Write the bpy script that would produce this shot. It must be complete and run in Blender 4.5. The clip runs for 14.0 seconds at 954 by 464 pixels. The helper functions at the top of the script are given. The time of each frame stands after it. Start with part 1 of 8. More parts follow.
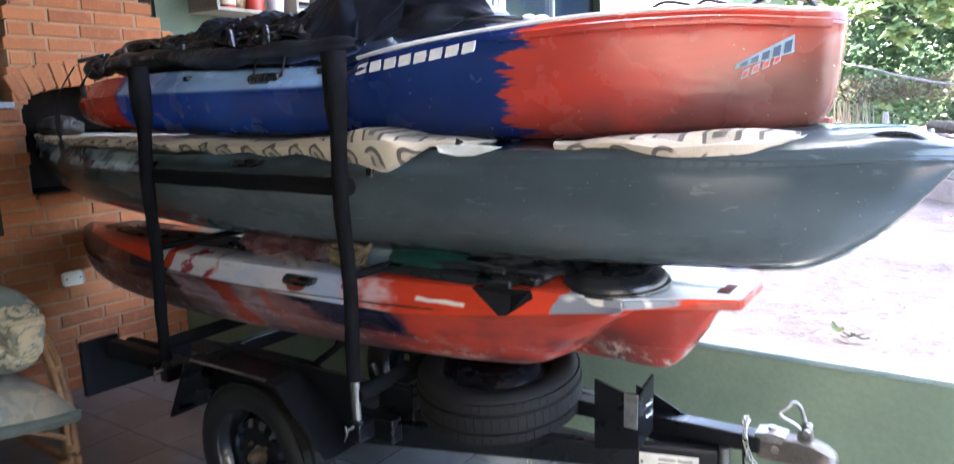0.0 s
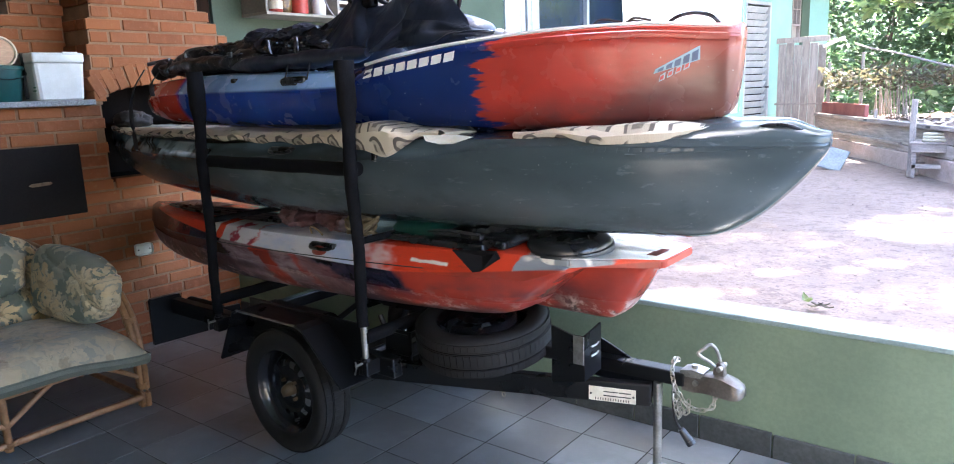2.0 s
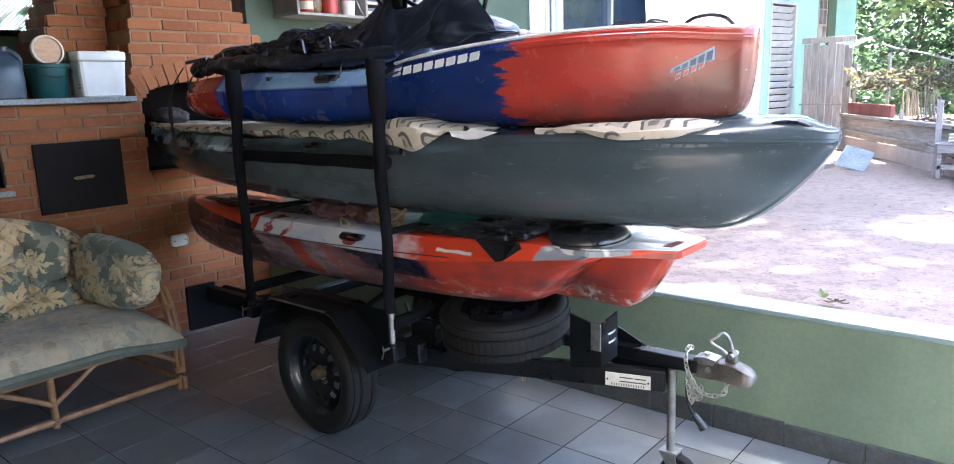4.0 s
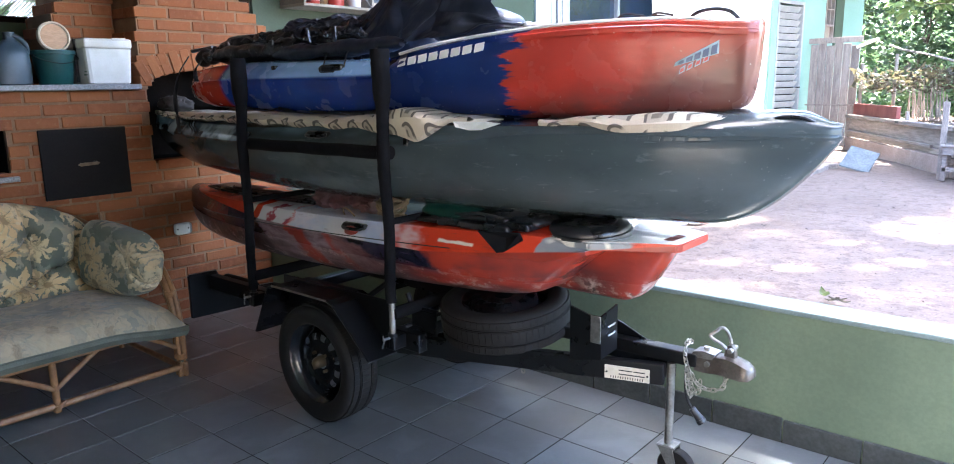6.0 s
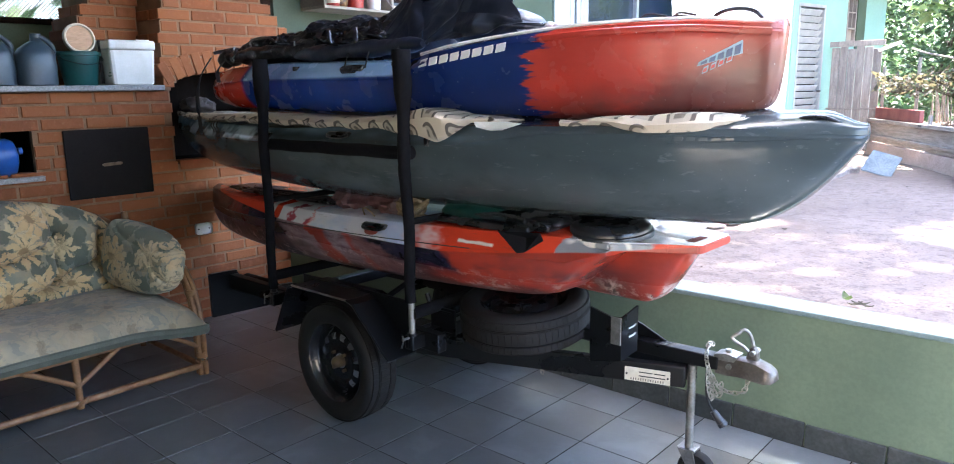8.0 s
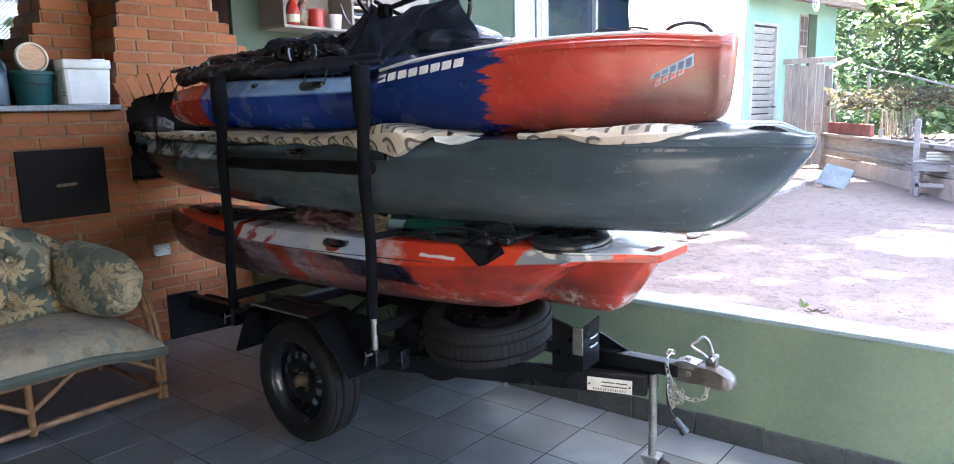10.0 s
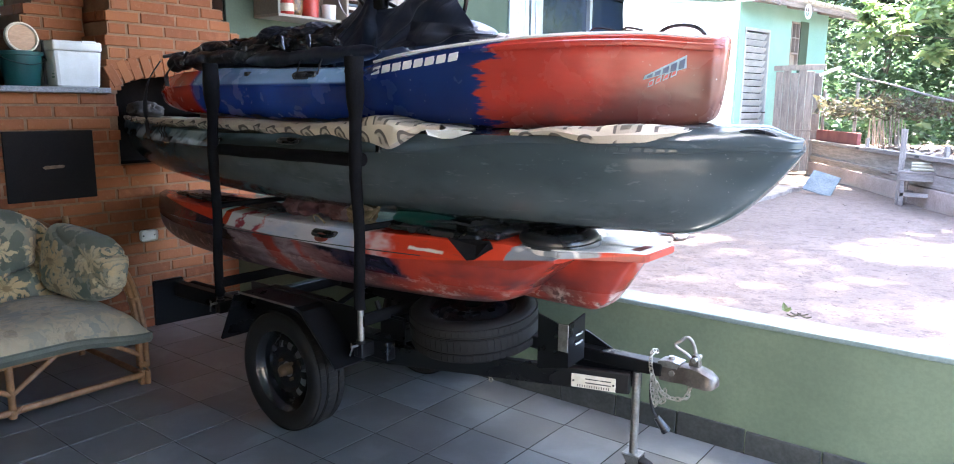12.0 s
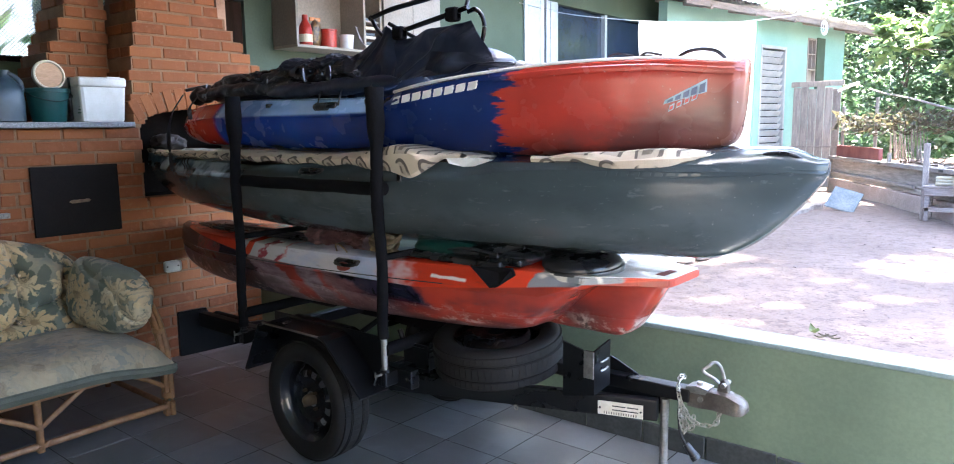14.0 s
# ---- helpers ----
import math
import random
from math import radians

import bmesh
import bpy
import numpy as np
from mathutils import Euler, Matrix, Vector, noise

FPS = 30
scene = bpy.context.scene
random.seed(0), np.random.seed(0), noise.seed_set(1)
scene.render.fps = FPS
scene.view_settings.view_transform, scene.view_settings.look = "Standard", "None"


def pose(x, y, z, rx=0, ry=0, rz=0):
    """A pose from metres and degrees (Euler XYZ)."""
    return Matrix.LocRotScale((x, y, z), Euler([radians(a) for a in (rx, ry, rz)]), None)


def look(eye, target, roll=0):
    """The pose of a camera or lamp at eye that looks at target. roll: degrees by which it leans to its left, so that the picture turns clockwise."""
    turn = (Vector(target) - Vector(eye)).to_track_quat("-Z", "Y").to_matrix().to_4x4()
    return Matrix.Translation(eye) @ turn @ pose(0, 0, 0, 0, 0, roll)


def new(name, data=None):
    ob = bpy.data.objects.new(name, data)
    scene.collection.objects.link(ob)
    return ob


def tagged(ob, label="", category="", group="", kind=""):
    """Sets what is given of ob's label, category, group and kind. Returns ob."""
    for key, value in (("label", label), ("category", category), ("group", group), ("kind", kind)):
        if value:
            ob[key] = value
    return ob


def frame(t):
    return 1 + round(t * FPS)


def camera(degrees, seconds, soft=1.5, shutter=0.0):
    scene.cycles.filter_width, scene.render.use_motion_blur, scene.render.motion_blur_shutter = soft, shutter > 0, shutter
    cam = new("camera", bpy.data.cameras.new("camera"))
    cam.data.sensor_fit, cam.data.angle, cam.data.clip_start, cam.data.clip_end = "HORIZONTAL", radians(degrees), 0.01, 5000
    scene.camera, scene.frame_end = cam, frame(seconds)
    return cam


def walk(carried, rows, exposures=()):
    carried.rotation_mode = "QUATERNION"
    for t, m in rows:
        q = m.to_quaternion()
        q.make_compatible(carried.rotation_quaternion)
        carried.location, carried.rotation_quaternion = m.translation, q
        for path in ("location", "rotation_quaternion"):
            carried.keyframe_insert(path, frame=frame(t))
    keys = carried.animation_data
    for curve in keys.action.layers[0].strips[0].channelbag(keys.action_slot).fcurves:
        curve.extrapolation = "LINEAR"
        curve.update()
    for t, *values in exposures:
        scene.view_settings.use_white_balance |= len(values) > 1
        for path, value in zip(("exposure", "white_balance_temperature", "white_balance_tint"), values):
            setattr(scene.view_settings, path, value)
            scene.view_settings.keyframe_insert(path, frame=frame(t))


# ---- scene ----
cam = camera(66.7, 14.0, 1.0, 0.5)
PATH = [
    (0, (0.42, -0.114, 1.467), (-0.673, 1.521, 1.108), -1.6),
    (0.5, (0.521, -0.246, 1.473), (-0.575, 1.362, 1.009), -0.2),
    (1, (0.688, -0.251, 1.478), (-0.614, 1.229, 1.143), -1.2),
    (1.5, (0.828, -0.233, 1.444), (-0.422, 1.281, 1.063), 0.7),
    (2, (0.915, -0.375, 1.497), (-0.3, 1.166, 1.11), -2.1),
    (4.5, (0.995, -0.479, 1.487), (-0.272, 1.019, 1.098), -1.8),
    (5, (0.997, -0.48, 1.479), (-0.251, 1.03, 1.075), -1.6),
    (5.5, (1.004, -0.487, 1.477), (-0.262, 1.011, 1.085), -1.3),
    (6, (1.004, -0.483, 1.473), (-0.265, 1.012, 1.077), -1.0),
    (6.5, (1.008, -0.489, 1.472), (-0.274, 0.998, 1.09), -0.8),
    (7, (0.998, -0.503, 1.479), (-0.318, 0.961, 1.126), -1.2),
    (7.5, (0.993, -0.498, 1.47), (-0.322, 0.959, 1.081), -1.0),
    (10, (1.018, -0.492, 1.441), (-0.22, 1.042, 1.106), -1.4),
    (10.5, (1.03, -0.496, 1.435), (-0.196, 1.041, 1.068), -0.8),
    (11, (1.025, -0.492, 1.431), (-0.184, 1.061, 1.078), -0.1),
    (11.5, (1.017, -0.495, 1.432), (-0.192, 1.059, 1.081), -0.3),
    (12, (1.019, -0.504, 1.436), (-0.191, 1.05, 1.091), 0.5),
    (12.5, (1.008, -0.493, 1.434), (-0.202, 1.054, 1.056), 0.2),
    (13, (0.993, -0.487, 1.449), (-0.217, 1.066, 1.096), -0.6),
    (13.5, (1.005, -0.509, 1.46), (-0.26, 1.009, 1.154), -1.0),
    (14, (1.003, -0.509, 1.455), (-0.252, 1.022, 1.17), -0.8),
]
walk(cam, [(t, look(eye, target, roll)) for t, eye, target, roll in PATH], [(t, stops + 0.46, 6150, 13) for t, stops in ((0.0, 4.02), (1.0, 3.92), (1.5, 3.92), (2.0, 3.75), (4.5, 3.69), (14.0, 3.67))])

# world, sun and exposure
SUN_EL, SUN_AZ = 74.0, 20.0
world = bpy.data.worlds.new("sky")
scene.world = world
world.use_nodes = True
wn = world.node_tree.nodes
wn.clear()
sky = wn.new("ShaderNodeTexSky")
sky.sky_type = "NISHITA"
sky.sun_disc = False
sky.sun_elevation = radians(SUN_EL)
sky.sun_rotation = radians(SUN_AZ)
sky.air_density, sky.dust_density, sky.ozone_density = 1.0, 2.0, 1.0
wbg = wn.new("ShaderNodeBackground")
wbg.inputs["Strength"].default_value = 0.15
wout = wn.new("ShaderNodeOutputWorld")
world.node_tree.links.new(sky.outputs[0], wbg.inputs[0])
world.node_tree.links.new(wbg.outputs[0], wout.inputs[0])

sun = new("sun", bpy.data.lights.new("sun", "SUN"))
sun.data.energy = 5.0
sun.data.angle = radians(0.55)
sun.data.color = (1.0, 0.95, 0.86)
sun_dir = Vector((math.sin(radians(SUN_AZ)) * math.cos(radians(SUN_EL)), math.cos(radians(SUN_AZ)) * math.cos(radians(SUN_EL)), math.sin(radians(SUN_EL))))
sun.matrix_world = look(sun_dir * 30, (0, 0, 0))

# ---- building tools ----
def thing(name, at, label, category, group="", kind=""):
    ob = new(name)
    ob.empty_display_size = 0.05
    ob.matrix_basis = Matrix.Translation(at)
    return tagged(ob, label, category, group, kind)


def part(name, bm, material, parent=None, label="", smooth=False, kind=""):
    me = bpy.data.meshes.new(name)
    bm.normal_update()
    if smooth:
        for f in bm.faces:
            f.smooth = True
        for e in bm.edges:
            if len(e.link_faces) == 2 and e.calc_face_angle(0) > 0.7:
                e.smooth = False
    bm.to_mesh(me)
    bm.free()
    me.materials.append(material)
    ob = new(name, me)
    if parent:
        ob.parent = parent
        if parent.type == "EMPTY":
            ob.matrix_parent_inverse = parent.matrix_basis.inverted()
    return tagged(ob, label, kind=kind)


def lone(name, bm, material, label, category="", group="", kind="", smooth=False):
    return tagged(part(name, bm, material, None, label, smooth), label, category, group, kind)


def shared(name, mesh, m, parent):
    ob = new(name, mesh)
    if parent:
        ob.parent = parent
        if parent.type == "EMPTY":
            ob.matrix_parent_inverse = parent.matrix_basis.inverted()
    ob.matrix_basis = m
    return ob


def box(bm, x0, x1, y0, y1, z0, z1, bevel=0.0, m=None, seg=2):
    c = ((x0 + x1) / 2, (y0 + y1) / 2, (z0 + z1) / 2)
    mm = Matrix.LocRotScale(c, None, (abs(x1 - x0), abs(y1 - y0), abs(z1 - z0)))
    if m is not None:
        mm = m @ mm
    r = bmesh.ops.create_cube(bm, size=1.0, matrix=mm)
    if bevel > 0:
        edges = list({e for v in r["verts"] for e in v.link_edges})
        bmesh.ops.bevel(bm, geom=edges, offset=bevel, segments=seg, affect="EDGES", profile=0.5)
    return bm


def cyl(bm, a, b, r0, r1=None, seg=16, caps=True):
    a, b = Vector(a), Vector(b)
    d = b - a
    q = d.to_track_quat("Z", "Y").to_matrix().to_4x4()
    bmesh.ops.create_cone(bm, cap_ends=caps, segments=seg, radius1=r0, radius2=r0 if r1 is None else r1, depth=d.length, matrix=Matrix.Translation((a + b) / 2) @ q)
    return bm


def spline(pts, n):
    """Catmull-Rom through pts, n steps between neighbours."""
    p = [Vector(q) for q in pts]
    p = [2 * p[0] - p[1]] + p + [2 * p[-1] - p[-2]]
    out = []
    for i in range(1, len(p) - 2):
        for k in range(n):
            t = k / n
            a, b, c, d = p[i - 1], p[i], p[i + 1], p[i + 2]
            out.append(0.5 * ((2 * b) + (c - a) * t + (2 * a - 5 * b + 4 * c - d) * t * t + (3 * b - a - 3 * c + d) * t ** 3))
    out.append(p[-2])
    return out


def tube(bm, pts, r, seg=8, closed=False, taper=None, flat=1.0):
    pts = [Vector(p) for p in pts]
    n = len(pts)
    rings = []
    up = Vector((0, 0, 1))
    for i, p in enumerate(pts):
        if closed:
            d = pts[(i + 1) % n] - pts[i - 1]
        else:
            d = pts[min(i + 1, n - 1)] - pts[max(i - 1, 0)]
        d.normalize()
        s = d.cross(up)
        if s.length < 1e-3:
            s = d.cross(Vector((1, 0, 0)))
        s.normalize()
        u = s.cross(d)
        rr = r if taper is None else r * taper(i / max(n - 1, 1))
        rings.append([bm.verts.new(p + s * (rr * math.cos(2 * math.pi * k / seg)) + u * (rr * flat * math.sin(2 * math.pi * k / seg))) for k in range(seg)])
    last = n if closed else n - 1
    for i in range(last):
        a, b = rings[i], rings[(i + 1) % n]
        for k in range(seg):
            bm.faces.new((a[k], a[(k + 1) % seg], b[(k + 1) % seg], b[k]))
    if not closed:
        bm.faces.new(rings[0][::-1])
        bm.faces.new(rings[-1])
    return bm


def loft(bm, rings, cap=True):
    vs = [[bm.verts.new(p) for p in r] for r in rings]
    n = len(vs[0])
    for a, b in zip(vs, vs[1:]):
        for k in range(n):
            bm.faces.new((a[k], a[(k + 1) % n], b[(k + 1) % n], b[k]))
    if cap:
        bm.faces.new(vs[0][::-1])
        bm.faces.new(vs[-1])
    bmesh.ops.recalc_face_normals(bm, faces=bm.faces)
    return bm


def lathe(bm, prof, m, seg=48, closed=False):
    """prof: rows of (radius, height) turned round the local z axis."""
    rings = []
    for k in range(seg):
        a = 2 * math.pi * k / seg
        rings.append([bm.verts.new(m @ Vector((r * math.cos(a), r * math.sin(a), h))) for r, h in prof])
    n = len(prof)
    for k in range(seg):
        a, b = rings[k], rings[(k + 1) % seg]
        for i in range(n if closed else n - 1):
            j = (i + 1) % n
            bm.faces.new((a[i], b[i], b[j], a[j]))
    bmesh.ops.recalc_face_normals(bm, faces=bm.faces)
    return bm


def slab(bm, outline, axis, lo, hi):
    """Extrudes a flat outline of (u, v) along axis x, y or z from lo to hi."""
    def at(u, v, w):
        return {"x": (w, u, v), "y": (u, w, v), "z": (u, v, w)}[axis]
    a = [bm.verts.new(at(u, v, lo)) for u, v in outline]
    b = [bm.verts.new(at(u, v, hi)) for u, v in outline]
    n = len(a)
    bm.faces.new(a[::-1])
    bm.faces.new(b)
    for k in range(n):
        bm.faces.new((a[k], a[(k + 1) % n], b[(k + 1) % n], b[k]))
    bmesh.ops.recalc_face_normals(bm, faces=bm.faces)
    return bm


def lump(bm, c, r, seed=0, amount=0.15, scale=6.0, sub=4, m=None):
    made = bmesh.ops.create_icosphere(bm, subdivisions=sub, radius=1.0)["verts"]
    off = Vector((seed * 7.3, seed * 3.1, seed * 1.7))
    for v in made:
        d = v.co.normalized()
        p = Vector((d.x * r[0], d.y * r[1], d.z * r[2]))
        k = noise.fractal(p * scale + off, 0.8, 2.1, 3) * amount
        ridge = (1 - abs(noise.noise(p * scale * 1.3 + off * 2))) ** 4 * amount * 0.6
        p = p * (1 + k + ridge)
        v.co = Vector(c) + (m @ p if m is not None else p)
    return bm


def B():
    return bmesh.new()

# ---- materials ----
class Nodes:
    def __init__(self, name):
        self.mat = bpy.data.materials.new(name)
        self.mat.use_nodes = True
        self.t = self.mat.node_tree
        self.p = self.t.nodes["Principled BSDF"]
        self.co = self.add("ShaderNodeTexCoord").outputs["Object"]

    def add(self, kind):
        return self.t.nodes.new(kind)

    def link(self, a, b):
        if isinstance(a, (int, float)):
            b.default_value = a
        elif isinstance(a, (tuple, list)):
            b.default_value = (*a, 1.0) if len(a) == 3 and len(b.default_value) == 4 else a
        else:
            self.t.links.new(a, b)

    def noise(self, scale=5.0, detail=4.0, stretch=None, rough=0.55, distort=0.0, shift=0.0):
        n = self.add("ShaderNodeTexNoise")
        n.inputs["Scale"].default_value = scale
        n.inputs["Detail"].default_value = detail
        n.inputs["Roughness"].default_value = rough
        n.inputs["Distortion"].default_value = distort
        self.link(self.mapped(stretch, shift), n.inputs["Vector"])
        return n.outputs["Fac"]

    def mapped(self, stretch=None, shift=0.0):
        if stretch is None and not shift:
            return self.co
        m = self.add("ShaderNodeMapping")
        m.inputs["Scale"].default_value = stretch or (1, 1, 1)
        m.inputs["Location"].default_value = (shift, shift * 0.7, shift * 1.3)
        self.link(self.co, m.inputs["Vector"])
        return m.outputs[0]

    def voronoi(self, scale=5.0, feature="F1", stretch=None):
        n = self.add("ShaderNodeTexVoronoi")
        n.feature = feature
        n.inputs["Scale"].default_value = scale
        self.link(self.mapped(stretch), n.inputs["Vector"])
        return n.outputs["Distance"]

    def wave(self, scale=5.0, distort=4.0, axis="X", detail=2.0, stretch=None):
        n = self.add("ShaderNodeTexWave")
        n.bands_direction = axis
        n.inputs["Scale"].default_value = scale
        n.inputs["Distortion"].default_value = distort
        n.inputs["Detail"].default_value = detail
        self.link(self.mapped(stretch), n.inputs["Vector"])
        return n.outputs["Fac"]

    def math(self, op, a, b=0.0):
        n = self.add("ShaderNodeMath")
        n.operation = op
        self.link(a, n.inputs[0])
        self.link(b, n.inputs[1])
        return n.outputs[0]

    def step(self, v, lo, hi):
        """0 below lo, 1 above hi (or the other way round where lo > hi)."""
        n = self.add("ShaderNodeMapRange")
        n.interpolation_type = "SMOOTHSTEP"
        a, b, c, d = (lo, hi, 0.0, 1.0) if lo < hi else (hi, lo, 1.0, 0.0)
        self.link(v, n.inputs["Value"])
        for k, x in (("From Min", a), ("From Max", b), ("To Min", c), ("To Max", d)):
            n.inputs[k].default_value = x
        return n.outputs[0]

    def axes(self):
        n = self.add("ShaderNodeSeparateXYZ")
        self.link(self.co, n.inputs[0])
        return n.outputs

    def mix(self, f, a, b, how="MIX"):
        n = self.add("ShaderNodeMix")
        n.data_type, n.blend_type = "RGBA", how
        self.link(f, n.inputs[0])
        self.link(a, n.inputs[6])
        self.link(b, n.inputs[7])
        return n.outputs[2]

    def scatter(self):
        """Moves the texture space by a random amount for each object."""
        v = self.add("ShaderNodeVectorMath")
        v.operation = "ADD"
        k = self.math("MULTIPLY", self.random(), 61.0)
        self.link(self.co, v.inputs[0])
        self.link(k, v.inputs[1])
        self.co = v.outputs[0]

    def random(self):
        return self.add("ShaderNodeObjectInfo").outputs["Random"]

    def island(self):
        return self.add("ShaderNodeNewGeometry").outputs["Random Per Island"]

    def bump(self, h, strength=0.2, distance=0.005, prior=None):
        n = self.add("ShaderNodeBump")
        n.inputs["Strength"].default_value = strength
        n.inputs["Distance"].default_value = distance
        self.link(h, n.inputs["Height"])
        if prior is not None:
            self.link(prior, n.inputs["Normal"])
        return n.outputs[0]

    def done(self, colour, rough=0.6, metal=0.0, normal=None, **more):
        self.link(colour, self.p.inputs["Base Color"])
        self.link(rough, self.p.inputs["Roughness"])
        self.link(metal, self.p.inputs["Metallic"])
        if normal is not None:
            self.link(normal, self.p.inputs["Normal"])
        for k, v in more.items():
            self.link(v, self.p.inputs[k.replace("_", " ")])
        return self.mat


def surf(name, col, col2=None, rough=0.6, metal=0.0, scale=4.0, fine=60.0, grain=0.12, bump=0.15, depth=0.003, rough_var=0.12, rnd=0.0, stretch=None, **more):
    """A plain worn surface: two colours in broad patches, a fine grain, fine relief."""
    n = Nodes(name)
    if rnd:
        n.scatter()
    col2 = col2 or tuple(c * 0.72 for c in col)
    broad = n.step(n.noise(scale, 5, stretch), 0.32, 0.68)
    f = n.noise(fine, 3, stretch)
    c = n.mix(broad, col, col2)
    c = n.mix(grain, c, n.mix(n.step(f, 0.3, 0.7), (0.15, 0.15, 0.15), (1, 1, 1)), "OVERLAY")
    if rnd:
        h = n.add("ShaderNodeHueSaturation")
        n.link(c, h.inputs["Color"])
        n.link(n.math("ADD", n.math("MULTIPLY", n.random(), rnd), 1 - rnd / 2), h.inputs["Value"])
        c = h.outputs[0]
    r = n.math("ADD", n.math("MULTIPLY", n.math("SUBTRACT", broad, 0.5), rough_var), rough)
    return n.done(c, r, metal, n.bump(f, bump, depth), **more)


def brick_mat(name, by_island):
    n = Nodes(name)
    r = n.island() if by_island else n.random()
    if not by_island:
        n.scatter()
    ramp = n.add("ShaderNodeValToRGB")
    e = ramp.color_ramp.elements
    e[0].position, e[0].color = 0.0, (0.192, 0.054, 0.013, 1)
    e[1].position, e[1].color = 1.0, (0.29, 0.096, 0.026, 1)
    k = e.new(0.5)
    k.color = (0.24, 0.073, 0.018, 1)
    n.link(r, ramp.inputs[0])
    c = n.mix(n.step(n.noise(14, 4), 0.45, 0.75), ramp.outputs[0], (0.27, 0.088, 0.028))
    c = n.mix(n.math("MULTIPLY", n.step(n.noise(45, 3), 0.58, 0.75), 0.35), c, (0.32, 0.17, 0.08))
    c = n.mix(n.math("MULTIPLY", n.step(n.noise(2.2, 4), 0.52, 0.78), 0.5), c, (0.19, 0.076, 0.034))
    h = n.noise(70, 4)
    return n.done(c, 0.82, 0.0, n.bump(h, 0.5, 0.004))


M_BRICK = brick_mat("fired brick", False)
M_BRICK_REST = brick_mat("fired brick, joined", True)
M_MORTAR = surf("mortar", (0.25, 0.135, 0.072), (0.18, 0.095, 0.05), 0.9, scale=6, fine=120, bump=0.4)
M_GREEN_WALL = surf("green wall paint", (0.152, 0.196, 0.122), (0.108, 0.145, 0.09), 0.6, scale=2.2, fine=70, grain=0.07, bump=0.08)
M_SILL = surf("pale green wall coping", (0.2, 0.255, 0.24), (0.155, 0.21, 0.195), 0.6, scale=5, fine=90)
M_BASEBOARD = surf("slate skirting tile", (0.046, 0.05, 0.047), (0.03, 0.034, 0.031), 0.55, scale=9, fine=60, grain=0.25, rnd=0.25)
M_MINT = surf("mint house paint", (0.27, 0.445, 0.37), (0.225, 0.39, 0.32), 0.75, scale=1.2, fine=60, grain=0.08)
M_HOUSE = surf("dark green paint, shade mixed in", (0.055, 0.085, 0.052), (0.045, 0.072, 0.044), 0.7, scale=1.4, fine=60, grain=0.08)
M_CEIL = surf("brown ceiling boards", (0.17, 0.12, 0.08), (0.13, 0.09, 0.06), 0.7, scale=2, stretch=(1, 8, 1))
M_CONCRETE = surf("rough concrete", (0.34, 0.29, 0.25), (0.23, 0.19, 0.16), 0.9, scale=5, fine=40, grain=0.3, bump=0.6, depth=0.01)
M_GRANITE = surf("grey granite", (0.26, 0.255, 0.25), (0.17, 0.165, 0.16), 0.35, scale=80, fine=260, grain=0.5, bump=0.05)
M_BLACK_PLATE = surf("black iron plate", (0.007, 0.0062, 0.0058), (0.013, 0.010, 0.0085), 0.7, metal=0.0, Specular_IOR_Level=0.15, scale=3, fine=90)
M_SOOT = surf("soot", (0.004, 0.0035, 0.003), (0.009, 0.007, 0.006), 0.95, scale=5, Specular_IOR_Level=0.02)
M_WHITE_PLASTIC = surf("white plastic", (0.72, 0.73, 0.72), (0.66, 0.67, 0.66), 0.45, scale=4, fine=150, grain=0.04, bump=0.04)
M_STYRO = surf("white cooler shell", (0.66, 0.635, 0.59), (0.54, 0.515, 0.46), 0.6, scale=5, fine=220, grain=0.08, bump=0.2)
M_BUCKET = surf("teal green plastic", (0.008, 0.07, 0.065), (0.007, 0.052, 0.05), 0.4, scale=6, grain=0.05)
M_JUG = surf("grey blue plastic", (0.038, 0.058, 0.074), (0.028, 0.045, 0.06), 0.38, scale=5, grain=0.05)
M_BLUE_PLASTIC = surf("blue plastic", (0.015, 0.09, 0.33), (0.01, 0.065, 0.26), 0.35, scale=5, grain=0.05)
M_TAN = surf("tan wood disc", (0.5, 0.3, 0.17), (0.42, 0.24, 0.13), 0.6, scale=9, stretch=(1, 1, 6))
M_CREAM = surf("cream rim", (0.66, 0.58, 0.44), None, 0.5)
M_BLACK_PAINT = surf("gloss black trailer paint", (0.004, 0.0042, 0.005), (0.006, 0.0065, 0.008), 0.32, scale=4, fine=120, grain=0.1, bump=0.06, Specular_IOR_Level=0.3)
M_RUBBER = surf("tyre rubber", (0.010, 0.0095, 0.010), (0.017, 0.016, 0.015), 0.7, scale=7, fine=120, bump=0.3, Specular_IOR_Level=0.22)
M_RIM = surf("gloss black steel wheel", (0.016, 0.018, 0.023), None, 0.22, metal=0.2, scale=6, Coat_Weight=0.8, Coat_Roughness=0.1)
M_PAD = surf("black foam sleeve", (0.006, 0.006, 0.007), (0.010, 0.010, 0.011), 0.92, scale=9, fine=140, bump=0.5, Specular_IOR_Level=0.06)
M_STEEL = surf("dull galvanised steel", (0.34, 0.33, 0.31), (0.2, 0.19, 0.175), 0.42, metal=0.85, scale=14, fine=140)
M_BRASS = surf("worn zinc plate", (0.46, 0.44, 0.38), (0.3, 0.28, 0.22), 0.4, metal=0.9, scale=30)
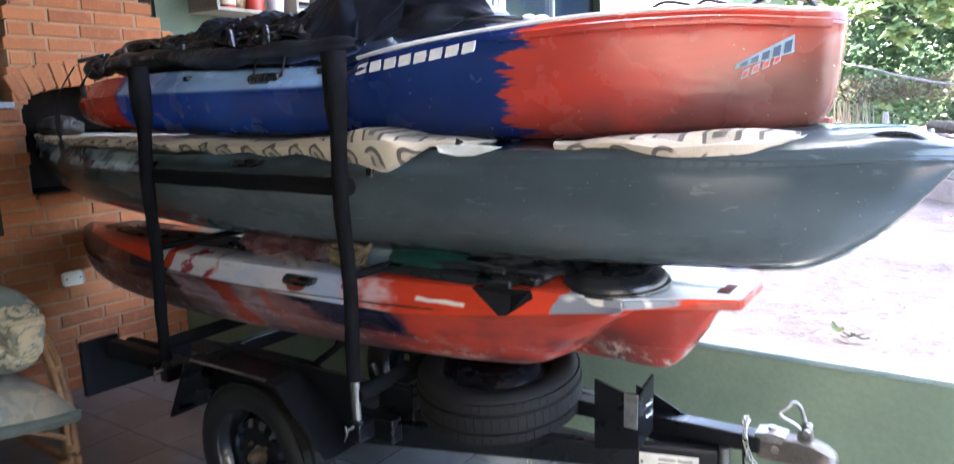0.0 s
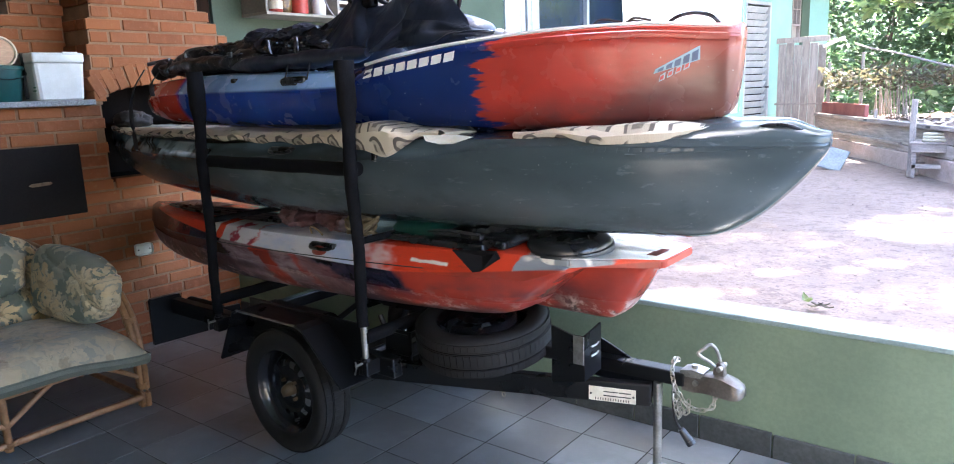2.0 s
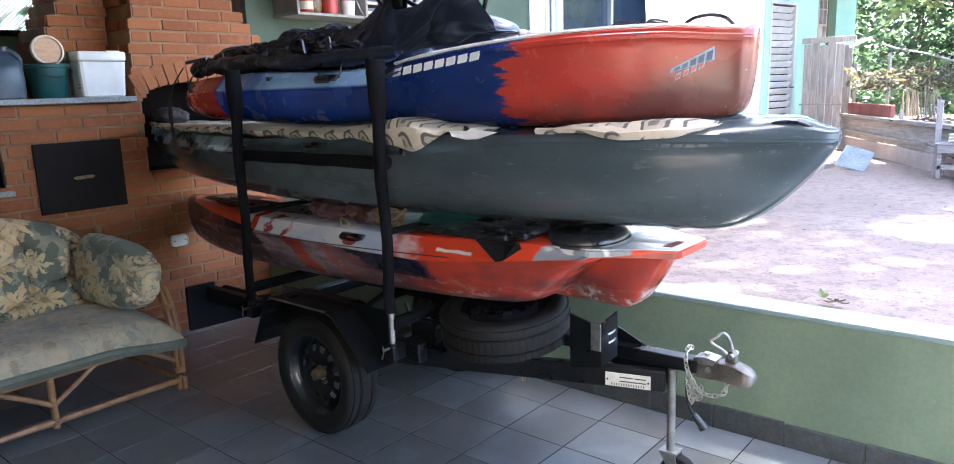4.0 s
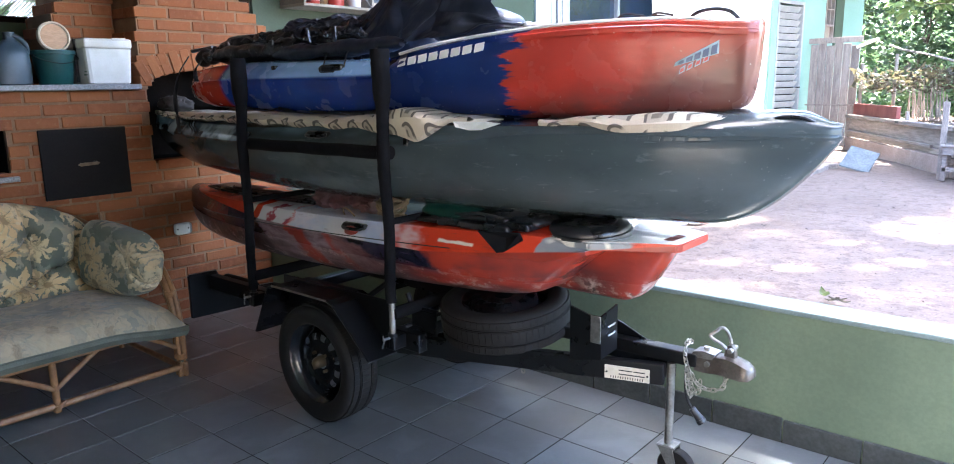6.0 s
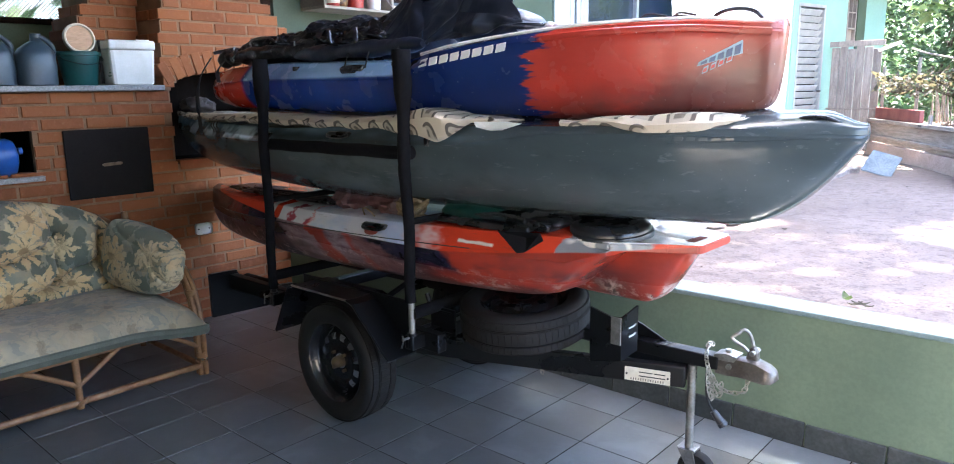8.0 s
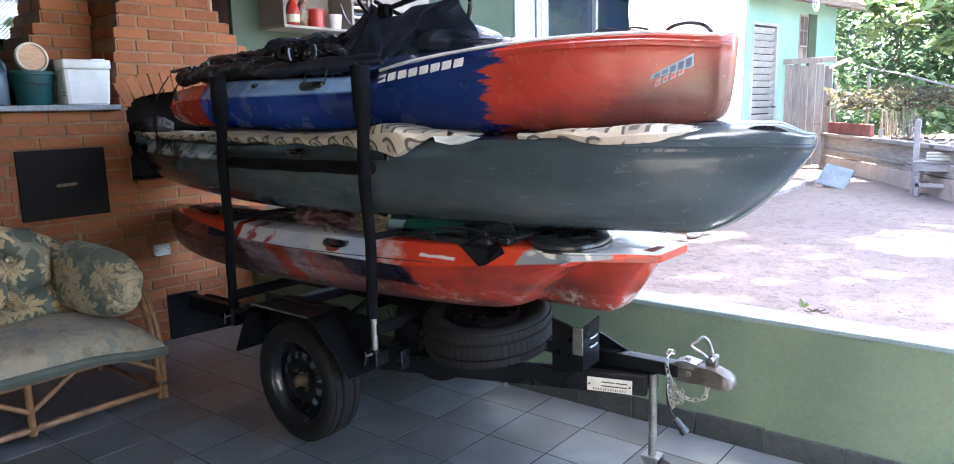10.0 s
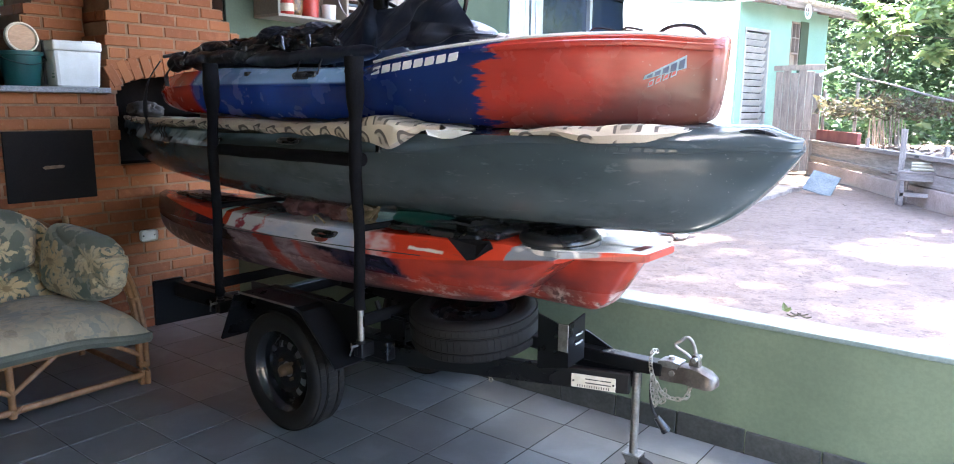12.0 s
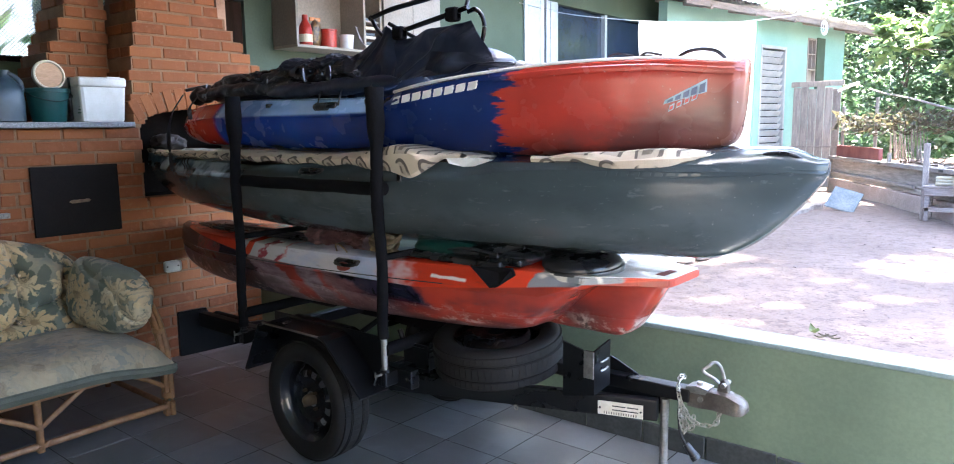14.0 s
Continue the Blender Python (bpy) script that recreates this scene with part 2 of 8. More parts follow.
M_RUST = surf("brownish hub cap", (0.22, 0.15, 0.085), (0.12, 0.08, 0.05), 0.5, metal=0.6, scale=30)
M_LABEL = surf("cream metal plate", (0.68, 0.63, 0.52), (0.58, 0.53, 0.43), 0.4, scale=20)
M_INK = surf("dark print", (0.05, 0.045, 0.04), None, 0.6)
M_BLACK_PLASTIC = surf("black plastic", (0.011, 0.012, 0.014), (0.02, 0.021, 0.024), 0.3, scale=8, grain=0.05)
M_CORD = surf("black cord", (0.01, 0.01, 0.011), None, 0.7, fine=300, bump=0.6)
M_WHITE_PAINT = surf("white lettering film", (0.8, 0.8, 0.8), (0.74, 0.74, 0.75), 0.35, scale=12, grain=0.03)
M_ROPE = surf("hemp rope", (0.22, 0.16, 0.09), (0.14, 0.1, 0.055), 0.9, scale=40, fine=300, bump=0.8)
M_GREEN_CLOTH = surf("dark green plastic", (0.004, 0.05, 0.04), (0.003, 0.035, 0.03), 0.4, scale=8)
M_CANE = surf("varnished cane", (0.27, 0.13, 0.052), (0.18, 0.08, 0.03), 0.42, scale=18, fine=90, stretch=(1, 1, 1), bump=0.3)
M_WOOD_OLD = surf("weathered grey boards", (0.3, 0.25, 0.215), (0.2, 0.165, 0.145), 0.85, scale=5, fine=60, stretch=(6, 6, 0.7), grain=0.35, bump=0.5, rnd=0.5)
M_WOOD_FLAT = surf("weathered grey planks", (0.32, 0.265, 0.235), (0.22, 0.18, 0.16), 0.85, scale=5, fine=60, stretch=(0.8, 0.8, 7), grain=0.35, bump=0.5, rnd=0.4)
M_ALU = surf("aluminium profile", (0.52, 0.55, 0.57), (0.44, 0.47, 0.5), 0.35, metal=0.7, scale=6)
M_NAVY = surf("dark tinted panel", (0.012, 0.022, 0.045), (0.016, 0.028, 0.055), 0.18, scale=2, bump=0.02)
M_DARK_WOOD = surf("dark brown door wood", (0.022, 0.011, 0.007), (0.014, 0.008, 0.005), 0.8, Specular_IOR_Level=0.1, scale=4, stretch=(6, 6, 0.6))
M_PINK_TRIM = surf("bare pinkish jamb", (0.46, 0.29, 0.2), (0.38, 0.22, 0.15), 0.8, scale=8)
M_SHUTTER = surf("grey painted shutter", (0.42, 0.42, 0.40), (0.34, 0.345, 0.33), 0.6, scale=4, rnd=0.15)
M_ROOF = surf("fibre cement sheet", (0.3, 0.29, 0.27), (0.2, 0.19, 0.175), 0.9, scale=3, grain=0.3)
M_TOWEL = surf("white bath towel", (0.84, 0.85, 0.84), (0.8, 0.81, 0.8), 0.95, scale=8, fine=300, bump=0.6, Sheen_Weight=0.3)
M_RED_PLASTIC = surf("red plastic", (0.42, 0.03, 0.02), (0.34, 0.025, 0.016), 0.4, scale=8)
M_CABINET = surf("greige cabinet board", (0.2, 0.185, 0.155), (0.18, 0.165, 0.14), 0.55, scale=3)
M_CABINET_IN = surf("beige cabinet lining", (0.29, 0.255, 0.205), (0.25, 0.22, 0.18), 0.6, scale=4)
M_BARK = surf("bark", (0.13, 0.1, 0.075), (0.07, 0.055, 0.042), 0.95, scale=6, fine=40, stretch=(3, 3, 0.6), bump=0.8, depth=0.02)


def floor_mat(name, by_island):
    n = Nodes(name)
    r = n.island() if by_island else n.random()
    if not by_island:
        n.scatter()
    ramp = n.add("ShaderNodeValToRGB")
    e = ramp.color_ramp.elements
    e[0].color = (0.098, 0.106, 0.11, 1)
    e[1].color = (0.144, 0.156, 0.162, 1)
    k = e.new(0.6)
    k.color = (0.119, 0.13, 0.135, 1)
    n.link(r, ramp.inputs[0])
    big = n.noise(5, 5, distort=0.6)
    c = n.mix(n.math("MULTIPLY", n.step(big, 0.45, 0.7), 0.45), ramp.outputs[0], (0.24, 0.265, 0.275))
    c = n.mix(n.math("MULTIPLY", n.step(n.noise(70, 3), 0.5, 0.75), 0.3), c, (0.2, 0.195, 0.18))
    stain = n.step(n.noise(1.5, 3, None, 0.5, 0.3, 6.0), 0.33, 0.68)
    c = n.mix(n.math("MULTIPLY", stain, 0.6), c, (0.06, 0.052, 0.044))
    rough = n.math("ADD", n.math("MULTIPLY", big, 0.16), 0.24)
    h = n.noise(9, 5)
    return n.done(c, rough, 0.0, n.bump(h, 0.10, 0.004), IOR=1.85)


M_TILE = floor_mat("grey slate tile", False)
M_TILE_REST = floor_mat("grey slate tile, joined", True)
M_GROUT = surf("dark grout", (0.02, 0.018, 0.016), (0.035, 0.031, 0.026), 0.95, scale=9, fine=90, Specular_IOR_Level=0.0)


def ground_mat():
    n = Nodes("trodden reddish earth")
    c = n.mix(n.step(n.noise(0.8, 6), 0.35, 0.65), (0.152, 0.108, 0.086), (0.205, 0.150, 0.122))
    c = n.mix(n.math("MULTIPLY", n.step(n.noise(7, 6), 0.5, 0.7), 0.7), c, (0.15, 0.108, 0.092))
    c = n.mix(n.math("MULTIPLY", n.step(n.noise(12, 4, None, 0.65, shift=3.0), 0.5, 0.62), 0.55), c, (0.09, 0.06, 0.046))
    c = n.mix(n.math("MULTIPLY", n.step(n.noise(38, 3), 0.56, 0.68), 0.75), c, (0.078, 0.052, 0.042))
    c = n.mix(n.math("MULTIPLY", n.step(n.noise(60, 2, shift=5.0), 0.62, 0.72), 0.7), c, (0.3, 0.245, 0.215))
    h = n.math("ADD", n.noise(3, 5), n.math("ADD", n.math("MULTIPLY", n.noise(40, 4), 0.3), n.math("MULTIPLY", n.noise(14, 5), 0.4)))
    return n.done(c, 0.95, 0.0, n.bump(h, 0.8, 0.035))


M_GROUND = ground_mat()


def kayak_top_mat():
    """Blue middle, red ends, the colours torn into one another lengthwise."""
    n = Nodes("blue and red kayak shell")
    x, y, z = n.axes()
    torn = n.math("SUBTRACT", n.noise(5.0, 5, (0.55, 1.5, 5.0), 0.65), 0.5)
    soft = n.math("SUBTRACT", n.noise(1.7, 3, (1, 1, 1)), 0.5)
    fx = n.math("ADD", x, n.math("MULTIPLY", torn, 0.55))
    red_bow = n.step(fx, -0.61, -0.575)
    red_stern = n.step(n.math("ADD", x, n.math("MULTIPLY", soft, 0.1)), -2.44, -2.50)
    blue = n.mix(n.step(n.math("ADD", n.noise(2.6, 3), n.math("MULTIPLY", z, 0.0)), 0.4, 0.62), (0.006, 0.040, 0.25), (0.010, 0.064, 0.38))
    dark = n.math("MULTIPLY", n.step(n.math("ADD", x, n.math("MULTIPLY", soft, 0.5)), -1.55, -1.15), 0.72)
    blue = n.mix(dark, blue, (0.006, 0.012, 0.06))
    red = n.mix(n.step(n.noise(3, 3), 0.35, 0.7), (0.46, 0.042, 0.026), (0.37, 0.032, 0.022))
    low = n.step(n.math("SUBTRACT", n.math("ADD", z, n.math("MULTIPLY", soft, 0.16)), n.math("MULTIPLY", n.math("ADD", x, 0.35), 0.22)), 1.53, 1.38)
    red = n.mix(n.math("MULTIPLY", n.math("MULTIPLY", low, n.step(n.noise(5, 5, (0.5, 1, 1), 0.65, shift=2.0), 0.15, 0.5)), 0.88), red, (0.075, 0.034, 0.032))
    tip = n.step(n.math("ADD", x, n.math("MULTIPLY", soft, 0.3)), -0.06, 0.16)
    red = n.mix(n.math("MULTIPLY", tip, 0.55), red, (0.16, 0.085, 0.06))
    c = n.mix(red_bow, blue, red)
    c = n.mix(red_stern, c, (0.5, 0.03, 0.016))
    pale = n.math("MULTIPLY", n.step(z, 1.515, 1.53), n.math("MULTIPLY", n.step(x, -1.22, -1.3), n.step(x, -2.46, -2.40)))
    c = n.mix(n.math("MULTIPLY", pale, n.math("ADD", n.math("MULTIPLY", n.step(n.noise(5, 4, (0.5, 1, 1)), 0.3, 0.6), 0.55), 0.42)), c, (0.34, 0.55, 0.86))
    spots = n.math("MULTIPLY", n.step(n.noise(90, 1), 0.76, 0.8), 0.5)
    c = n.mix(spots, c, (0.7, 0.7, 0.7))
    h = n.noise(160, 2)
    wavy = n.bump(n.noise(4.5, 3, (0.6, 1, 1.3)), 0.35, 0.03)
    return n.done(c, n.math("ADD", n.math("MULTIPLY", n.noise(7, 4), 0.2), 0.16), 0.0, n.bump(h, 0.06, 0.002, wavy), Specular_IOR_Level=0.5)


def kayak_grey_mat():
    n = Nodes("slate grey kayak shell")
    x, y, z = n.axes()
    c = n.mix(n.step(n.noise(2.2, 4, (0.6, 1, 1)), 0.35, 0.68), (0.092, 0.118, 0.126), (0.062, 0.08, 0.086))
    c = n.mix(n.math("MULTIPLY", n.step(n.noise(7, 5, (0.5, 1, 1), 0.65, shift=5.0), 0.5, 0.68), 0.45), c, (0.035, 0.052, 0.058))
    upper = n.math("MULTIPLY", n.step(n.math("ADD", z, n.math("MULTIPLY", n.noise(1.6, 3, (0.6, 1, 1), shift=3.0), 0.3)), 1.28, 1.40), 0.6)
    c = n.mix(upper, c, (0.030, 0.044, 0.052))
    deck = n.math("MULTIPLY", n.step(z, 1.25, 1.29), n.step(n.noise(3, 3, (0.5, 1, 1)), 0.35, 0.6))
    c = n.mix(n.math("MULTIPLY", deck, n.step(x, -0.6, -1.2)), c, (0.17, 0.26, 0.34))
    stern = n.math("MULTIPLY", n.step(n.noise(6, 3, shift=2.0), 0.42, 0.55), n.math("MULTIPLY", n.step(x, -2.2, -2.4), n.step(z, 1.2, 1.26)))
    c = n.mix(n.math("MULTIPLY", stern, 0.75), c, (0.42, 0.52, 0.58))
    spots = n.math("MULTIPLY", n.step(n.noise(110, 1), 0.77, 0.8), 0.4)
    c = n.mix(spots, c, (0.45, 0.45, 0.45))
    scuff = n.math("MULTIPLY", n.step(n.noise(30, 5, (0.15, 1, 1), 0.7, shift=7.0), 0.6, 0.68), 0.25)
    c = n.mix(scuff, c, (0.2, 0.22, 0.23))
    h = n.math("ADD", n.noise(240, 2), n.math("MULTIPLY", n.noise(14, 3), 1.5))
    wavy = n.bump(n.noise(4.0, 3, (0.6, 1, 1.3)), 0.3, 0.03)
    return n.done(c, n.math("ADD", n.math("MULTIPLY", n.noise(6, 4), 0.2), 0.06), 0.0, n.bump(h, 0.07, 0.003, wavy))


def kayak_camo_mat():
    """Red, lilac white and navy flames swept along the hull, scraped along the bottom."""
    n = Nodes("red and white swirled kayak shell")
    x, y, z = n.axes()
    warp = n.math("SUBTRACT", n.noise(5.0, 4, (0.8, 1, 1.6), 0.6, 0.8), 0.5)
    wx = n.math("ADD", x, n.math("MULTIPLY", warp, 0.22))
    wz = n.math("ADD", z, n.math("MULTIPLY", warp, 0.05))
    lean = n.math("ADD", wx, n.math("MULTIPLY", n.math("SUBTRACT", z, 0.8), 0.9))
    seam = n.math("SUBTRACT", z, n.math("ADD", n.math("MULTIPLY", n.math("MAXIMUM", n.math("ADD", x, 1.0), 0.0), 0.10), n.math("MULTIPLY", n.math("MAXIMUM", n.math("SUBTRACT", -2.2, x), 0.0), 0.05)))
    upper = n.step(seam, 0.826, 0.832)

    def band(v, a, b, soft=0.04):
        return n.math("MULTIPLY", n.step(v, a, a + soft), n.step(v, b + soft, b))

    # below the seam
    red = n.mix(n.step(n.noise(4, 3), 0.35, 0.7), (0.40, 0.045, 0.024), (0.24, 0.035, 0.026))
    c = n.mix(n.step(lean, -2.3, -2.5), red, n.mix(n.step(n.noise(6, 4, (0.5, 1, 1), shift=1.5), 0.4, 0.6), (0.17, 0.04, 0.032), (0.06, 0.03, 0.035)))
    streak = n.step(n.noise(9, 5, (0.35, 1, 1.2), 0.65, 0.6), 0.35, 0.65)
    mauve = n.mix(streak, (0.27, 0.16, 0.165), (0.12, 0.045, 0.05))
    pale = n.mix(streak, (0.33, 0.25, 0.28), (0.14, 0.075, 0.085))
    c = n.mix(band(lean, -2.2, -1.93, 0.03), c, pale)
    c = n.mix(band(lean, -1.80, -1.62, 0.06), c, pale)
    c = n.mix(band(lean, -1.60, -1.22, 0.08), c, mauve)
    navy = n.mix(n.step(n.noise(7, 3), 0.4, 0.65), (0.012, 0.013, 0.03), (0.035, 0.03, 0.055))
    c = n.mix(band(lean, -2.58, -2.2, 0.05), c, navy)
    c = n.mix(n.math("MULTIPLY", band(lean, -1.36, -0.99, 0.05), n.step(wz, 0.715, 0.77)), c, navy)
    c = n.mix(n.math("MULTIPLY", band(lean, -1.5, -1.3, 0.08), n.step(wz, 0.80, 0.815)), c, navy)
    # above the seam
    lilac = n.mix(n.step(n.noise(6, 3, (0.5, 1, 1)), 0.4, 0.6), (0.70, 0.68, 0.76), (0.46, 0.54, 0.74))
    orange = (0.62, 0.055, 0.022)
    up = n.mix(band(wx, -1.95, -1.19), orange, lilac)
    up = n.mix(band(wx, -2.20, -1.95, 0.02), up, n.mix(n.step(n.noise(8, 3, (0.7, 1, 1), shift=1.0), 0.46, 0.52), (0.66, 0.64, 0.68), (0.36, 0.06, 0.09)))
    up = n.mix(band(wx, -2.36, -2.30, 0.015), up, (0.74, 0.72, 0.72))
    up = n.mix(n.math("MULTIPLY", band(wx, -1.25, -1.02, 0.05), n.step(n.noise(8, 3, (0.5, 1, 1), shift=6.0), 0.45, 0.6)), up, (0.72, 0.5, 0.5))
    up = n.mix(band(wx, -0.47, -0.20, 0.02), up, n.mix(n.step(n.noise(5.5, 2, (0.7, 1, 1), shift=3.0), 0.5, 0.52), (0.24, 0.25, 0.265), (0.66, 0.62, 0.56)))
    flash = n.math("MULTIPLY", band(x, -0.93, -0.755, 0.012), band(wz, 0.872, 0.884, 0.006))
    up = n.mix(flash, up, (0.82, 0.79, 0.76))
    deck = n.step(z, 0.9285, 0.930)
    up = n.mix(n.math("MULTIPLY", n.step(x, -0.34, -0.30), deck), up, (0.80, 0.77, 0.74))
    c = n.mix(upper, c, up)
    # wear: pale scrapes low down, dark smears, the gouged heel
    low = n.step(z, 0.79, 0.70)
    scrape = n.math("MULTIPLY", n.step(n.noise(22, 5, (0.8, 1, 1.2), 0.75), 0.53, 0.59), n.math("MULTIPLY", low, n.step(n.noise(3.5, 3, shift=11.0), 0.38, 0.52)))
    c = n.mix(n.math("MULTIPLY", scrape, 0.75), c, (0.62, 0.5, 0.46))
    smear = n.math("MULTIPLY", n.step(n.noise(4.5, 4, (0.45, 1, 1.4), shift=9.0), 0.44, 0.57), n.step(z, 0.84, 0.77))
    c = n.mix(n.math("MULTIPLY", smear, n.math("MULTIPLY", n.step(x, -0.20, -0.45), 0.8)), c, (0.06, 0.026, 0.028))
    heel = n.math("MULTIPLY", n.math("MULTIPLY", n.step(n.noise(10, 5), 0.44, 0.52), n.step(z, 0.775, 0.715)), n.step(x, -0.46, -0.36))
    c = n.mix(heel, c, n.mix(n.step(n.noise(32, 4, None, 0.7), 0.42, 0.58), (0.05, 0.04, 0.038), (0.60, 0.52, 0.47)))
    fine_ = n.math("MULTIPLY", n.step(n.noise(40, 5, (0.2, 1, 1), 0.7, shift=3.0), 0.58, 0.68), 0.3)
    c = n.mix(fine_, c, (0.14, 0.06, 0.05))
    rough = n.math("ADD", n.math("MULTIPLY", low, 0.2), 0.2)
    h = n.math("ADD", n.noise(130, 2), n.math("MULTIPLY", n.noise(9, 4), 3.0))
    wavy = n.bump(n.noise(6, 3, (0.7, 1, 1.2)), 0.35, 0.025)
    return n.done(c, rough, 0.0, n.bump(h, 0.10, 0.004, wavy))


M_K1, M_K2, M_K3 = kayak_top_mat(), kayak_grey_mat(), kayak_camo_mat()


def mat_cloth():
    """Cream blanket with rows of dark nested hooks."""
    n = Nodes("cream blanket with brown hooks")
    x, y, z = n.axes()
    wob = n.math("MULTIPLY", n.math("SUBTRACT", n.noise(7, 2), 0.5), 0.07)
    wob2 = n.math("MULTIPLY", n.math("SUBTRACT", n.noise(5, 2, shift=4.0), 0.5), 0.06)
    u = n.math("MULTIPLY", n.math("SUBTRACT", n.math("FRACT", n.math("DIVIDE", n.math("ADD", x, wob), 0.118)), 0.5), 0.118)
    s = n.math("MULTIPLY", n.math("SUBTRACT", n.math("FRACT", n.math("DIVIDE", n.math("ADD", n.math("SUBTRACT", z, 1.275), wob2), 0.085)), 0.35), 0.085)
    arch = n.math("MAXIMUM", s, 0.0)
    d = n.math("SQRT", n.math("ADD", n.math("MULTIPLY", u, u), n.math("MULTIPLY", arch, arch)))
    dark = n.math("MULTIPLY", n.step(d, 0.026, 0.029), n.step(d, 0.041, 0.038))
    tan = n.step(d, 0.029, 0.026)
    core = n.math("MULTIPLY", n.step(d, 0.015, 0.012), n.step(s, -0.018, -0.012))
    gate = n.step(n.noise(6, 2, (1.2, 1, 1), shift=4.0), 0.36, 0.42)
    c = n.mix(n.step(n.noise(3, 3), 0.3, 0.7), (0.62, 0.55, 0.44), (0.54, 0.46, 0.36))
    c = n.mix(n.math("MULTIPLY", n.math("MULTIPLY", tan, gate), 0.55), c, (0.30, 0.255, 0.21))
    c = n.mix(n.math("MULTIPLY", n.math("MULTIPLY", dark, gate), 0.9), c, (0.065, 0.055, 0.05))
    c = n.mix(n.math("MULTIPLY", n.math("MULTIPLY", core, gate), 0.8), c, (0.09, 0.075, 0.065))
    b = n.bump(n.noise(18, 4, (1, 1, 0.5)), 0.35, 0.02, n.bump(n.noise(260, 2), 0.5, 0.002))
    return n.done(c, 0.95, 0.0, b)


def mat_camo_bag():
    n = Nodes("dark camouflage cloth")
    a = n.noise(26, 3, None, 0.55, 1.2)
    c = n.mix(n.step(a, 0.56, 0.60), (0.006, 0.006, 0.007), (0.022, 0.021, 0.018))
    c = n.mix(n.step(n.noise(34, 3, None, 0.55, 1.2, 3.0), 0.63, 0.66), c, (0.17, 0.16, 0.14))
    return n.done(c, 0.42, 0.0, n.bump(n.noise(20, 3, None, 0.5, 0.4), 0.5, 0.012))


def mat_floral(name, plane, base, base2, petal, petal2, leaf, amount, fold=0.0):
    """Many-petalled blooms and dark leaves, printed across one plane of the cloth."""
    n = Nodes(name)
    ax = n.axes()
    nz = n.noise(14, 4, None, 0.65)
    nz2 = n.noise(14, 4, None, 0.65, shift=5.0)
    flat = n.add("ShaderNodeCombineXYZ")
    n.link(n.math("ADD", ax[plane[0]], n.math("MULTIPLY", n.math("SUBTRACT", nz, 0.5), 0.1)), flat.inputs[0])
    n.link(n.math("ADD", ax[plane[1]], n.math("MULTIPLY", n.math("SUBTRACT", nz2, 0.5), 0.1)), flat.inputs[1])

    def blooms(scale, lobes, reach, shift, core=0.10):
        mv = n.add("ShaderNodeVectorMath")
        mv.operation = "ADD"
        mv.inputs[1].default_value = (shift, shift * 0.6, 0)
        n.link(flat.outputs[0], mv.inputs[0])
        v = n.add("ShaderNodeTexVoronoi")
        v.voronoi_dimensions = "2D"
        v.inputs["Scale"].default_value = scale
        v.inputs["Randomness"].default_value = 0.85
        n.link(mv.outputs[0], v.inputs["Vector"])
        d = n.add("ShaderNodeVectorMath")
        d.operation = "SUBTRACT"
        n.link(mv.outputs[0], d.inputs[0])
        n.link(v.outputs["Position"], d.inputs[1])
        sep = n.add("ShaderNodeSeparateXYZ")
        n.link(d.outputs[0], sep.inputs[0])
        spin = n.add("ShaderNodeSeparateXYZ")
        n.link(v.outputs["Color"], spin.inputs[0])
        a = n.math("ADD", n.math("MULTIPLY", n.math("ARCTAN2", sep.outputs[0], sep.outputs[1]), lobes / 2), n.math("MULTIPLY", spin.outputs[0], 6.0))
        lobe = n.math("POWER", n.math("ABSOLUTE", n.math("COSINE", a)), 1.1)
        r = v.outputs["Distance"]
        edge = n.math("SUBTRACT", n.math("ADD", n.math("MULTIPLY", lobe, reach * 0.68), reach * 0.32), r)
        return n.step(edge, -0.015, 0.035), r, lobe, spin.outputs[1]

    m1, r1, l1, c1 = blooms(5.0, 10, 0.54, 0.0)
    m2, r2, l2, c2 = blooms(6.6, 8, 0.5, 3.3)
    m3, r3, l3, c3 = blooms(7.0, 3, 0.62, 7.7)
    c = n.mix(n.step(n.noise(4, 3), 0.35, 0.65), base, base2)
    c = n.mix(n.math("MULTIPLY", n.step(n.noise(13, 4, None, 0.6, 1.0, 2.0), 0.5, 0.6), 0.25 * amount), c, tuple(0.5 * (p + q) for p, q in zip(base, petal)))
    c = n.mix(n.math("MULTIPLY", m3, amount * 0.9), c, leaf)
    p2 = n.mix(n.step(l2, 0.2, 0.9), tuple(q * 0.6 for q in petal2), petal2)
    c = n.mix(n.math("MULTIPLY", n.math("MULTIPLY", m2, n.step(c2, 0.22, 0.27)), amount), c, p2)
    p1 = n.mix(c1, petal, petal2)
    p1 = n.mix(n.math("MULTIPLY", n.step(l1, 0.55, 0.15), 0.5), p1, leaf)
    p1 = n.mix(n.step(r1, 0.13, 0.08), p1, tuple(q * 0.5 for q in petal))
    c = n.mix(n.math("MULTIPLY", n.math("MULTIPLY", m1, n.step(c1, 0.1, 0.15)), amount), c, p1)
    c = n.mix(n.math("MULTIPLY", n.step(n.noise(3.5, 4, shift=8.0), 0.5, 0.75), 0.35), c, base2)
    b = n.bump(n.noise(220, 2), 0.3, 0.002)
